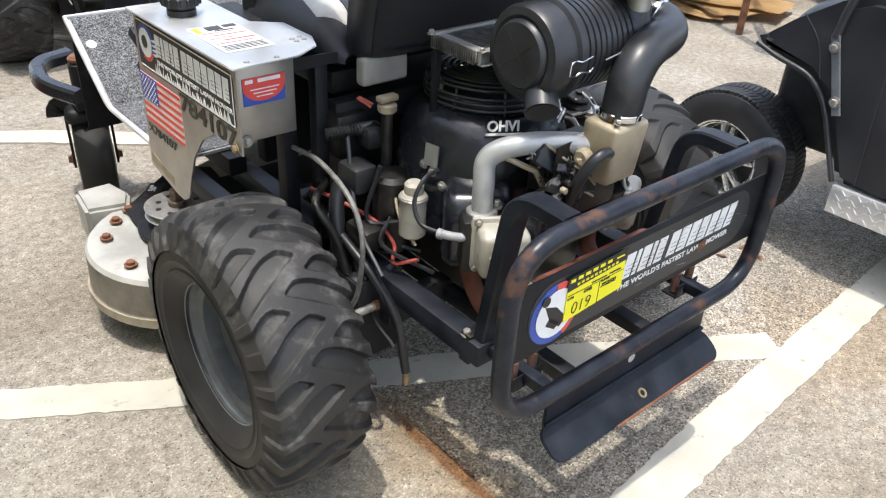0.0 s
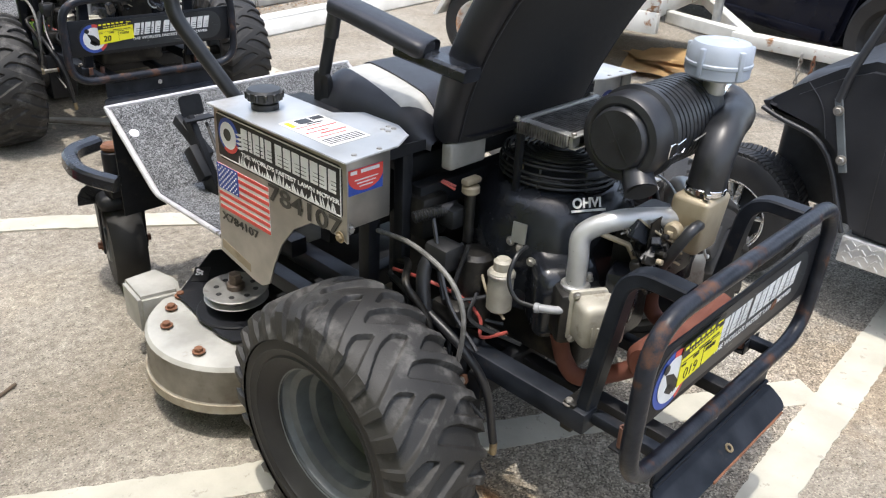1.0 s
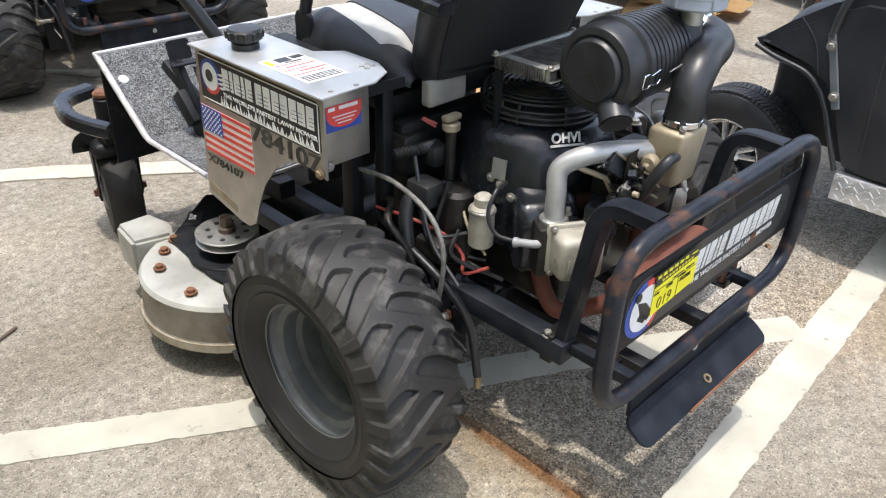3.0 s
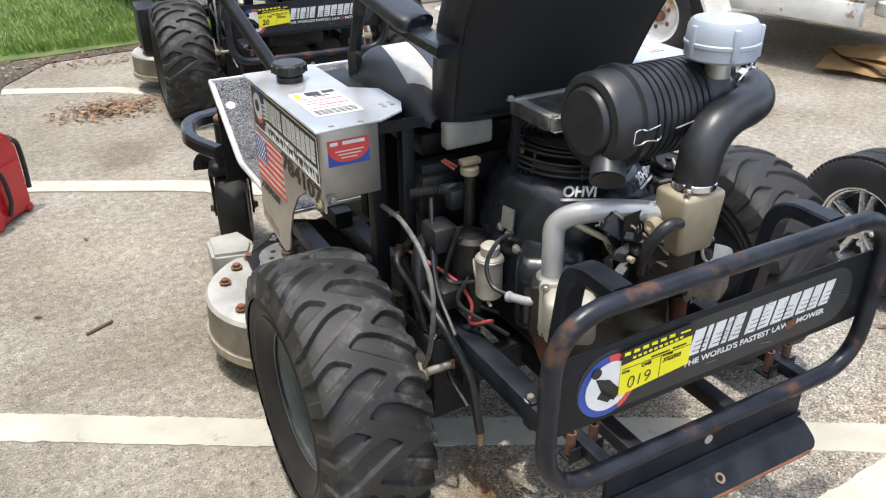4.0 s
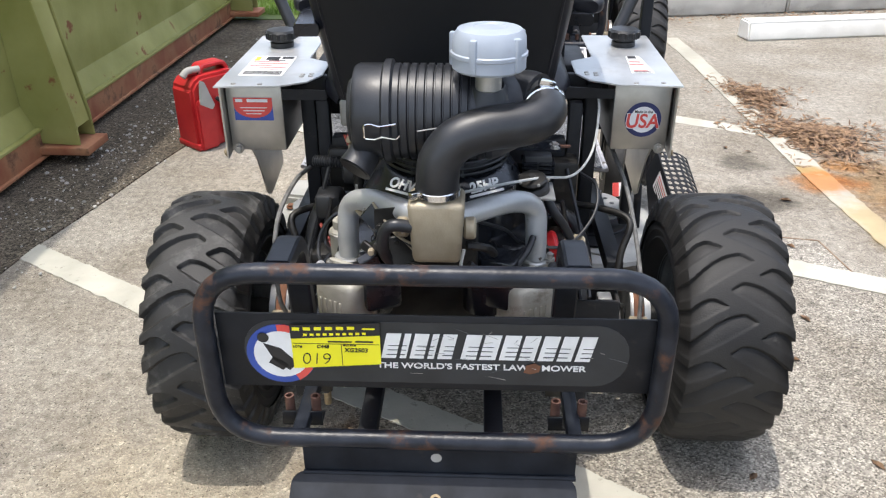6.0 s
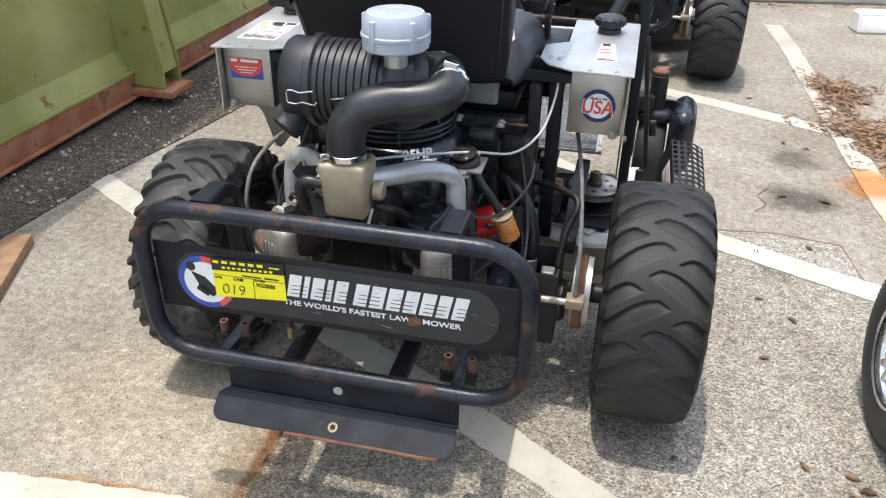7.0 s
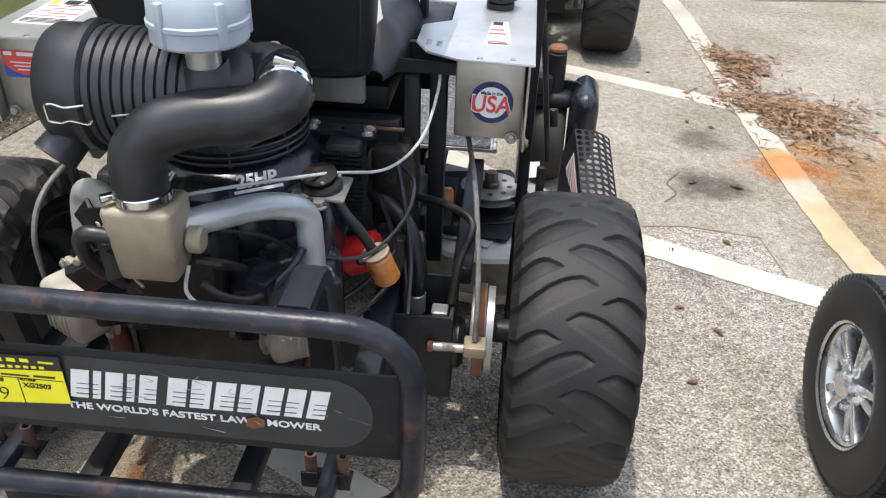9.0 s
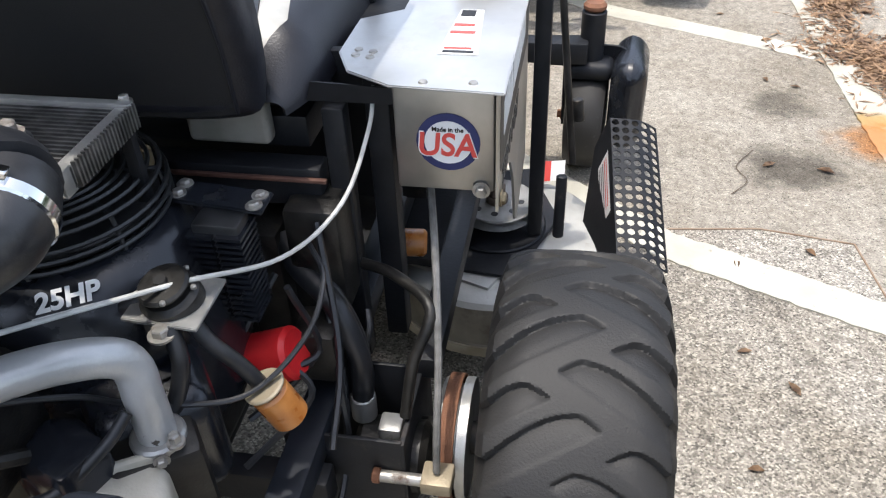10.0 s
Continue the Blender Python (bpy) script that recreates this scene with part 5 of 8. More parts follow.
# pump housings by the wheels, brake discs, hubs
for s, D in ((-1, 0.375), (1, 0.432)):
    hb = part("drive_housing", box((min(s * 0.225, s * (D - 0.037)), -0.033, 0.195), (max(s * 0.225, s * (D - 0.037)), 0.11, 0.205), 0.002), M_FRAME2, mower, "open black steel drive housing")
    part("panel", box((min(s * 0.225, s * (D - 0.037)), -0.036, 0.195), (max(s * 0.225, s * (D - 0.037)), -0.029, 0.398), 0.002), M_FRAME2, hb)
    part("panel", box((s * (D - 0.037) - 0.004, -0.036, 0.195), (s * (D - 0.037) + 0.004, 0.16, 0.395), 0.002), M_FRAME2, hb)
    part("panel", box((min(s * 0.225, s * (D - 0.037)), 0.105, 0.195), (max(s * 0.225, s * (D - 0.037)), 0.112, 0.40), 0.002), M_FRAME2, hb)
    part("motor", cyl((s * 0.31, 0.03, 0.29), (s, 0, 0), 0.055, 0.11, 24, 0.01), M_GREASE, hb)
    part("fitting", box((s * (D - 0.062) - 0.017, -0.005, 0.35), (s * (D - 0.062) + 0.017, 0.03, 0.385), 0.004), M_ALU, hb)
    part("brake_drum", lathe([(0.0, 0), (0.088, 0), (0.090, 0.003), (0.090, 0.020), (0.080, 0.022), (0.080, 0.030), (0.092, 0.032), (0.092, 0.046), (0.0, 0.046)], (s * D, 0.07, 0.297), (s, 0, 0), 40), M_ALU, mower, "bright worn brake drum")
    part("brake_band", sweep([(s * (D + 0.018), 0.07 + 0.0945 * math.cos(a * math.pi / 16), 0.297 + 0.0945 * math.sin(a * math.pi / 16)) for a in range(0, 26)], 0.012, shape=sqsec(0.004, 0.022, 0.001), up=(s, 0, 0)), M_RUST, mower)
    part("axle", cyl((s * (D - 0.07), 0.07, 0.297), (s, 0, 0), 0.025, 0.22, 18), M_GREASE, mower)
    part("brake_block", box((s * (D + 0.013) - 0.022, -0.062, 0.325), (s * (D + 0.013) + 0.022, -0.020, 0.350), 0.004), M_TAN, mower)
    part("brake_pin", cyl((s * (D - 0.072), -0.045, 0.335), (s, 0, 0), 0.009, 0.075, 14, 0.002), M_BOLT, mower)
    part("pin_tip", cyl((s * (D - 0.08), -0.045, 0.335), (s, 0, 0), 0.0115, 0.012, 12, 0.002), M_RUST, mower)
    route = [(-0.34, 0.2, 0.62), (-0.35, 0.08, 0.635), (-0.362, -0.04, 0.61), (-0.368, -0.09, 0.54), (-0.372, -0.08, 0.42), (-0.37, -0.045, 0.355)]
    part("brake_cable", sweep(smooth_path(route if s < 0 else [(s * (D - 0.037), 0.25, 0.66), (s * (D - 0.012), 0.14, 0.60), (s * (D + 0.006), 0.04, 0.50), (s * (D + 0.012), -0.025, 0.42), (s * (D + 0.012), -0.042, 0.355)], 6), 0.0054, 8), M_CABLE, mower, "grey control cable")
    part("steel_line", sweep(smooth_path([(s * 0.30, 0.17, 0.545), (s * (D - 0.072), 0.14, 0.55), (s * (D - 0.01), 0.08, 0.545), (s * (D - 0.03), 0.04, 0.48), (s * (D - 0.04), 0.012, 0.40)], 6), 0.0085, 10), M_GREASE, mower)
    part("upright", box((s * 0.335 - 0.017, 0.215, 0.36), (s * 0.335 + 0.017, 0.252, 0.83), 0.004), M_FRAME2, mower)
    part("upright", box((s * 0.29 - 0.015, 0.16, 0.36), (s * 0.29 + 0.015, 0.19, 0.80), 0.004), M_FRAME2, mower)
    part("side_tube", box((s * 0.405 - 0.02, 0.10, 0.385), (s * 0.405 + 0.02, 0.62, 0.425), 0.004), M_FRAME2, mower)
# cables across the engine
part("throttle_cable", sweep(smooth_path([(0.0, -0.31, 0.775), (0.08, -0.24, 0.765), (0.19, -0.12, 0.735), (0.27, -0.02, 0.70), (0.32, 0.07, 0.72), (0.34, 0.15, 0.78), (0.34, 0.19, 0.82)], 8), 0.0029, 8), M_CABLEP, mower, "pale grey throttle cable looping to the tank")
part("black_cable", sweep(smooth_path([(0.05, -0.32, 0.74), (0.12, -0.24, 0.68), (0.16, -0.20, 0.63), (0.25, -0.15, 0.60), (0.31, -0.09, 0.64), (0.32, -0.03, 0.68), (0.29, 0.02, 0.69)], 8), 0.0034, 8), M_HOSE, mower)
part("black_hose", sweep(smooth_path([(-0.30, 0.20, 0.50), (-0.32, 0.06, 0.47), (-0.315, -0.05, 0.42), (-0.29, -0.10, 0.33), (-0.275, -0.12, 0.19)], 6), 0.010, 10), M_HOSE, mower)
part("drain_fitting", cyl((-0.274, -0.121, 0.155), Z, 0.009, 0.035, 12, 0.002), M_BRASS, mower)
part("red_wire", sweep(smooth_path([(-0.32, 0.17, 0.53), (-0.30, 0.08, 0.53), (-0.26, 0.01, 0.50), (-0.245, -0.03, 0.46), (-0.26, -0.05, 0.43), (-0.235, -0.10, 0.455)], 6), 0.0042, 8), M_REDWIRE, mower)
part("wire_pair", sweep(smooth_path([(-0.225, 0.0, 0.58), (-0.24, -0.04, 0.53), (-0.232, -0.085, 0.48)], 6), 0.0035, 8), M_TAN, mower)
part("red_lead", sweep([(-0.235, 0.115, 0.735), (-0.222, 0.085, 0.722)], 0.003, 6), M_REDWIRE, mower)
part("red_lead", sweep([(-0.228, 0.118, 0.735), (-0.212, 0.092, 0.724)], 0.003, 6), M_REDWIRE, mower)
part("conduit", sweep(smooth_path([(-0.31, 0.12, 0.67), (-0.25, 0.10, 0.675), (-0.19, 0.11, 0.665)], 20), 0.014, 10, radii=[0.014 if k % 2 else 0.011 for k in range(41)]), M_BLACK, mower, "black corrugated conduit")
for k, (lo, hi, m) in enumerate((((-0.30, 0.03, 0.56), (-0.24, 0.10, 0.62), M_BLACK), ((-0.28, 0.12, 0.60), (-0.20, 0.20, 0.70), M_GREASE), ((-0.24, 0.07, 0.63), (-0.19, 0.12, 0.68), M_BLACK), ((-0.31, -0.02, 0.45), (-0.255, 0.06, 0.50), M_GREASE),
                                 ((0.22, 0.10, 0.50), (0.30, 0.20, 0.68), M_GREASE), ((0.235, 0.02, 0.44), (0.30, 0.09, 0.53), M_GREASE), ((-0.05, 0.12, 0.40), (0.20, 0.28, 0.62), M_GREASE), ((-0.22, 0.16, 0.40), (-0.08, 0.30, 0.60), M_GREASE))):
    part("bracketry", box(lo, hi, 0.012, 2), m, mower)
for k in range(9):
    rnd = random.Random(40 + k)
    p0 = Vector((rnd.uniform(-0.32, -0.2), rnd.uniform(-0.02, 0.2), rnd.uniform(0.45, 0.7)))
    p1 = p0 + Vector((rnd.uniform(-0.06, 0.06), rnd.uniform(-0.12, 0.02), rnd.uniform(-0.15, 0.0)))
    p2 = p1 + Vector((rnd.uniform(-0.02, 0.08), rnd.uniform(-0.1, 0.05), rnd.uniform(-0.1, 0.02)))
    part("harness_wire", sweep(smooth_path([p0, p1, p2], 6), 0.005, 6), M_HOSE, mower)
    q0, q1, q2 = (Vector((-p.x, p.y, p.z)) for p in (p0, p1, p2))
    part("harness_wire", sweep(smooth_path([q0, q1, q2], 6), 0.005, 6), M_HOSE, mower)
part("fuel_filter_low", cyl((0.31, 0.335, 0.458), (1, 0.2, -0.1), 0.024, 0.055, 20, 0.005), M_ORANGE, mower, "orange-brown inline filter")

# ---- fuel tanks ----
SK = [(0.100, 0.846), (0.100, 0.680), (0.155, 0.690), (0.215, 0.684), (0.275, 0.648), (0.325, 0.590), (0.358, 0.525), (0.380, 0.470), (0.410, 0.452), (0.440, 0.452), (0.580, 0.478), (0.556, 0.846)]
LIDL = [(-0.515, 0.092), (-0.375, 0.100), (-0.315, 0.135), (-0.290, 0.19), (-0.290, 0.30), (-0.345, 0.34), (-0.345, 0.565), (-0.520, 0.565)]


def fuel_tank(s):
    tank = new("fuel_tank")
    tank.parent = mower
    tagged(tank, "stainless steel fuel tank with black cap and stickers")
    xo, xi = s * 0.500, s * 0.372
    part("tank_body", box((min(xo, xi), 0.125, 0.692), (max(xo, xi), 0.548, 0.845), 0.004), M_STEEL, tank)
    sk = [(y, z) for y, z in SK]
    if s < 0:
        part("side_panel", slab([(-y, z) for y, z in sk], 0.004, (-0.506, 0, 0), *LEFT), M_STEEL, tank, "stainless side panel with a cut arch")
    else:
        part("side_panel", slab(sk, 0.004, (0.508, 0, 0), *RIGHT), M_STEEL, tank, "stainless side panel with a cut arch")
    lid = part("lid", slab([(x if s < 0 else -x, y) for x, y in (LIDL if s < 0 else LIDL[::-1])], 0.004, (0, 0, 0.852), *TOP, 0.0015), M_LID, tank, "bright galvanised lid")
    part("lid_flange", slab([(-0.012, 0), (0.10, 0), (0.10, 0.022), (-0.004, 0.026)], 0.003, (s * 0.372 + (-0.012 if s > 0 else 0.0) - (0.088 if s > 0 else 0), 0.128, 0.812), *REAR), M_FRAME2, lid)
    for p in ((-0.475, 0.115), (-0.415, 0.112), (-0.335, 0.175), (-0.315, 0.180), (-0.335, 0.192), (-0.315, 0.197)):
        part("rivet", lathe([(0.006, 0), (0.005, 0.002), (0, 0.003)], (-s * p[0], p[1], 0.852), Z, 12), M_BOLT, lid)
    cap = part("filler_cap", lathe([(0.030, 0.0), (0.030, 0.012), (0.026, 0.014), (0.026, 0.018)] + [(0.037, 0.020), (0.038, 0.024), (0.038, 0.038), (0.034, 0.043), (0.012, 0.045), (0, 0.045)], (s * 0.440, 0.455, 0.852), Z, 32), M_BLACK, tank, "black fluted filler cap")
    for k in range(12):
        a = k * math.pi / 6
        part("flute", cyl((s * 0.440 + 0.0375 * math.cos(a), 0.455 + 0.0375 * math.sin(a), 0.874), Z, 0.0045, 0.016, 8, 0.001), M_BLACK, cap)
    part("edge_bolt", hexbolt((s * 0.483, 0.123, 0.697), (0, -1, 0), 0.008, 0.010), M_BOLT, tank)
    part("side_bolt", hexbolt((s * 0.509, 0.118, 0.690), (s, 0, 0), 0.008, 0.007), M_BRASS, tank)
    part("bracket_bolt", hexbolt((s * 0.285, 0.222, 0.822), (0, -1, 0), 0.012, 0.012), M_BOLT, tank)
    part("tank_bracket", box((min(s * 0.27, s * 0.37), 0.205, 0.790), (max(s * 0.27, s * 0.37), 0.222, 0.846), 0.003), M_FRAME2, tank)
    # lid warning label
    o = (s * 0.430, 0.262, 0.8532)
    lab = part("warning_label", slab([(-0.052, -0.085), (0.050, -0.085), (0.050, 0.085), (-0.052, 0.085)] if s < 0 else [(-0.012, -0.07), (0.040, -0.07), (0.030, 0.08), (-0.002, 0.08)], 0.0008, o, *TOP), M_LABEL, tank, "torn white warning label")
    if s < 0:
        part("label_print", bars([(-0.02, 0.052, 0.012, 0.078), (0.018, 0.060, 0.046, 0.078), (-0.01, 0.043, 0.03, 0.048)], (o[0], o[1], 0.8541), *TOP), M_INK, lab)
        part("label_print", bars([(-0.046, 0.045, -0.034, 0.078)], (o[0], o[1], 0.8541), *TOP), M_YELLOW, lab)
        part("label_print", bars([(-0.045, 0.034, 0.02, 0.037), (-0.03, 0.016, 0.044, 0.020), (-0.045, -0.002, 0.01, 0.001), (-0.02, -0.018, 0.044, -0.013), (-0.045, -0.034, 0.03, -0.031)], (o[0], o[1], 0.8541), *TOP), M_REDPR, lab)
        part("label_print", bars([(-0.045, -0.052 - 0.008 * k, 0.044, -0.049 - 0.008 * k) for k in range(4)], (o[0], o[1], 0.8541), *TOP), M_INK, lab)
    else:
        part("label_print", bars([(-0.004, 0.02, 0.024, 0.028), (-0.006, -0.005, 0.028, 0.003), (-0.006, -0.055, 0.03, -0.05)], (o[0], o[1], 0.8541), *TOP), M_REDPR, lab)
        part("label_print", bars([(0.0, 0.055, 0.02, 0.076), (-0.006, -0.066, 0.034, -0.060)], (o[0], o[1], 0.8541), *TOP), M_INK, lab)
    if s > 0:
        tank.location.y = 0.03
    return tank


tl = fuel_tank(-1)
tr_ = fuel_tank(1)
# stickers on the left tank's rear and side
ry = 0.1235
part("round_sticker", slab([(-0.483, 0.765), (-0.395, 0.765), (-0.395, 0.818), (-0.483, 0.818)], 0.0008, (0, ry, 0), *REAR), M_BLUEPR, tl)
part("round_sticker_red", slab([(-0.483, 0.800)] + [(-0.439 - 0.044 * math.cos(k * math.pi / 12), 0.800 - 0.029 * math.sin(k * math.pi / 12)) for k in range(13)] + [(-0.395, 0.818), (-0.483, 0.818)], 0.0008, (0, ry - 0.0008, 0), *REAR), M_REDPR, tl, "red and blue oil sticker")
part("sticker_print", bars([(-0.478, 0.808, -0.462, 0.815), (-0.452, 0.808, -0.405, 0.815), (-0.468, 0.794, -0.408, 0.796), (-0.462, 0.787, -0.414, 0.789), (-0.456, 0.780, -0.422, 0.782)], (0, ry - 0.0016, 0), *REAR), M_WHITE, tl)
part("usa_ring", slab(disc(0.441, 0.765, 0.041), 0.0008, (0, ry, 0), *REAR), M_NAVY, tr_)
part("usa_face", slab(disc(0.441, 0.765, 0.0305), 0.0008, (0, ry - 0.0008, 0), *REAR), M_LABEL, tr_, "round red white and blue sticker")
part("usa_shadow", lettering("USA", 0.050, (0.4025, ry - 0.0012, 0.7455), *REAR, width=0.077, shear=0.1), M_LABEL, tr_)
part("usa_text", lettering("USA", 0.046, (0.404, ry - 0.0016, 0.747), *REAR, width=0.074, shear=0.1), M_REDPR, tr_)
part("usa_text_small", lettering("Made in the", 0.009, (0.421, ry - 0.0016, 0.781), *REAR, width=0.040), M_INK, tr_)
lx = -0.5065

ban = part("banner", slab(rrect(-0.548, 0.728, -0.112, 0.838, 0.014), 0.0008, (lx, 0, 0), *LEFT), M_INK, tl, "black banner decal with white brand mark")
part("banner_border", bars([(-0.544, 0.831, -0.116, 0.8335), (-0.544, 0.732, -0.116, 0.7345), (-0.1185, 0.735, -0.116, 0.832)], (lx - 0.0008, 0, 0), *LEFT), M_WHITE, ban)
for q in brand_blocks(-0.452, 0.775, 0.046, [0.50, 0.24, 0.48, 0.24, 0.48, -0.16, 0.50, 0.52, 0.52, 0.52, 0.52, 0.48, 0.50], 0.0):
    part("brand_block", slab(q, 0.0008, (lx - 0.0008, 0, 0), *LEFT), M_WHITE, ban, "white block brand mark")
part("slogan", lettering("THE WORLD'S FASTEST LAWN MOWER", 0.013, (lx - 0.0012, 0.455, 0.757), *LEFT, width=0.335), M_WHITE, ban)
rnd = random.Random(5)
tagged(part("grass_motif", polys_mesh([[(u, 0.734), (u + 0.007, 0.734), (u + rnd.uniform(-0.004, 0.010), 0.742 + rnd.uniform(0, 0.016))] for u in [-0.47 + 0.0085 * k for k in range(40)]], (lx - 0.0008, 0, 0), *LEFT), M_WHITE, ban), kind="stuff")
part("badge_ring", slab(disc(-0.502, 0.790, 0.040), 0.0008, (lx - 0.0008, 0, 0), *LEFT), M_BLUEPR, ban)
part("badge_red", slab([(-0.502, 0.79)] + [(-0.502 + 0.040 * math.cos(radians(a)), 0.79 + 0.040 * math.sin(radians(a))) for a in range(-120, -20, 12)], 0.0008, (lx - 0.0016, 0, 0), *LEFT), M_REDPR, ban)
part("badge_face", slab(disc(-0.502, 0.790, 0.031), 0.0008, (lx - 0.0024, 0, 0), *LEFT), M_LABEL, ban)
part("badge_shape", slab(disc(-0.504, 0.792, 0.014, 14), 0.0008, (lx - 0.0032, 0, 0), *LEFT), M_FADED, ban)
part("flame", polys_mesh([[(-0.475, 0.772 + 0.010 * k), (-0.455, 0.777 + 0.010 * k), (-0.440 + 0.004 * (k % 2), 0.775 + 0.010 * k), (-0.457, 0.770 + 0.010 * k)] for k in range(4)], (lx - 0.0016, 0, 0), *LEFT), M_LABEL, ban)
# flag decal
f0, f1, g0, g1 = -0.562, -0.362, 0.600, 0.712
flag = part("flag_decal", slab([(f0, g0), (f1, g0), (f1, g1), (f0, g1)], 0.0008, (lx, 0, 0), *LEFT), M_LABEL, tl, "striped flag decal")
hh = (g1 - g0) / 13
part("stripe", bars([(f0, g1 - (2 * k + 1) * hh, f1, g1 - 2 * k * hh) for k in range(7)], (lx - 0.0008, 0, 0), *LEFT), M_REDPR, flag)
part("canton", slab([(f0, g1 - 7 * hh), (f0 + 0.085, g1 - 7 * hh), (f0 + 0.085, g1), (f0, g1)], 0.0008, (lx - 0.0016, 0, 0), *LEFT), M_BLUEPR, flag)
tagged(part("star_field", polys_mesh([disc(f0 + 0.008 + 0.0138 * i + 0.0069 * (j % 2), g1 - 0.006 - 0.0062 * j, 0.0021, 6) for j in range(9) for i in range(6 - j % 2)], (lx - 0.0024, 0, 0), *LEFT), M_LABEL, flag), kind="stuff")
part("serial_stencil", lettering("784107", 0.053, (lx - 0.0006, 0.360, 0.6885), *LEFT, width=0.245), M_FADED, tl, "large faded stencilled number")
part("serial_small", lettering("X784107", 0.028, (lx - 0.0006, 0.560, 0.571), *LEFT, width=0.150), M_FADED, tl)
part("foil_label", slab([(-0.57, 0.490), (-0.455, 0.468), (-0.455, 0.490), (-0.57, 0.514)], 0.0008, (lx, 0, 0), *LEFT), M_TAN, tl)
rx_ = 0.5085
ban2 = part("banner", slab(rrect(0.112, 0.728, 0.548, 0.838, 0.014), 0.0008, (rx_, 0, 0), *RIGHT), M_INK, tr_, "black banner decal with white brand mark")
for q in brand_blocks(0.150, 0.765, 0.046, [0.50, 0.24, 0.48, 0.24, 0.48, -0.16, 0.50, 0.52, 0.52, 0.52, 0.52, 0.48, 0.50], 0.0):
    part("brand_block", slab(q, 0.0008, (rx_ + 0.0008, 0, 0), *RIGHT), M_WHITE, ban2)
part("serial_stencil", lettering("784107", 0.046, (rx_ + 0.0004, 0.135, 0.690), *RIGHT, width=0.235), M_FADED, tr_)

# ---- floor pan, deck, castors ----
pan = part("floor_pan", slab([(0.595, 0.462), (1.015, 0.462), (1.262, 0.648), (1.262, 0.640), (1.017, 0.454), (0.595, 0.454)][::-1], 0.90, (0.450, 0, 0), (0, 1, 0), (0, 0, 1)), M_TRIM, mower, "sloping operator floor pan")
part("grip_floor", slab([(-0.438, 0.60), (0.438, 0.60), (0.438, 1.013), (-0.438, 1.013)], 0.002, (0, 0, 0.4655), *TOP), M_GRIP, pan, "grey speckled anti-slip surface")
d = Vector((0, 0.247, 0.186)).normalized()
part("grip_floor", slab([(-0.438, 0.0), (0.438, 0.0), (0.438, 0.304), (-0.438, 0.304)], 0.002, Vector((0, 1.013, 0.463)) + Vector((0, -0.60, 0.80)) * 0.004, X, d), M_GRIP, pan, "grey speckled anti-slip surface")
for s in (-1, 1):
    edge = fillet([(s * 0.449, 0.59, 0.461), (s * 0.449, 1.015, 0.461), (s * 0.449, 1.266, 0.650)], 0.03, 4)
    part("edge_trim", sweep(edge, 0.01, shape=sqsec(0.012, 0.012, 0.003)), M_TRIM, pan, "pale edge trim")
    part("floor_bolt", lathe([(0.017, 0), (0.014, 0.004), (0, 0.006)], Vector((s * 0.415, 1.178, 0.588)), Vector((0, -0.60, 0.80)), 16), M_TRIM, pan)
    part("floor_bolt", lathe([(0.017, 0), (0.014, 0.004), (0, 0.006)], Vector((s * 0.36, 0.72, 0.4655)), Z, 16), M_BRASS, pan)
part("edge_trim", box((-0.452, 1.257, 0.638), (0.452, 1.274, 0.654), 0.003), M_TRIM, pan)
part("front_panel", slab([(-0.44, 0.30), (0.44, 0.30), (0.44, 0.638), (-0.44, 0.638)], 0.006, (0, 1.272, 0), (-1, 0, 0), (0, 0, 1)), M_FRAME2, pan)
part("front_beam", box((-0.45, 1.32, 0.34), (0.62, 1.38, 0.40), 0.006), M_FRAME2, mower)
for s in (-1, 1):
    part("side_rail", box((s * 0.30 - 0.025, 0.55, 0.40), (s * 0.30 + 0.025, 1.32, 0.45), 0.005), M_FRAME2, mower)
pedal = part("pedal_bracket", slab(rrect(-0.035, -0.02, 0.035, 0.035, 0.01), 0.006, (-0.290, 1.055, 0.672), (1, 0, 0), (0, 0.3, 1), 0.001), M_FRAME2, mower, "black foot pedal bracket")
part("pedal_plate", slab([(-0.03, -0.005), (0.06, -0.005), (0.06, 0.03), (-0.02, 0.03)], 0.005, (-0.32, 0.99, 0.66), *TOP), M_FRAME2, pedal)
part("pedal_arm", slab([(0.0, 0.17), (0.04, 0.20), (0.16, 0.02), (0.16, -0.06), (0.10, -0.02)], 0.02, (-0.33, 1.05, 0.47), (0, -1, 0), (0, 0, 1), 0.003), M_FRAME2, pedal)
part("pedal_link", xform(box((-0.016, -0.075, -0.016), (0.016, 0.075, 0.016), 0.004), pose(-0.315, 1.02, 0.60, 35, 0, 8)), M_FRAME2, pedal)
part("pedal_link", xform(box((-0.020, -0.05, -0.022), (0.020, 0.05, 0.022), 0.006), pose(-0.335, 0.96, 0.545, 50, 0, 5)), M_FRAME2, pedal)
part("pedal_rod", sweep([(-0.28, 1.0, 0.64), (-0.31, 0.86, 0.52)], 0.005, 8), M_GREASE, pedal)

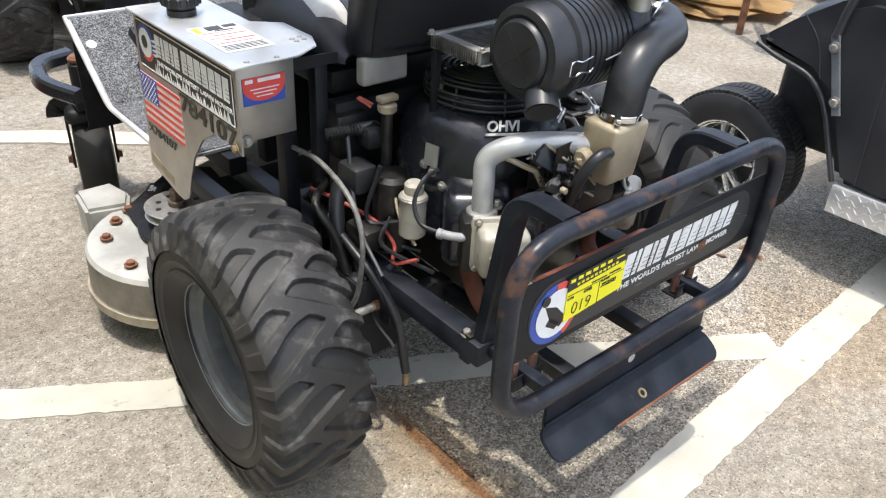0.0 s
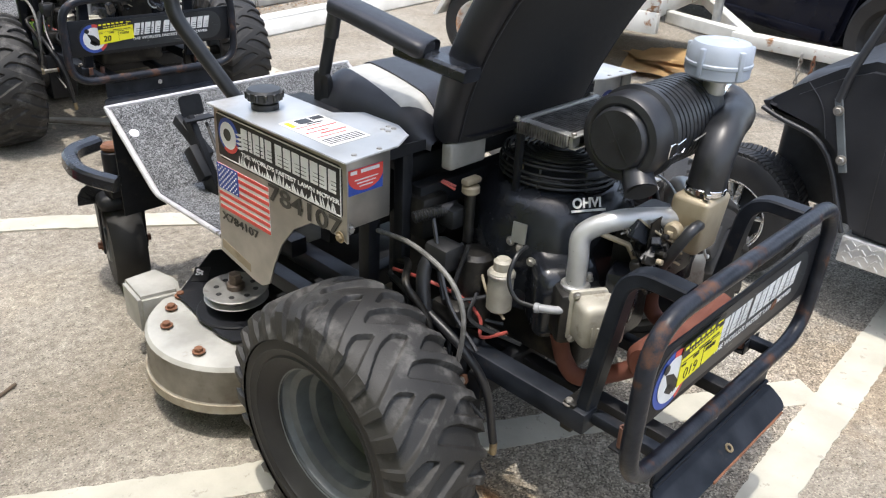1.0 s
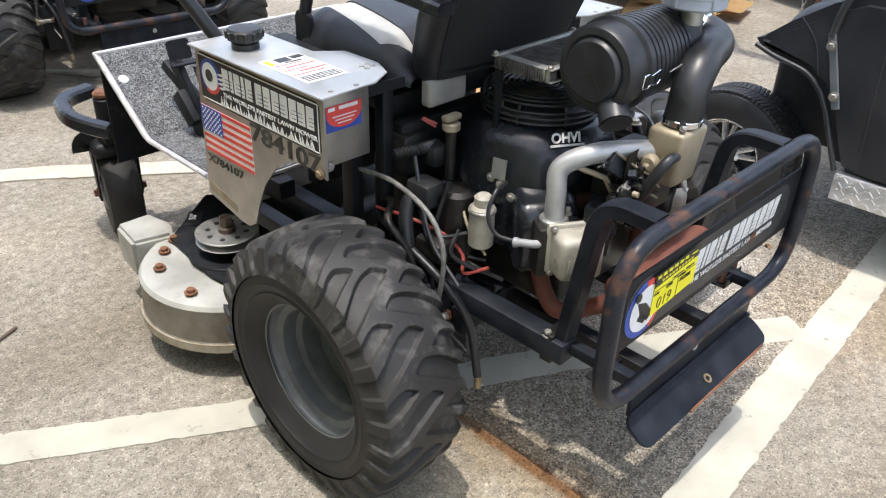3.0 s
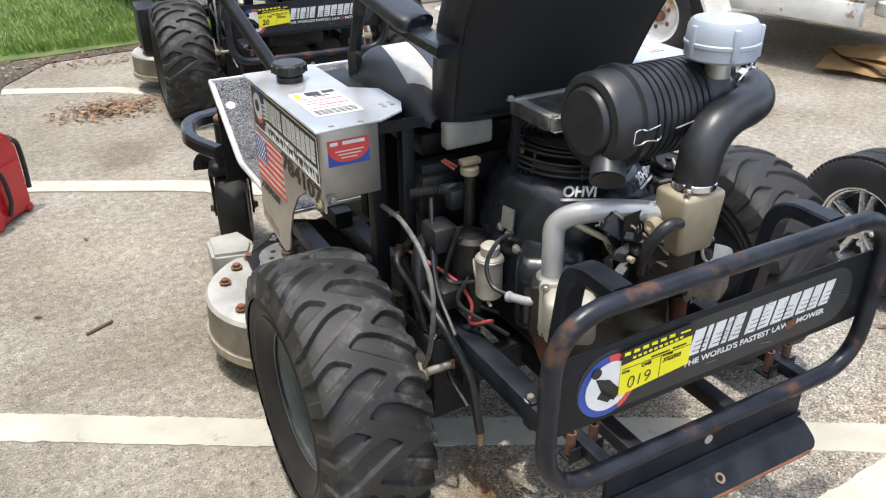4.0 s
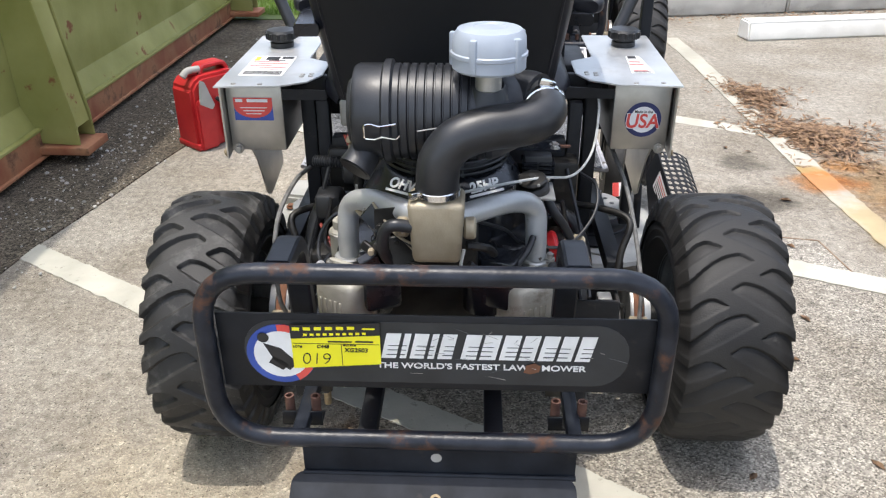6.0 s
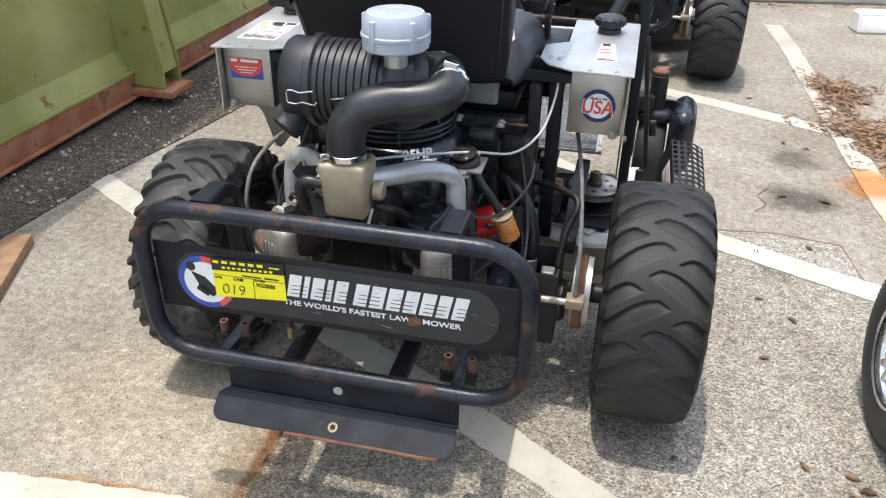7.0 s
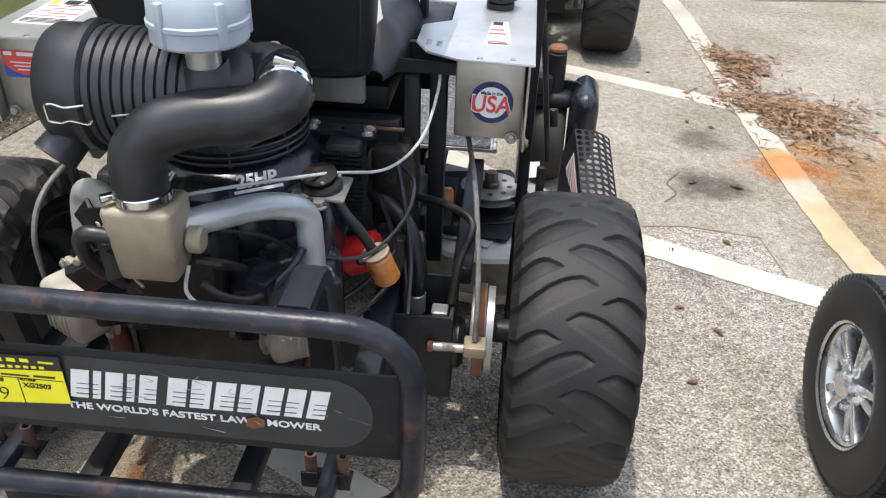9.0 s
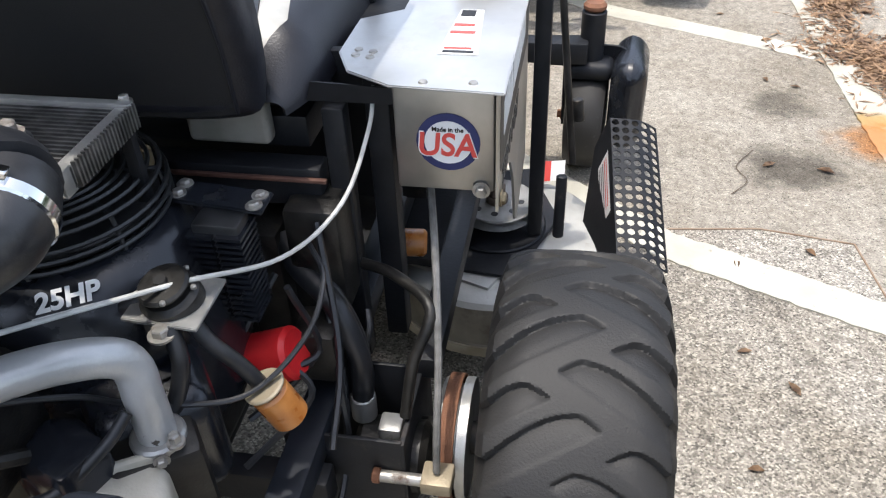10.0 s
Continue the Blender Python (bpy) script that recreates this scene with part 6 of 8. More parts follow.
deck = new("cutting_deck")
deck.parent = mower
tagged(deck, "weathered grey steel cutting deck")
PL = [(-0.425, 0.660), (0.0, 0.860), (0.445, 0.700)]
for k, (px, py) in enumerate(PL):
    part("deck_shell", lathe([(0.0, 0.222), (0.215, 0.222), (0.238, 0.218), (0.246, 0.208)], (px, py, 0), Z, 48), M_DECK, deck)
    part("deck_skirt", lathe([(0.246, 0.208), (0.248, 0.115), (0.253, 0.110), (0.253, 0.085), (0.246, 0.085)], (px, py, 0), Z, 48), M_SKIRT, deck, "dirty brown-grey deck skirt")
    part("rim_band", lathe([(0.249, 0.088), (0.2555, 0.088), (0.2555, 0.112), (0.249, 0.112)], (px, py, 0), Z, 48, close=True), M_BAND, deck)
part("deck_plate", slab([(-0.43, 0.45), (0.0, 0.66), (0.45, 0.50), (0.55, 0.72), (0.45, 0.92), (0.0, 1.08), (-0.45, 0.90)], 0.008, (0, 0, 0.229), *TOP), M_DECK, deck)
part("reinforcement", slab([(-0.51, 0.84), (-0.53, 0.60), (-0.52, 0.54), (-0.36, 0.48), (-0.25, 0.50), (-0.2, 0.95), (-0.30, 1.01)], 0.006, (0, 0, 0.2365), *TOP, 0.002), M_FRAME2, deck, "dark reinforcement plate")
part("reinforcement", slab([(0.30, 0.55), (0.50, 0.53), (0.58, 0.75), (0.50, 0.95), (0.28, 0.9)], 0.006, (0, 0, 0.2365), *TOP, 0.002), M_FRAME2, deck)
part("side_box", slab([(-0.60, 0.885), (-0.49, 0.86), (-0.46, 0.93), (-0.48, 1.02), (-0.585, 1.02)], 0.12, (0, 0, 0.236), *TOP, 0.01), M_DECK, deck, "angled sheet-metal corner of the deck")
for p in ((-0.602, 0.729), (-0.601, 0.571), (-0.50, 0.84), (-0.46, 0.51), (-0.55, 0.80)):
    part("deck_bolt", hexbolt((p[0], p[1], 0.228), Z, 0.011, 0.012), M_RUST, deck, "rusty flange bolt")
for px, py in (PL[0], PL[2]):
    pu = part("pulley", lathe([(0.0, 0.30), (0.072, 0.300), (0.082, 0.302), (0.085, 0.300), (0.068, 0.292), (0.068, 0.286), (0.085, 0.278), (0.082, 0.275), (0.0, 0.275)], (px, py + 0.01, 0), Z, 40), M_PULLEY, deck, "grey spindle pulley")
    part("spindle", cyl((px, py + 0.01, 0.225), Z, 0.028, 0.055, 20), M_GREASE, pu)
    part("hub", cyl((px, py + 0.01, 0.298), Z, 0.024, 0.018, 24, 0.003), M_NUT, pu)
    part("nut", cyl((px, py + 0.01, 0.316), Z, 0.018, 0.028, 6, 0.002), M_NUT, pu, "brown-grey spindle nut")
    part("bearing_plate", lathe([(0.0, 0.243), (0.105, 0.243), (0.108, 0.24), (0.108, 0.235), (0, 0.235)], (px, py + 0.01, 0), Z, 32), M_FRAME2, pu)
    for k in range(8):
        a = k * math.pi / 4
        # black discs on the uncut plate, painted as the dark inside of holes
        part("hole", cyl((px + 0.052 * math.cos(a), py + 0.01 + 0.052 * math.sin(a), 0.2995), Z, 0.0075, 0.0015, 12), M_INK, pu)
lab = part("size_label", slab([(-0.055, -0.022), (0.03, -0.022), (0.03, 0.022), (-0.055, 0.022)], 0.001, (-0.395, 0.905, 0.2385), (0.62, 0.78, 0), (-0.78, 0.62, 0)), M_INK, deck)
part("size_text", lettering('50"', 0.028, (-0.405, 0.885, 0.2391), (0.62, 0.78, 0), (-0.78, 0.62, 0)), M_LABEL, deck)
part("belt_cover", box((-0.35, 0.52, 0.255), (0.35, 0.80, 0.275), 0.006), M_FRAME2, deck)
# discharge side: upright perforated shield with a hinge tube and label
def sheet(p, q, r, s_, t=0.003):
    """A thin plate between four corners."""
    b = bmesh.new()
    b.faces.new([b.verts.new(c) for c in (p, q, r, s_)])
    bmesh.ops.solidify(b, geom=b.faces[:], thickness=t)
    return b


SA, SB, SC, SD = Vector((0.705, 0.60, 0.240)), Vector((0.678, 0.96, 0.385)), Vector((0.650, 0.96, 0.300)), Vector((0.620, 0.62, 0.165))
sh = part("discharge_shield", sheet(SA, SB, SC, SD), M_FRAME2, deck, "black perforated discharge shield")
face = bmesh.new()
NX, NZ, cw = 17, 5, 0.0225
for i in range(NX):
    for j in range(NZ):
        y0, z0 = i * cw, j * cw
        ho = disc(y0 + cw / 2, z0 + cw / 2, 0.0088, 8)
        hv = [face.verts.new((c, a, 0)) for a, c in ho]
        sv = [face.verts.new((c, a, 0)) for a, c in [(y0, z0), (y0 + cw, z0), (y0 + cw, z0 + cw), (y0, z0 + cw)]]
        order = [2, 3, 0, 1]
        for q in range(4):
            s0, s1 = sv[order[q]], sv[order[(q + 1) % 4]]
            h0, h1, h2 = hv[(2 * q + 1) % 8], hv[(2 * q + 2) % 8], hv[(2 * q + 3) % 8]
            face.faces.new((s0, s1, h2, h1, h0))
bmesh.ops.remove_doubles(face, verts=face.verts[:], dist=0.0005)
for v in face.verts:
    v.co.z -= 2.2 * max(0.0, v.co.x - 0.06) ** 1.5
bmesh.ops.recalc_face_normals(face, faces=face.faces[:])
bmesh.ops.solidify(face, geom=face.faces[:], thickness=0.003)
al = (SB - SA).normalized()
ac = (Vector((1, 0.08, -0.10)) - al * al.dot(Vector((1, 0.08, -0.10)))).normalized()
tilt = Matrix((ac, al, ac.cross(al))).transposed().to_4x4()
part("perforated_face", xform(face, Matrix.Translation(SA) @ tilt), M_FRAME2, sh, "black sheet with rows of round holes")
e1, e2 = (SA - SB) * 0.42, (SC - SB) * 0.62
lift = (SA - SB).cross(SC - SB).normalized()
lift *= 0.003 if lift.x < 0 else -0.003
L0 = SB + (SA - SB) * 0.22 + (SC - SB) * 0.15 + lift
part("shield_label", sheet(L0, L0 + e1, L0 + e1 + e2, L0 + e2, 0.001), M_LABEL, sh, "white warning label")
for k in range(5):
    o = L0 + e2 * (0.14 + 0.17 * k) + e1 * 0.08 + lift * 0.4
    part("label_print", sheet(o, o + e1 * 0.8, o + e1 * 0.8 + e2 * 0.06, o + e2 * 0.06, 0.0006), M_REDPR if k < 2 else M_INK, sh)
part("hinge_tube", cyl((0.580, 0.70, 0.20), (0, 0.25, 1), 0.012, 0.16, 14, 0.003), M_FRAME2, deck)
part("deck_label", slab([(0, 0), (0.06, 0), (0.06, 0.05), (0, 0.05)], 0.001, (0.53, 0.88, 0.245), (0.9, 0.2, 0), (0, 0.5, 0.8)), M_LABEL, deck)
part("deck_label_red", slab([(0, 0), (0.024, 0), (0.024, 0.05), (0, 0.05)], 0.001, (0.53, 0.879, 0.246), (0.9, 0.2, 0), (0, 0.5, 0.8)), M_REDPR, deck)
part("lift_rod", cyl((0.600, 0.83, 0.33), (-0.12, 0.12, 1), 0.008, 0.42, 10), M_GREASE, mower)
part("rod_end", cyl((0.607, 0.825, 0.44), (-0.12, 0.12, 1), 0.012, 0.05, 12, 0.002), M_GREASE, mower)
part("front_post", box((0.515, 0.66, 0.25), (0.545, 0.69, 0.98), 0.004), M_FRAME2, mower)


def castor(px, py, wx, wy, turn, fender):
    c = new("castor")
    c.parent = mower
    tagged(c, "black front castor wheel with a fork")
    part("pivot_tube", cyl((px, py, 0.30), Z, 0.033, 0.172, 24, 0.003), M_FRAME2, c)
    part("pivot_cap", cyl((px, py, 0.472), Z, 0.031, 0.024, 24, 0.008), M_RUST, c)
    w = Matrix.Translation((wx, wy, 0)) @ pose(0, 0, 0, 0, 0, turn)
    part("tyre", xform(lathe([(0.055, -0.05), (0.105, -0.056), (0.135, -0.052), (0.147, -0.035), (0.150, 0), (0.147, 0.035), (0.135, 0.052), (0.105, 0.056), (0.055, 0.05)], (0, 0, 0.148), X, 40), w), M_RUBBER, c)
    part("hub", xform(cyl((-0.058, 0, 0.148), X, 0.06, 0.116, 24, 0.006), w), M_RIM, c)
    for s in (-1, 1):
        part("fork_leg", xform(slab([(-0.022, 0.125), (0.022, 0.125), (0.05, 0.31), (-0.05, 0.31)], 0.007, (s * 0.066 + 0.0035, 0, 0), *RIGHT), w), M_FRAME2, c)
        part("axle_nut", xform(hexbolt((s * 0.0695, 0, 0.148), (s, 0, 0), 0.012, 0.014), w), M_RUST, c)
    top = fillet([(-0.075, 0, 0.30), (-0.075, 0, 0.325), (0.075, 0, 0.325), (0.075, 0, 0.30)], 0.02, 4)
    part("fork_crown", xform(sweep(top, 0.02, shape=sqsec(0.09, 0.008, 0.002), up=(0, 1, 0)), w), M_FRAME2, c)
    part("fork_cover", xform(box((-0.068, -0.075, 0.285), (0.068, 0.075, 0.340), 0.026, 4), w), M_FRAME2, c, "rounded black fork head")
    if fender:
        fe = box((0.062, -0.13, 0.10), (0.160, 0.13, 0.365), 0.055, 5)
        part("fender", xform(fe, w), M_SHROUD, c, "rounded black wheel guard")
    part("arm", sweep([(px, py, 0.37), (px * 0.72, py - 0.02, 0.37)], 0.03, shape=sqsec(0.05, 0.05, 0.005)), M_FRAME2, c)
    return c


castor(0.630, 1.38, 0.63, 1.40, -4, True)
castor(-0.40, 1.39, -0.40, 1.40, -16, False)
hook = fillet([(-0.46, 1.24, 0.42), (-0.53, 1.34, 0.44), (-0.50, 1.50, 0.45), (-0.38, 1.54, 0.45)], 0.07, 6)
part("front_bumper_horn", sweep(hook, 0.02, shape=sqsec(0.045, 0.045, 0.008)), M_SHROUD, mower, "curved black bumper horn")

# ---- seat and controls ----
seat = new("seat")
seat.parent = mower
tagged(seat, "high-back black vinyl seat with pale side stripes")
part("cushion_base", box((-0.235, 0.205, 0.765), (0.230, 0.49, 0.865), 0.03, 3), M_VINYL, seat)


def cushion_point(q, v):
    """The cushion's surface: q across from its middle, v from the back (0) to the front (1)."""
    y = 0.135 + 0.395 * v
    a = abs(q)
    th = max(0.0, (a - 0.20) / 0.09)
    x = min(a, 0.20) + 0.085 * math.sin(th)
    z = 0.900 + 0.032 * (y - 0.3) - 0.088 * (1 - math.cos(th)) + 0.010 * math.sin(min(a, 0.2) / 0.2 * math.pi) * (1 - v)
    f = max(0.0, (v - 0.72) / 0.28)
    fr = max(0.0, (0.20 - v) / 0.20) ** 2
    z -= (0.10 - 0.085 * min(1.0, th / 1.4)) * fr
    x *= 1 - 0.14 * fr
    return Vector((math.copysign(x * (1 - 0.10 * f ** 3), q) - 0.005, y - 0.012 * f ** 4, z - 0.10 * f ** 3.2))


def cushion_strip(q0, q1, name, material, label, proud=0.0):
    b = bmesh.new()
    n = 14
    rows = []
    for i in range(25):
        v = i / 24
        a, c = q0(v), q1(v)
        rows.append([b.verts.new(cushion_point(a + (c - a) * j / n, v) + Vector((0, 0, proud))) for j in range(n + 1)])
    for p, r in zip(rows, rows[1:]):
        for j in range(n):
            b.faces.new((p[j], p[j + 1], r[j + 1], r[j]))
    bmesh.ops.recalc_face_normals(b, faces=b.faces[:])
    if sum(f.normal.z for f in b.faces) < 0:
        bmesh.ops.reverse_faces(b, faces=b.faces[:])
    bmesh.ops.solidify(b, geom=b.faces[:], thickness=0.008)
    return part(name, b, material, seat, label, 70)


def inner(v):
    return 0.135 + 0.085 * (1 - v) ** 1.5


def outer(v):
    return inner(v) + 0.070 * min(1.0, max(0.0, (v - 0.04) / 0.16))


cushion_strip(lambda v: -inner(v), inner, "cushion", M_VINYL, "black vinyl seat cushion", 0.004)
for s in (-1, 1):
    cushion_strip(lambda v: s * inner(v), lambda v: s * (outer(v) if s < 0 else inner(v) + 0.6 * (outer(v) - inner(v))), "side_stripe", M_VINYLW, "pale grey stripe")
    cushion_strip(lambda v: s * (outer(v) if s < 0 else inner(v) + 0.6 * (outer(v) - inner(v))), lambda v: s * 0.335, "bolster", M_VINYL, "rounded black side bolster", 0.003)


def seat_back(u, w, t, proud=0.0):
    """A point of the backrest: u up the back from 0 to 1, w across and t through it from -1 to 1."""
    e = max(0.12, math.sqrt(max(0.0, 1 - (max(0.0, u - 0.80) / 0.20) ** 2.4))) - max(0.0, (0.08 - u) / 0.08) ** 2 * 0.35
    half = 0.232 + 0.080 * u - 0.045 * u * u - 0.045 * max(0, u - 0.80) ** 2 / 0.04
    p = Vector((-0.010 + half * w, 0.121 - 0.100 * u - 0.135 * u * u, 0.828 + 0.430 * u - 0.028 * abs(w) ** 4 * max(0, u - 0.75) / 0.25))
    return p + Vector((0, 0.91, 0.41)) * ((0.058 if t > 0 else 0.052) * e * t + proud * (1 if t > 0 else -1))


def back_depth(w):
    """How far through the pad its surface lies at w."""
    return (1 - min(1.0, abs(w)) ** 4.6) ** 0.30


bk = bmesh.new()
NU, NW = 28, 20
WS = [-math.cos(math.pi * j / NW) for j in range(NW + 1)]
loop = [(w, back_depth(w)) for w in WS] + [(w, -back_depth(w)) for w in WS[-2:0:-1]]
grid = [[bk.verts.new(seat_back(i / NU, w, t)) for w, t in loop] for i in range(NU + 1)]
for a, c in zip(grid, grid[1:]):
    for j in range(len(loop)):
        bk.faces.new((a[j], a[(j + 1) % len(loop)], c[(j + 1) % len(loop)], c[j]))
bk.faces.new(grid[0][::-1])
bk.faces.new(grid[-1])
bmesh.ops.recalc_face_normals(bk, faces=bk.faces[:])
part("backrest", bk, M_VINYL, seat, "tall black padded backrest", 70)
pan_b = bmesh.new()
pv = [[pan_b.verts.new(seat_back(0.04 + 0.86 * i / 12, w * 0.9, -back_depth(w * 0.9), 0.0012)) for w in WS] for i in range(13)]
for a, c in zip(pv, pv[1:]):
    for j in range(NW):
        pan_b.faces.new((a[j], a[j + 1], c[j + 1], c[j]))
part("back_cover", pan_b, M_SEATBACK, seat, "flat black fabric back cover", 70)
seam = [seat_back(0.04 + 0.86 * i / 12, -0.9, -back_depth(0.9), 0.001) for i in range(13)] + [seat_back(0.90, w * 0.9, -back_depth(w * 0.9), 0.001) for w in WS[1:-1]] + [seat_back(0.90 - 0.86 * i / 12, 0.9, -back_depth(0.9), 0.001) for i in range(13)]
part("seam", sweep(seam, 0.0028, 6), M_VINYL, seat)
for s in (-1, 1):
    arm = smooth_path([(s * 0.284, 0.115, 1.022), (s * 0.286, 0.13, 1.025), (s * 0.288, 0.23, 1.043), (s * 0.290, 0.35, 1.062), (s * 0.290, 0.375, 1.065), (s * 0.290, 0.388, 1.066)], 4)
    size = [0.5, 0.72, 0.86, 0.95] + [1.0] * (len(arm) - 9) + [0.96, 0.90, 0.78, 0.62, 0.40]
    part("armrest", sweep(arm, 1.0, shape=[(0.041 * math.copysign(abs(math.cos(a)) ** 0.6, math.cos(a)), 0.019 * math.copysign(abs(math.sin(a)) ** 0.6, math.sin(a))) for a in [k * math.pi / 10 for k in range(20)]], radii=size, up=(0, 0, 1)), M_VINYL, seat, "padded black armrest")
    part("arm_bracket", sweep([(s * 0.287, 0.19, 1.012), (s * 0.279, 0.005 if s < 0 else 0.11, 0.995)], 0.02, shape=sqsec(0.050, 0.026, 0.005), up=(0, 0, 1)), M_SHROUD, seat, "blue-black steel armrest bracket")
part("seat_plate", box((-0.24, 0.20, 0.715), (0.24, 0.50, 0.765), 0.006), M_FRAME2, mower)
# grey-tan pads below the seat, plain panels that give no light
part("seat_lamp", box((-0.238, 0.088, 0.764), (-0.125, 0.118, 0.824), 0.008, 3), M_PAD, mower, "pale panel under the seat")
part("seat_lamp", box((0.085, 0.160, 0.740), (0.200, 0.188, 0.800), 0.008, 3), M_PAD, mower, "pale panel under the seat")
part("seat_frame", box((-0.27, 0.14, 0.66), (0.27, 0.18, 0.72), 0.005), M_FRAME2, mower)
part("seat_frame", box((-0.27, 0.46, 0.46), (0.27, 0.50, 0.72), 0.005), M_FRAME2, mower)
part("rusty_edge", box((0.04, 0.132, 0.703), (0.28, 0.139, 0.709), 0.0015), M_PIN, mower)
for s in (-1, 1):
    bar = fillet([(s * 0.425, 0.585, 0.83), (s * 0.535, 0.680, 1.055), (s * 0.385, 0.635, 1.25), (s * 0.18, 0.60, 1.30), (s * 0.06, 0.60, 1.30)], 0.07, 6)
    part("steering_lever", sweep(bar, 0.0165, 14), M_HOSE, mower, "foam-gripped black steering lever")
    lv = part("lever_base", slab(rrect(-0.028, 0.0, 0.028, 0.105, 0.02), 0.014, (s * 0.278 + 0.007, 0.46, 0.800), *RIGHT, 0.002), M_FRAME2, mower)
    part("lever", sweep([(s * 0.278, 0.455, 0.90), (s * 0.268, 0.44, 0.99)], 0.014, 10), M_FRAME2, lv)
    part("lever_grip", sweep([(s * 0.268, 0.44, 0.985), (s * 0.255, 0.425, 1.10)], 0.017, 12, radii=[0.017, 0.0145]), M_HOSE, lv, "black rubber lever grip")
    part("side_console", box((min(s * 0.262, s * 0.34), 0.36, 0.70), (max(s * 0.262, s * 0.34), 0.56, 0.835), 0.01), M_FRAME2, mower)

# ---- the second mower, standing beyond ----
mower2 = copy_thing(mower, pose(0.335, 2.92, 0, 0, 0, -4))
for o in mower2.children:
    if o.name.startswith("wheel"):
        o.scale = (1.12, 1, 1)
tagged(mower2, "second black riding mower with its own yellow lot sticker", "riding mower")
lot2 = finish(lettering("20", 0.032, (-0.225, PY - 0.0052, 0.547), *REAR, shear=0.12), "handwriting", M_INK)
for o in mower2.children_recursive:
    if o.name.startswith("handwriting"):
        o.data = lot2
M_BROWNBOX = mat("orange_brown_panel", (0.20, 0.085, 0.03), (0.34, 0.16, 0.06), 0.5, scale=14, bump=0.2, patch=(0.10, 0.06, 0.04), pscale=11, pcut=(0.56, 0.7))
for o in [q for q in mower2.children_recursive if q.name.startswith(("muffler", "exhaust_pipe"))]:
    bpy.data.objects.remove(o)
for o in [q for q in mower2.children if q.name.split(".")[0] in ("seat", "steering_lever", "seat_lamp", "muffler")]:
    for q in list(o.children_recursive) + [o]:
        bpy.data.objects.remove(q)
for o in mower2.children:
    if o.name.startswith("cutting_deck"):
        o.location.x -= 0.09
part("side_box", box((-0.70, 0.50, 0.25), (-0.585, 0.78, 0.485), 0.012, 2), M_FRAME2, mower2, "ribbed black box on the deck")
base2 = part("seat_base", box((-0.22, 0.26, 0.86), (0.08, 0.50, 0.968), 0.012, 2), M_BROWNBOX, mower2, "orange-brown seat base without its seat")
part("label", slab([(-0.16, 0.905), (-0.04, 0.905), (-0.04, 0.95), (-0.16, 0.95)], 0.001, (0, 0.2585, 0), *REAR), M_REDPR, base2)
for u in (-0.06, 0.03):
    part("yellow_tab", box((u, 0.13, 0.735), (u + 0.045, 0.137, 0.775), 0.002), M_YELLOW, mower2)
M_GREEN = mat("green_tank_paint", (0.16, 0.26, 0.06), (0.22, 0.33, 0.09), 0.4, scale=10, bump=0.1)
for o in mower2.children_recursive:
    if o.name.startswith("side_panel"):
        o.data = o.data.copy()
        o.data.materials[0] = M_GREEN

# ---- open-topped container ----
dump = thing("roll_off_container", "yellow-green steel roll-off container with rusty lower rail", "container")
DX = -1.90
rot = Matrix.Rotation(radians(-0.8), 4, "Z")
R_ = Matrix.Translation((DX, 1.5, 0)) @ rot
wallp = slab([(-3.4, 0.20), (3.3, 0.20), (3.3, 2.45), (-3.4, 2.45)], 0.03, (-0.05, 0, 0), *RIGHT)
part("wall", xform(wallp, R_), M_DUMP, dump, "dented yellow-green side wall with rust spots")
part("lower_flare", xform(slab([(-3.4, 0.0), (3.3, 0.0), (3.3, 0.11), (-3.4, 0.11)], 0.02, (0.0, 0, 0.16), (0, 1, 0), (-0.45, 0, 1)), R_), M_DUMP, dump)
part("rail", xform(box((-0.12, -3.4, 0.03), (0.012, 3.3, 0.165), 0.008), R_), M_DUMPRAIL, dump, "rusty red lower rail")
for zz in (0.158, 0.036):
    part("rail_lip", xform(box((0.0, -3.4, zz), (0.028, 3.3, zz + 0.014), 0.003), R_), M_DUMP if zz > 0.1 else M_DUMPRAIL, dump)
part("end_wall", xform(box((-2.2, 3.26, 0.15), (-0.06, 3.30, 2.45), 0.004), R_), M_DUMP, dump)
part("end_wall", xform(box((-2.2, -3.40, 0.15), (-0.06, -3.36, 2.45), 0.004), R_), M_DUMP, dump)
part("back_wall", xform(box((-2.2, -3.4, 0.15), (-2.16, 3.3, 2.45), 0.004), R_), M_DUMP, dump)
part("bed", xform(box((-2.2, -3.4, 0.12), (-0.06, 3.3, 0.16), 0.004), R_), M_DUMPRAIL, dump)
part("top_rail", xform(box((-0.12, -3.4, 2.42), (0.10, 3.3, 2.54), 0.01), R_), M_DUMP, dump)
for yy in (-2.79, 0.21, 3.13):
    for dy in (0.0, 0.145):
        part("stake_flange", xform(slab([(0.0, 0.10), (0.235, 0.09), (0.235, 0.20), (0.085, 1.30), (0.085, 2.43), (0.0, 2.43)], 0.012, (-0.05, yy + dy, 0), (1, 0, 0), (0, 0, 1), 0.003), R_), M_DUMP, dump, "tapered side plate of the stake")
    part("stake", xform(sweep([(0.178, yy + 0.0665, 0.17), (0.030, yy + 0.0665, 1.30), (0.030, yy + 0.0665, 2.42)], 0.05, shape=sqsec(0.128, 0.012, 0.003), up=(1, 0, 0)), R_), M_DUMP, dump, "tapered upright stake")
    part("stake_foot", xform(box((-0.04, yy - 0.035, 0.055), (0.235, yy + 0.17, 0.09), 0.004), R_), M_DUMPRAIL, dump)
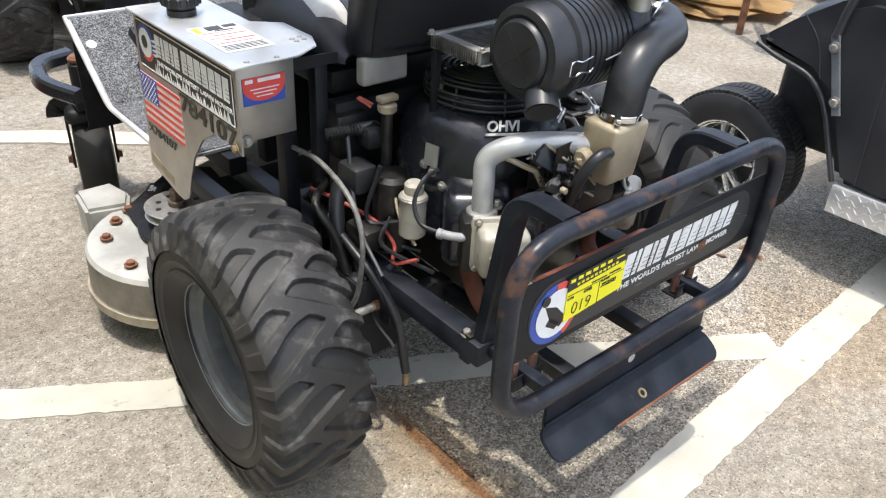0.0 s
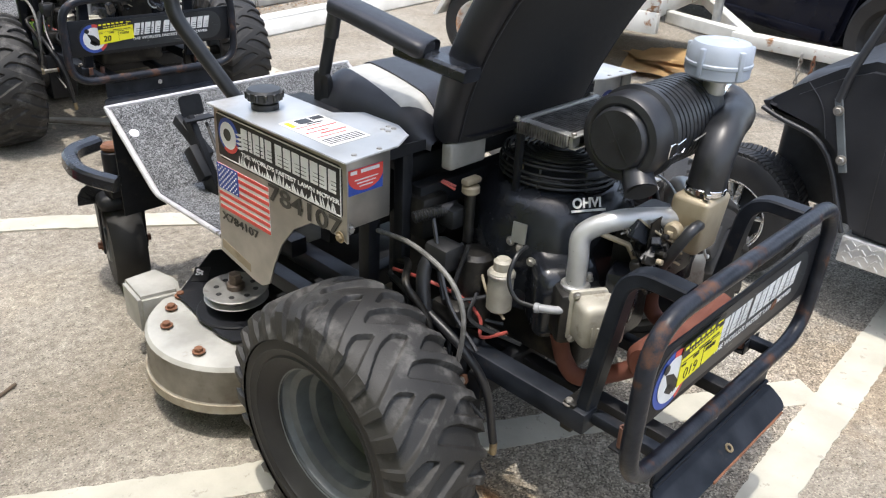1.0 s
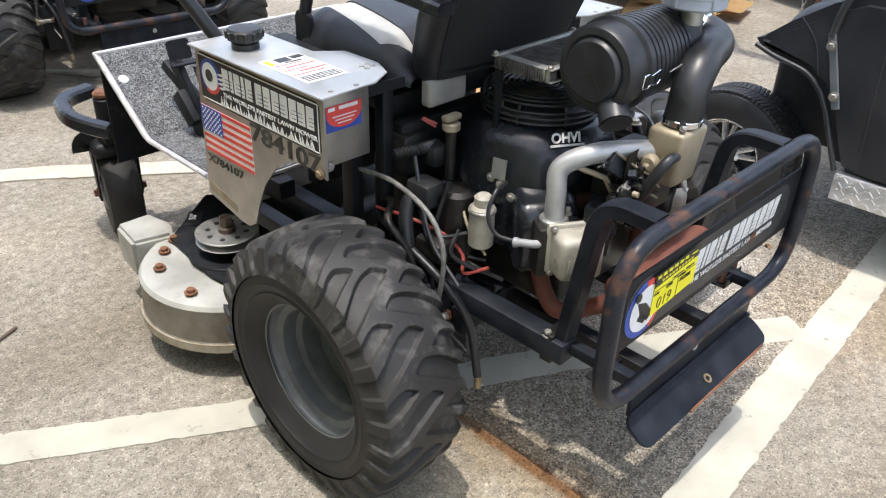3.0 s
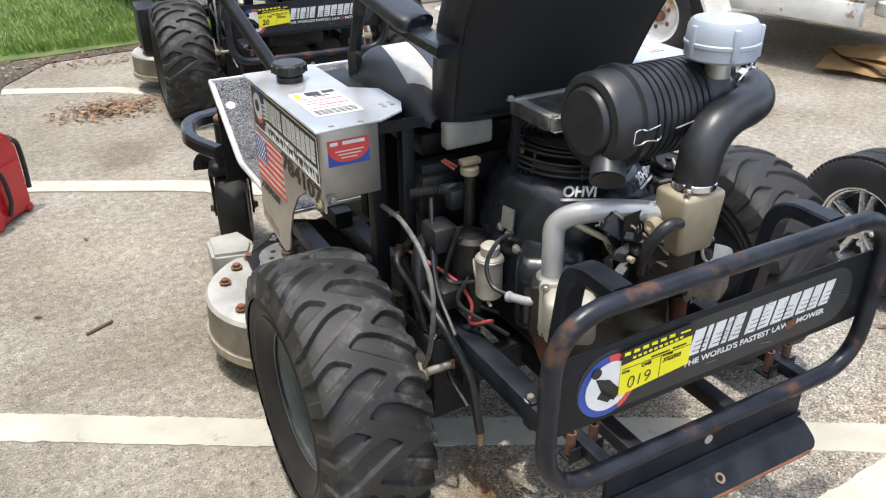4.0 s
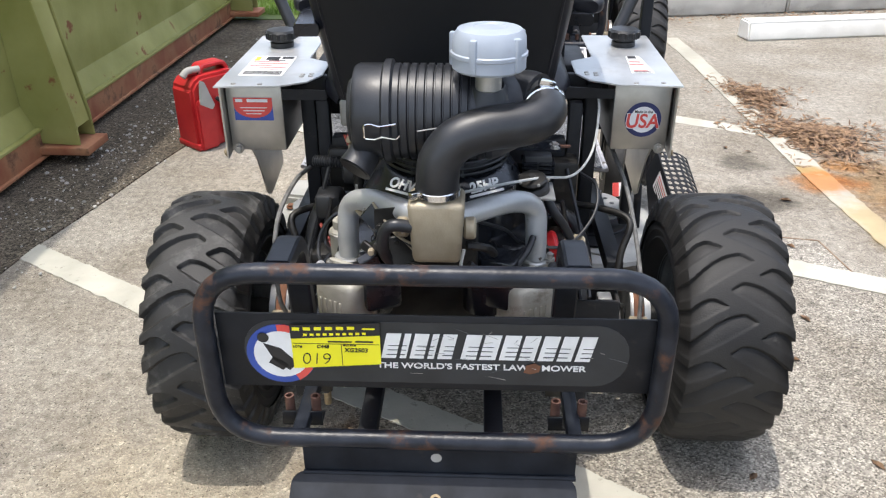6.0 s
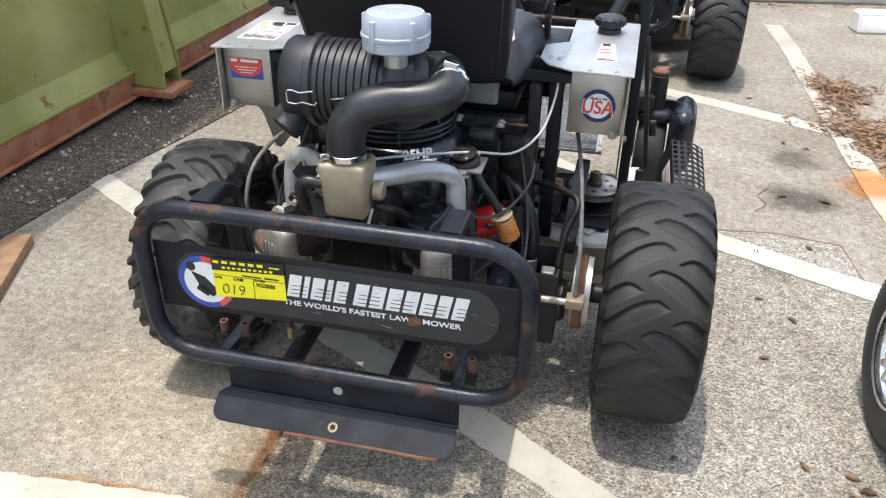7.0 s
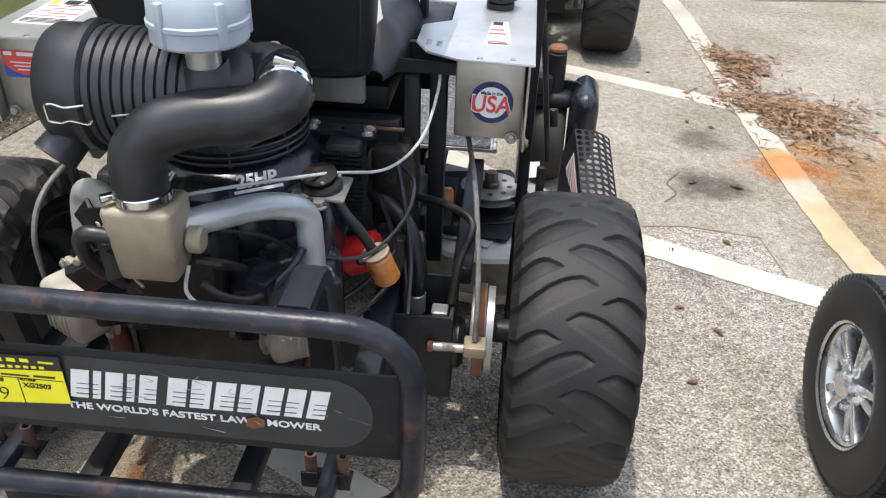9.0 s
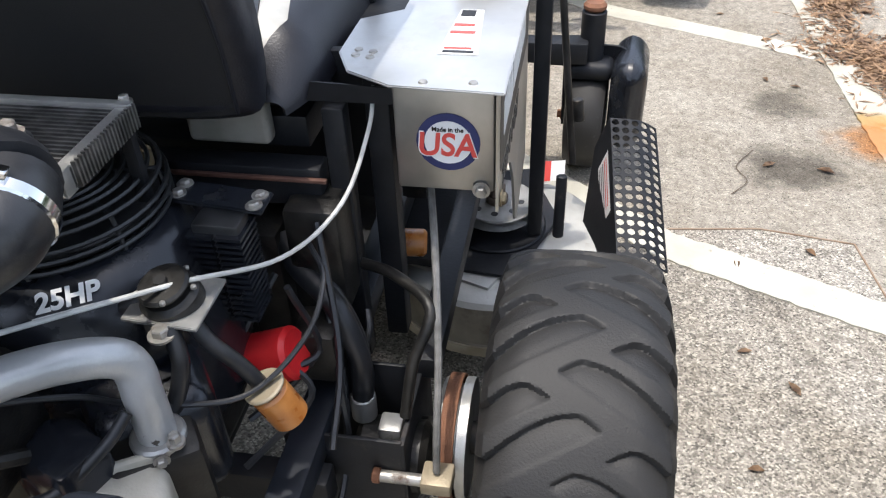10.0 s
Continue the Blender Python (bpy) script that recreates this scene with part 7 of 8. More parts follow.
for yy in (-2.0, 0.2, 2.4):
    part("skid", xform(box((-0.9, yy, 0.0), (-0.3, yy + 0.15, 0.14), 0.01), R_), M_DUMPRAIL, dump)

# ---- red fuel can ----
canp = thing("jerry_can", "red plastic fuel can with black straps and grey spout", "fuel can", at=pose(-1.205, 2.045, 0.004, 0, 0, 52))
bodyc = slab([(-0.150, 0.0), (0.150, 0.0), (0.150, 0.262), (0.128, 0.315), (0.088, 0.342), (-0.080, 0.342), (-0.118, 0.325), (-0.150, 0.290)], 0.165, (0, -0.0825, 0), *REAR, 0.014)
part("body", bodyc, M_REDCAN, canp)
part("front_panel", slab(rrect(-0.015, 0.03, 0.132, 0.225, 0.02), 0.010, (0, -0.0905, 0), *REAR, 0.004), M_REDCAN, canp, "raised red panel")
part("front_panel", slab([(-0.140, 0.0), (-0.045, 0.0), (-0.045, 0.20), (-0.075, 0.245), (-0.125, 0.245), (-0.140, 0.225)], 0.020, (0, -0.100, 0), *REAR, 0.007), M_REDCAN, canp, "raised spout holder")
part("handle", sweep(fillet([(-0.055, 0, 0.335), (-0.045, 0, 0.372), (0.075, 0, 0.372), (0.092, 0, 0.335)], 0.03, 5), 0.017, shape=sqsec(0.075, 0.022, 0.006), up=(0, 0, 1)), M_REDCAN, canp, "moulded carry handle")
part("spout_clip", slab([(-0.125, 0.225), (-0.060, 0.185), (-0.045, 0.205), (-0.085, 0.320), (-0.110, 0.335)], 0.010, (0, -0.104, 0), *REAR, 0.003), M_CONC, canp, "grey plastic nozzle")
part("spout", sweep(fillet([(-0.150, -0.03, 0.345), (-0.125, -0.03, 0.368), (-0.06, -0.03, 0.365)], 0.02, 4), 0.016, 14), M_CONC, canp, "grey spout")
part("cap", cyl((-0.085, 0.0, 0.340), Z, 0.030, 0.024, 24, 0.004), M_REDCAN, canp)
part("strap", sweep(smooth_path([(-0.030, -0.094, 0.235), (-0.008, -0.108, 0.20), (0.004, -0.108, 0.10), (-0.006, -0.096, 0.035)], 6), 0.009, 8), M_BLACK, canp, "black rubber strap")
part("strap", sweep(smooth_path([(0.125, -0.080, 0.305), (0.160, -0.075, 0.265), (0.166, -0.075, 0.16), (0.158, -0.078, 0.085)], 6), 0.010, 8), M_BLACK, canp, "black rubber strap")
for u in (-0.135, 0.125):
    part("foot", box((u - 0.018, -0.088, 0.0), (u + 0.018, 0.082, 0.030), 0.006), M_REDCAN, canp)

# ---- steel bar by the second mower ----
sb = box((-0.21, -0.022, 0.0), (0.21, 0.022, 0.006), 0.001)
solid("steel_bar", xform(sb, pose(0.16, 3.04, 0.0045, 0, 0, -49)), M_BAND, "flat weathered steel bar lying on asphalt", "steel bar")

# ---- board on the ground ----
xb = box((-0.045, -0.20, 0.0), (0.045, 0.20, 0.038), 0.004)
solid("wood_board", xform(xb, pose(-1.43, 0.16, 0.0, 0, 0, 22)), M_WOOD, "short weathered board lying on asphalt", "board")

# ---- black utility cart ----
cart = thing("utility_cart", "black utility cart with chrome wheels and tread-plate running board", "cart")


def cart_wheel(x, y, s, chrome=True):
    w = new("wheel")
    w.parent = cart
    w.location = (x, y, 0.232)
    tagged(w, "black road tyre on a five-spoke chrome wheel")
    t = lathe([(0.125, -0.070), (0.165, -0.079), (0.200, -0.078), (0.220, -0.070), (0.228, -0.05), (0.230, 0), (0.228, 0.05), (0.220, 0.070), (0.200, 0.078), (0.165, 0.079), (0.125, 0.070)], (0, 0, 0), X, 56)
    blk = bmesh.new()
    for k in range(84):
        a = 2 * math.pi * k / 84
        for sx in (-1, 1):
            q = box((min(sx * 0.006, sx * 0.068), -0.0072, 0.212), (max(sx * 0.006, sx * 0.070), 0.0072, 0.2325), 0.0015)
            xform(q, Matrix.Rotation(a + 0.03 * sx, 4, "X") @ Matrix.Rotation(sx * 0.22, 4, "Z"))
            merge(blk, q)
    part("tyre", t, M_SIDEWALL, w)
    tagged(part("tread_block_band", blk, M_SIDEWALL, w), kind="stuff")
    part("rim", lathe([(0.128, 0.072), (0.134, 0.076), (0.134, 0.068), (0.120, 0.060), (0.112, 0.04), (0.108, 0.0), (0.11, -0.06)], (0, 0, 0), (s, 0, 0), 44), M_MACHINED, w, "polished wheel rim")
    part("dark_well", cyl((s * 0.005, 0, 0), (s, 0, 0), 0.108, 0.01, 32), M_BLACK, w)
    part("hub", cyl((s * 0.01, 0, 0), (s, 0, 0), 0.030, 0.072, 24, 0.006), M_MACHINED, w)
    for k in range(5):
        a = 2 * math.pi * k / 5
        for da in (-0.17, 0.17):
            sp = box((-0.012, -0.009, 0.02), (0.012, 0.009, 0.118), 0.004)
            for v in sp.verts:
                v.co.x += 0.016 * math.sin((v.co.z - 0.02) / 0.098 * math.pi)
            part("spoke", xform(xform(sp, Matrix.Rotation(a + da, 4, "X")), Matrix.Translation((s * 0.050, 0, 0))), M_MACHINED, w, "polished spoke")
        part("wheel_nut", hexbolt((s * 0.060, 0.048 * math.cos(a + 0.6), 0.048 * math.sin(a + 0.6)), (s, 0, 0), 0.007, 0.012), M_MACHINED, w)
    return w


CX = 1.30
cart_wheel(CX - 0.015, 0.07, -1)
cart_wheel(CX + 1.0, 0.07, 1)
cart_wheel(CX, -1.62, -1)
cart_wheel(CX + 1.0, -1.62, 1)
SX = 1.178
prof = [(-2.05, 0.34), (-2.05, 0.70), (-1.30, 0.74), (-1.05, 0.42), (-0.60, 0.42), (-0.46, 0.70), (-0.40, 0.855), (-0.27, 0.855), (-0.18, 0.815), (-0.06, 0.735), (0.0, 0.685), (0.028, 0.654), (0.018, 0.642),
        (-0.048, 0.625), (-0.150, 0.600), (-0.205, 0.560), (-0.240, 0.505), (-0.275, 0.420), (-0.318, 0.316), (-0.42, 0.30), (-1.30, 0.30), (-1.40, 0.50), (-1.62, 0.58), (-1.85, 0.50), (-1.90, 0.34)]
part("body", slab(prof, 1.10, (SX + 1.10, 0, 0), *RIGHT, 0.028), M_CART, cart, "black moulded cart body with wheel arches")
hood = box((SX + 0.05, -0.45, 0.70), (SX + 1.05, 0.0, 0.89), 0.085, 5)
for v in hood.verts:
    v.co.z -= 0.62 * max(0.0, v.co.y + 0.26)
part("hood", hood, M_CART, cart, "rounded front hood")
part("inner_arch", box((SX + 0.20, -0.34, 0.30), (SX + 0.90, 0.02, 0.60), 0.03, 3), M_BLACK, cart)
part("fender_lip", sweep(smooth_path([(SX + 0.004, -0.318, 0.318), (SX, -0.277, 0.420), (SX - 0.002, -0.242, 0.505), (SX - 0.002, -0.207, 0.560), (SX, -0.150, 0.602), (SX, -0.048, 0.627), (SX + 0.004, 0.024, 0.650)], 6), 0.008, 10), M_CART, cart)
part("panel_seam", sweep(smooth_path([(SX - 0.001, -0.10, 0.765), (SX - 0.002, -0.16, 0.70), (SX - 0.002, -0.195, 0.60)], 6), 0.0018, 6), M_CART, cart)
part("panel_seam", sweep(smooth_path([(SX - 0.001, -0.36, 0.845), (SX - 0.002, -0.37, 0.60), (SX - 0.002, -0.385, 0.33)], 6), 0.0018, 6), M_CART, cart)
part("strut_plate", sweep([(SX - 0.010, -0.275, 0.515), (SX - 0.010, -0.205, 0.735)], 0.013, shape=sqsec(0.024, 0.010, 0.002), up=(1, 0, 0)), M_RIM, cart, "grey windshield strut foot")
part("strut", sweep(smooth_path([(SX - 0.006, -0.205, 0.725), (SX, -0.225, 0.84), (SX + 0.03, -0.30, 1.10), (SX + 0.09, -0.50, 1.85)], 5), 0.013, 12), M_CART, cart, "dark windshield strut")
part("strut", sweep([(SX + 1.09, -0.205, 0.78), (SX + 1.08, -0.28, 1.25), (SX + 1.03, -0.50, 1.85)], 0.013, shape=sqsec(0.022, 0.014, 0.003)), M_CART, cart)
part("bolt", hexbolt((SX - 0.015, -0.262, 0.553), -X, 0.011, 0.012), M_BOLT, cart)
part("bolt", hexbolt((SX - 0.015, -0.215, 0.700), -X, 0.011, 0.012), M_BOLT, cart)
part("roof", box((SX + 0.05, -1.80, 1.84), (SX + 1.07, -0.42, 1.90), 0.02), M_CART, cart)
for s in (0.12, 0.98):
    part("rear_post", sweep([(SX + s, -1.50, 0.6), (SX + s, -1.55, 1.85)], 0.015, 10), M_CART, cart)
part("seat", box((SX + 0.12, -1.40, 0.70), (SX + 0.98, -0.95, 0.82), 0.04, 3), M_VINYL, cart)
part("seat_back", box((SX + 0.12, -1.53, 0.80), (SX + 0.98, -1.43, 1.20), 0.04, 3), M_VINYL, cart)
board = part("running_board", box((SX - 0.008, -1.36, 0.226), (SX + 0.26, -0.328, 0.314), 0.004), M_DIAMOND, cart, "aluminium tread-plate running board")
ridge = bmesh.new()
for i in range(42):
    for j in range(4):
        q = xform(box((-0.001, -0.011, -0.0025), (0.0015, 0.011, 0.0025)), Matrix.Translation((SX - 0.0095, -1.345 + 0.0242 * i + (0.012 if j % 2 else 0), 0.2375 + 0.0215 * j)) @ Matrix.Rotation(radians(45 if (i + j) % 2 else -45), 4, "X"))
        merge(ridge, q)
tagged(part("tread_ridge_band", ridge, M_DIAMOND, board), kind="stuff")

M_RACKTOP = mat("rust_streaked_white_sheet", (0.60, 0.58, 0.52), (0.74, 0.73, 0.68), 0.6, scale=4, bump=0.2, bscale=60, patch=(0.42, 0.20, 0.08), pscale=4.5, pcut=(0.5, 0.62))

# ---- trailer with a box, beyond on the far side ----
trailer = thing("utility_trailer", "worn white utility trailer with a cream box and rusty wheel", "trailer")
tw = new("wheel")
tw.parent = trailer
tw.location = (2.80, 2.68, 0.262)
tw.rotation_euler = (0, 0, radians(12))
part("tyre", lathe([(0.165, -0.07), (0.20, -0.085), (0.235, -0.082), (0.256, -0.065), (0.262, 0), (0.256, 0.065), (0.235, 0.082), (0.20, 0.085), (0.165, 0.07)], (0, 0, 0), X, 48), M_SIDEWALL, tw)
part("rim", lathe([(0.0, -0.02), (0.05, -0.02), (0.06, -0.035), (0.10, -0.035), (0.12, -0.02), (0.14, -0.03), (0.155, -0.068), (0.168, -0.072), (0.17, -0.06)], (0, 0, 0), X, 40), M_RACKTOP, tw, "white steel rim with rust")
part("hub", cyl((-0.02, 0, 0), -X, 0.035, 0.045, 20, 0.006), M_RUST, tw)
for k in range(5):
    a = k * 1.2566
    part("lug_nut", hexbolt((-0.032, 0.075 * math.cos(a), 0.075 * math.sin(a)), -X, 0.011, 0.012), M_RUST, tw)
tw2 = tw.copy()
scene.collection.objects.link(tw2)
tw2.location = (4.55, 3.08, 0.262)
tw2.rotation_euler = (0, 0, radians(192))
for o in tw.children:
    q = o.copy()
    scene.collection.objects.link(q)
    q.parent = tw2
T_ = Matrix.Translation((3.75, 2.75, 0)) @ Matrix.Rotation(radians(12), 4, "Z")
part("fender", xform(slab([(-0.27, 0.33), (-0.13, 0.585), (0.27, 0.585), (0.46, 0.30), (0.43, 0.30), (0.25, 0.562), (-0.115, 0.562), (-0.25, 0.33)], 0.26, (-0.80, 0, 0), (0, 1, 0), (0, 0, 1)), T_), M_TRAILER, trailer, "angular white fender")
part("fender", xform(slab([(-0.27, 0.33), (-0.13, 0.585), (0.27, 0.585), (0.46, 0.30), (0.43, 0.30), (0.25, 0.562), (-0.115, 0.562), (-0.25, 0.33)], 0.26, (1.02, 0, 0), (0, 1, 0), (0, 0, 1)), T_), M_TRAILER, trailer)
for sx in (-0.62, 0.62):
    part("frame_rail", xform(box((sx * 1.06 - 0.03, -1.0, 0.32), (sx * 1.06 + 0.03, 0.50, 0.455), 0.006), T_), M_TRAILER, trailer)
for yy in (-0.98, -0.3, 0.43):
    part("cross_rail", xform(box((-0.65, yy, 0.41), (0.65, yy + 0.06, 0.49), 0.006), T_), M_TRAILER, trailer)
part("rack_top", xform(box((-0.64, -0.96, 0.955), (0.06, 0.34, 0.968), 0.003), T_), M_RACKTOP, trailer, "rust-streaked rack panel")
part("deck", xform(box((-0.66, -1.0, 0.458), (0.66, 0.50, 0.53), 0.004), T_), M_TRAILER, trailer)
crate = part("storage_box", xform(box((-0.66, -0.80, 0.53), (0.05, 0.42, 0.775), 0.012, 2), T_), M_CREAM, trailer, "cream box on the trailer")
part("box_lid", xform(box((-0.68, -0.82, 0.775), (0.07, 0.44, 0.80), 0.010, 2), T_), M_CREAM, crate)
part("rack_beam", xform(box((-0.72, -1.0, 0.87), (0.14, -0.94, 0.975), 0.006), T_), M_TRAILER, trailer, "white top beam with rust")
part("rack_beam", xform(box((-0.72, 0.33, 0.87), (0.14, 0.39, 0.975), 0.006), T_), M_TRAILER, trailer)
for sx in (-0.68, 0.10):
    for yy in (-0.97, 0.36):
        part("rack_post", xform(box((sx - 0.025, yy - 0.025, 0.50), (sx + 0.025, yy + 0.025, 0.90), 0.005), T_), M_TRAILER, trailer)
    part("rack_side", xform(box((sx - 0.035, -0.96, 0.868), (sx + 0.035, 0.34, 0.972), 0.005), T_), M_TRAILER, trailer)
for sx in (-0.62, 0.62):
    part("tongue", sweep([T_ @ Vector((sx * 0.7, -1.0, 0.40)), (3.20, 0.98, 0.43)], 0.03, shape=sqsec(0.06, 0.08, 0.008)), M_TRAILER, trailer, "white drawbar rail")
part("tongue_tip", box((3.135, 0.05, 0.395), (3.235, 1.06, 0.465), 0.01), M_TRAILER, trailer)
part("jack", cyl((3.42, 1.30, 0.24), Z, 0.028, 0.40, 20, 0.005), M_ALU, trailer, "drawbar jack")
part("jack_head", box((3.375, 1.255, 0.62), (3.465, 1.345, 0.69), 0.01), M_ALU, trailer)
part("jack_foot", cyl((3.42, 1.30, 0.0), Z, 0.022, 0.26, 16, 0.004), M_RUST, trailer)
for j in range(2):
    link = bmesh.new()
    for k in range(8):
        el = [(0.009 * math.cos(a), 0, 0.019 * math.sin(a)) for a in [q * math.pi / 6 for q in range(12)]]
        merge(link, xform(sweep(el, 0.0042, 6, True), Matrix.Translation((3.125, 0.56 + 0.07 * j, 0.405 - 0.028 * k)) @ Matrix.Rotation(k * math.pi / 2, 4, "Z")))
    tagged(part("safety_chain", link, M_BOLT if j else M_RUST, trailer, "hanging steel safety chain"))

# ---- dark van in the distance ----
van = thing("van", "dark blue-black van parked behind the trailer", "van")
V_ = pose(4.86, 1.90, 0, 0, 0, -25)
vp = [(-2.6, 0.35), (-2.7, 0.8), (-2.3, 1.05), (-1.5, 1.15), (-0.8, 1.85), (2.3, 1.9), (2.5, 1.2), (2.5, 0.4), (1.9, 0.35), (1.8, 0.62), (1.5, 0.72), (1.2, 0.62), (1.1, 0.22), (-1.1, 0.22), (-1.2, 0.62), (-1.5, 0.72), (-1.8, 0.62), (-1.9, 0.35)]
part("body", xform(slab(vp, 1.8, (0, 0, 0), (0, 1, 0), (0, 0, 1), 0.04), V_ @ Matrix.Translation((1.8, 0, 0))), M_VAN, van)
for y0, y1 in ((-0.7, 0.3), (0.4, 1.3), (1.4, 2.2)):
    part("window", xform(box((-0.012, y0, 1.22), (0.0, y1, 1.72), 0.004), V_), M_GLASSD, van, "tinted side window")
part("sill_trim", xform(box((-0.02, -1.0, 0.24), (0.0, 1.0, 0.32), 0.006), V_), M_VAN, van)
for yy in (-1.5, 1.5):
    part("wheel", xform(lathe([(0.0, -0.02), (0.20, -0.03), (0.22, -0.07), (0.30, -0.09), (0.335, -0.06), (0.335, 0.1), (0.0, 0.1)], (0.08, yy, 0.335), X, 40), V_), M_SIDEWALL, van)
part("door_handle", xform(box((-0.03, 0.42, 1.0), (-0.005, 0.56, 1.03), 0.006), V_), M_VAN, van)

# ---- cardboard ----
rnd = random.Random(9)
for k in range(3):
    q = bmesh.new()
    vs = []
    for i in range(7):
        vs.append([q.verts.new((-0.35 + 0.117 * i, -0.22 + 0.11 * j, 0.012 + 0.03 * noise.noise(Vector((i * 0.6, j * 0.6, k * 3.1))) + 0.018 * k)) for j in range(5)])
    for a, c in zip(vs, vs[1:]):
        for j in range(4):
            q.faces.new((a[j], c[j], c[j + 1], a[j + 1]))
    bmesh.ops.solidify(q, geom=q.faces[:], thickness=0.006)
    solid("cardboard_sheet", xform(q, pose(3.72 + 0.1 * k, 1.82 - 0.08 * k, 0.02, 0, 0, 25 + 40 * k)), M_CARD, "flattened tan cardboard on the ground", "cardboard", "flattened cardboard")


# ---- hedge, grass, gravel, dead leaves ----
def scatter(name, n, place, size, material, label, category, seed, bend=0.25, long=1.7):
    """Many small curved leaves in one mesh."""
    rg = np.random.RandomState(seed)
    V, F = [], []
    for i in range(n):
        p, nz = place(rg)
        s = size * rg.uniform(0.6, 1.25)
        m = Matrix.Translation(p) @ Euler((rg.uniform(-1, 1) * nz, rg.uniform(-1, 1) * nz, rg.uniform(0, 6.283))).to_matrix().to_4x4()
        k = len(V)
        for x, y, z in ((-0.5 * long, 0, 0), (-0.1, -0.42, bend), (-0.1, 0.42, bend), (0.28, -0.32, bend * 0.8), (0.28, 0.32, bend * 0.8), (0.5 * long, 0, -bend * 0.4), (-0.1, 0, 0), (0.28, 0, 0)):
            V.append(m @ Vector((x * s, y * s, z * s)))
        F += [(k, k + 1, k + 6), (k, k + 6, k + 2), (k + 1, k + 3, k + 7, k + 6), (k + 6, k + 7, k + 4, k + 2), (k + 3, k + 5, k + 7), (k + 7, k + 5, k + 4)]
    me = bpy.data.meshes.new(name)
    me.from_pydata(V, [], F)
    me.materials.append(material)
    me.shade_smooth()
    return tagged(new(name, me), label, category, kind="stuff")


def hedge_at(rg):
    x = rg.uniform(0.2, 9.5)
    y = 5.72 + 0.14 * math.sin(x * 2.3) + 0.12 * math.sin(x * 5.1 + 1)
    z = rg.uniform(0.02, 1.7)
    d = abs(rg.normal(0, 0.16))
    return KERB @ Vector((x, y - 0.10 * math.sin(z * 4 + x * 3) + d, 0.15 + z)), 1.0


scatter("hedge", 13000, hedge_at, 0.062, M_HEDGE, "dense dark green hedge behind the kerb", "hedge", 3)
hb = bmesh.new()
box((0.2, 6.15, 0.12), (9.5, 7.2, 1.6), 0.12, 2, hb)
solid("hedge_core", xform(hb, KERB), M_HEDGE, "dark inner mass of the hedge", "hedge", kind="stuff")
for k in range(10):
    x = 0.6 + 0.9 * k
    tw_ = sweep(smooth_path([(x, 6.3, 0.1), (x + 0.08, 6.25, 0.6), (x - 0.05, 6.3, 1.3)], 5), 0.018, 7)
    solid("hedge_stem", xform(tw_, KERB), M_TWIG, "thin brown hedge stem", "stem", "hedge stems")


def blades(name, n, area, h, seed):
    rg = np.random.RandomState(seed)
    V, F = [], []
    for i in range(n):
        x, y = area(rg)
        a, b = rg.uniform(0, 6.28), rg.uniform(0.3, 1.0) * h
        dx, dy, w = math.cos(a), math.sin(a), 0.0035
        l = rg.uniform(0.1, 0.6) * b
        k = len(V)
        V += [(x - dy * w, y + dx * w, 0.0), (x + dy * w, y - dx * w, 0.0), (x + dx * l * 0.4, y + dy * l * 0.4, b * 0.7), (x + dx * l, y + dy * l, b)]
        F += [(k, k + 1, k + 2), (k + 1, k + 3, k + 2)]
    me = bpy.data.meshes.new(name)
    me.from_pydata(V, [], F)
    me.materials.append(M_GRASS)
    return tagged(new(name, me), "short sunlit green grass", "grass", kind="stuff")


turf = slab([(-7, 4.72), (-0.9, 4.72), (0.0, 4.80), (0.92, 4.98), (0.86, 5.3), (-0.4, 12), (-7, 12)], 0.05, (0, 0, 0.012), (1, 0, 0), (0, 1, 0))
solid("lawn", turf, M_TURF, "patch of lawn beyond the gravel", "lawn", kind="structure")
blades("grass", 34000, lambda rg: (0.85 - 5.2 * rg.uniform() ** 1.2, 4.86 + 3.2 * rg.uniform() ** 1.5), 0.075, 7)
rg = np.random.RandomState(11)
V, F = [], []
ico = bmesh.new()
bmesh.ops.create_icosphere(ico, subdivisions=1, radius=1)
iv, jf = [v.co.copy() for v in ico.verts], [[v.index for v in f.verts] for f in ico.faces]
ico.free()
for i in range(1100):
    y = rg.uniform(0.6, 4.6)
    x = -1.72 + 0.45 * max(0, (y - 1.2) / 2.6) + rg.normal(0, 0.14)
    s = 0.003 + 0.009 * rg.uniform() ** 5
    k = len(V)
    V += [(x + v.x * s * rg.uniform(0.7, 1.2), y + v.y * s * rg.uniform(0.7, 1.2), 0.008 + v.z * s * 0.7) for v in iv]
    F += [[k + q for q in f] for f in jf]
me = bpy.data.meshes.new("gravel_stones")
me.from_pydata(V, [], F)
me.materials.append(M_STONE)
tagged(new("gravel_stones", me), "loose pale gravel stones on the dirt", "gravel", kind="stuff")


def pile(rg):
    a, r = rg.uniform(0, 6.28), min(1.7, abs(rg.normal(0, 0.62)))
    ragged = 1 + 0.35 * math.sin(3 * a + 1) + 0.2 * math.sin(7 * a)
    if rg.uniform() < 0.68:
        x, y = 1.70 + 0.22 * r * ragged * math.cos(a), 2.16 + 0.27 * r * ragged * math.sin(a)
        x += 0.35 * (2.16 - y) * (y < 2.16)
    else:
        x, y = 1.63 + 0.14 * r * ragged * math.cos(a), 2.80 + 0.26 * r * ragged * math.sin(a)
    return Vector((x, y, 0.006 + 0.026 * rg.uniform() * max(0.0, 1.0 - r))), 0.42


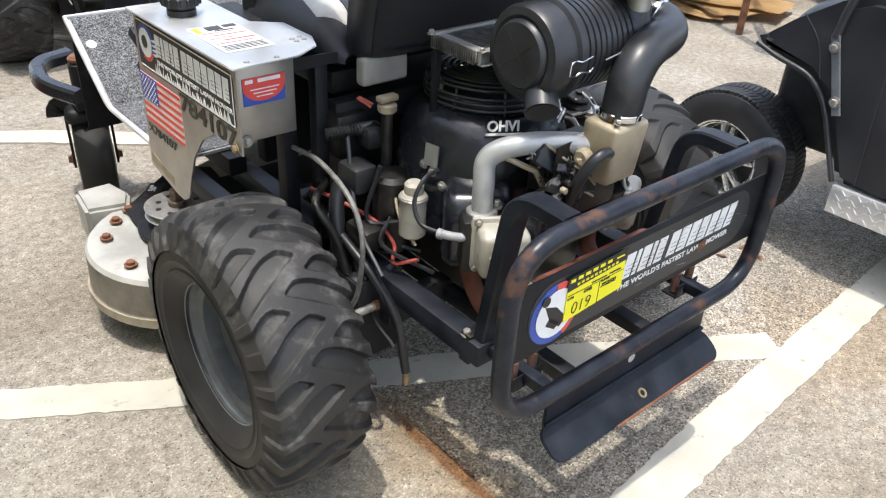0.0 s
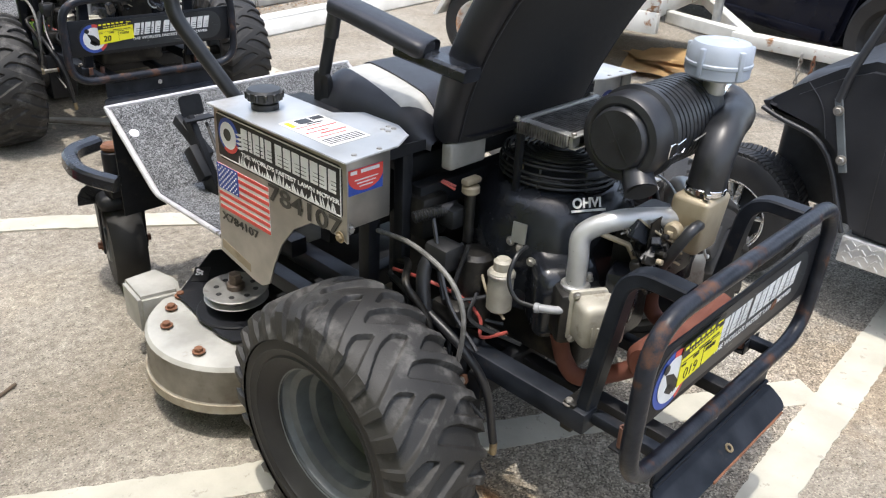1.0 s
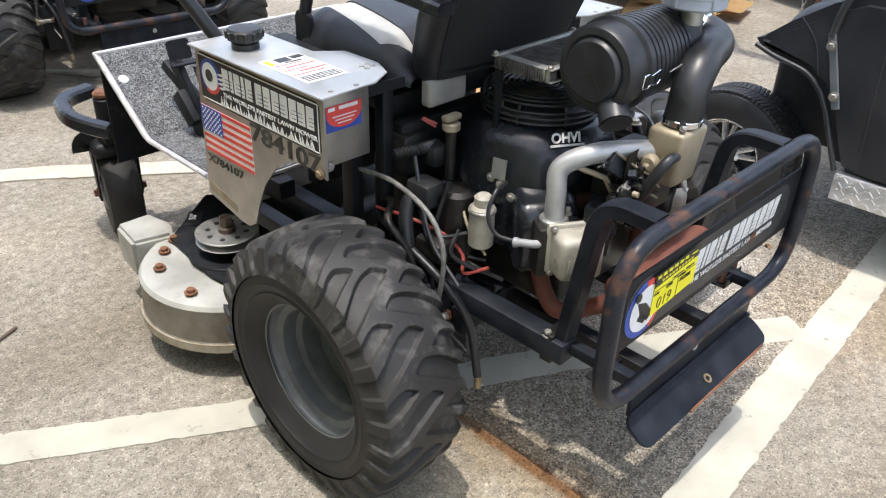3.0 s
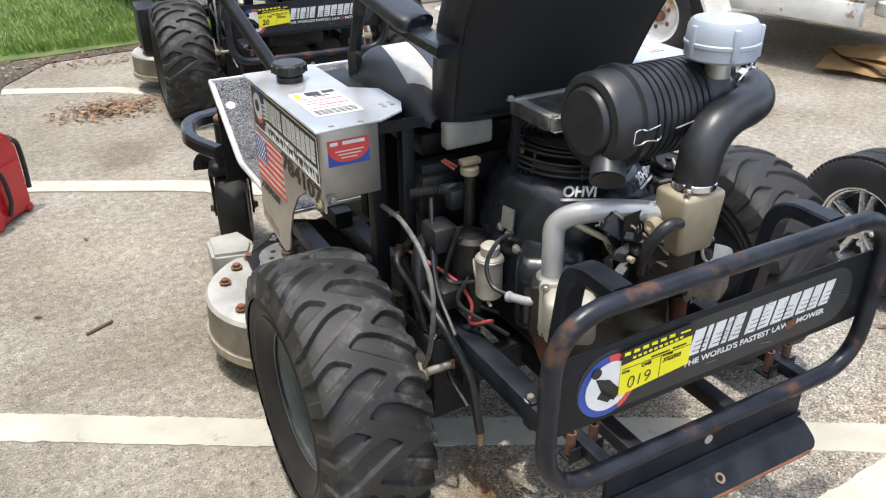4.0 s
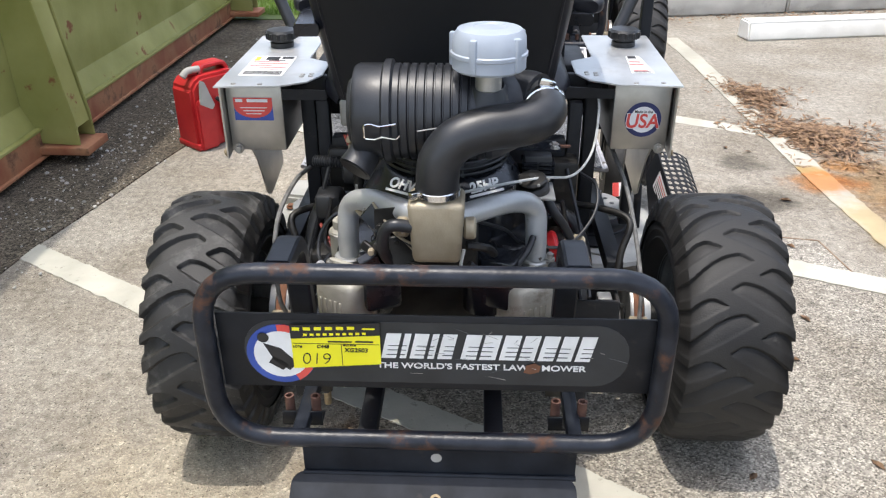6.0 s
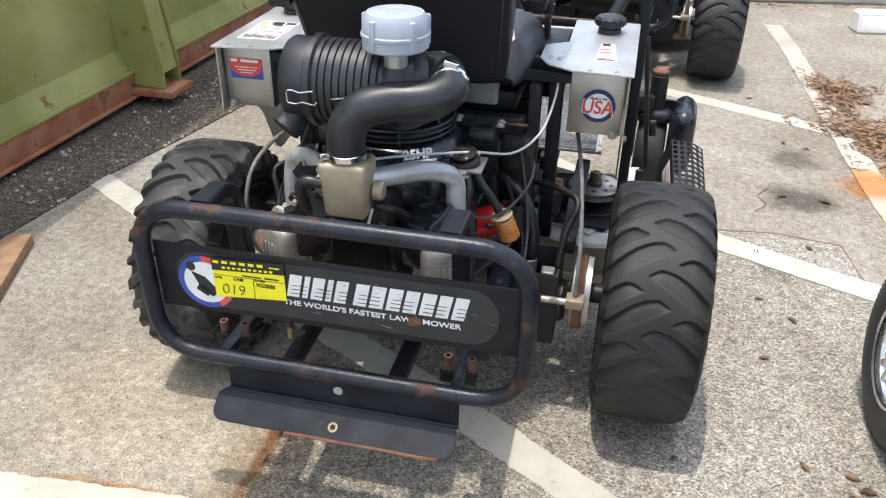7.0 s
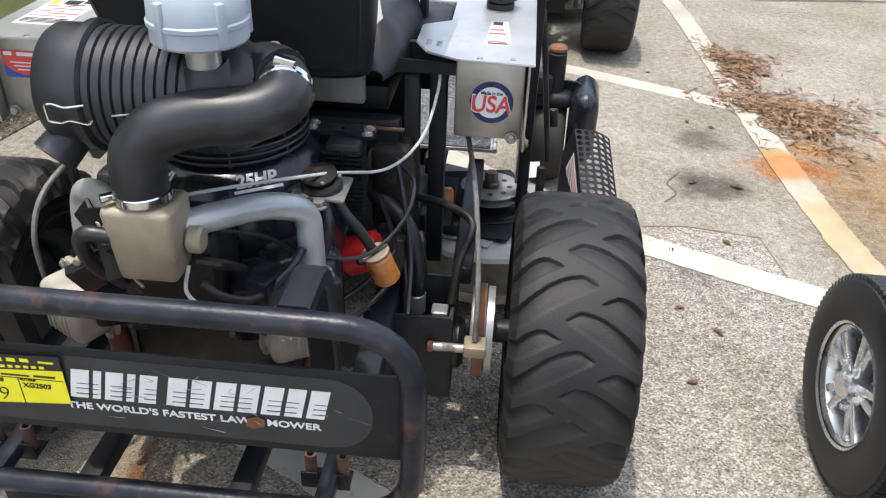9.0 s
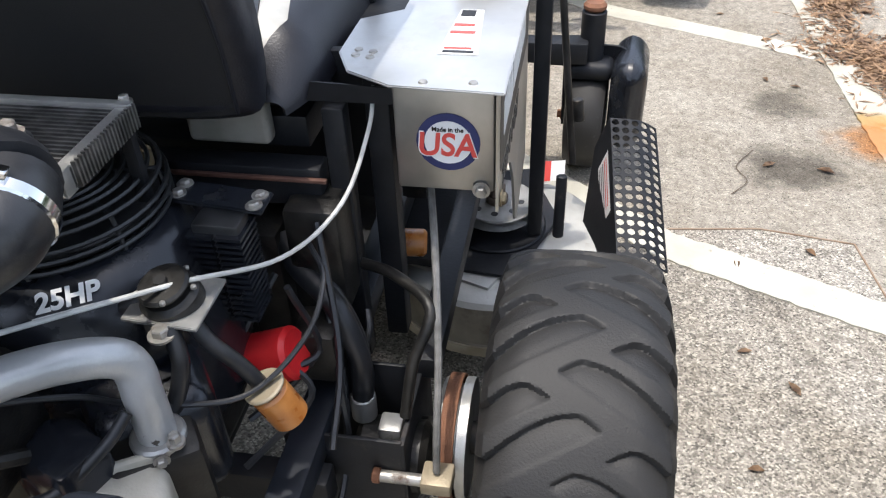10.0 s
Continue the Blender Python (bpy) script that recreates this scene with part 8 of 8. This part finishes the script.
scatter("leaf_litter", 7000, pile, 0.0100, M_LEAFBR, "heaps of dry brown leaves on asphalt", "leaves", 21, 0.18, 6.2)


def litter2(rg):
    k = rg.randint(5)
    if k in (0, 3):
        return Vector((-0.57 + 0.15 * rg.normal(), 3.30 + 0.10 * rg.normal(), 0.006 + 0.010 * rg.uniform())), 0.4
    if k == 1:
        return Vector((rg.uniform(-1.2, -0.3), rg.uniform(4.3, 4.8), 0.008)), 0.4
    return KERB @ Vector((rg.uniform(0.5, 6), 4.98 + 0.06 * rg.normal(), 0.008)), 0.4


scatter("leaf_litter_far", 1500, litter2, 0.017, M_LEAFBR, "dry leaves gathered along the edges", "leaves", 22, 0.2, 2.0)


def one_leaf(x, y, s, turn, curl):
    q = bmesh.new()
    vs = [q.verts.new(p) for p in ((-0.9, 0, 0), (-0.2, -0.42, curl), (-0.2, 0.42, curl), (0.35, -0.36, curl * 0.8), (0.35, 0.36, curl), (1.0, 0.05, curl * 0.3), (-0.2, 0, 0), (0.35, 0, 0))]
    for f in ((0, 1, 6), (0, 6, 2), (1, 3, 7, 6), (6, 7, 4, 2), (3, 5, 7), (7, 5, 4)):
        q.faces.new([vs[i] for i in f])
    bmesh.ops.solidify(q, geom=q.faces[:], thickness=0.03)
    xform(q, pose(x, y, 0.004, 0, 0, turn) @ Matrix.Scale(s, 4))
    return solid("dry_leaf", q, M_LEAFBR, "single dry brown leaf on asphalt", "leaf", "fallen leaves", angle=70)


rnd = random.Random(77)
for x, y, s in ((1.03, -0.12, 0.022), (0.72, -0.17, 0.018), (1.13, -0.20, 0.025), (1.165, -0.17, 0.024), (1.15, -0.13, 0.022), (0.98, 0.30, 0.018), (1.10, 0.52, 0.022), (1.0, 0.62, 0.018), (1.18, 1.42, 0.025), (1.33, 1.40, 0.028), (1.22, 1.0, 0.02), (1.02, 0.93, 0.018), (1.35, 1.95, 0.02), (1.30, 2.35, 0.025), (1.25, 2.0, 0.02), (1.9, 1.2, 0.02), (2.1, 1.6, 0.022), (1.15, 2.6, 0.02), (-0.9, 1.7, 0.018), (-1.1, 1.2, 0.016), (2.2, 2.3, 0.03), (2.4, 2.0, 0.025)):
    one_leaf(x + rnd.uniform(-0.01, 0.01), y, s, rnd.uniform(0, 360), rnd.uniform(0.15, 0.4))
solid("twig", sweep(smooth_path([(1.05, 1.25, 0.004), (1.10, 1.32, 0.006), (1.08, 1.40, 0.004), (1.14, 1.50, 0.005)], 5), 0.0014, 6), M_TWIG, "thin dry twig on asphalt", "twig")
solid("twig", sweep([(-0.98, 1.02, 0.005), (-0.90, 1.06, 0.006)], 0.005, 6), M_TWIG, "thin dry twig on asphalt", "twig")
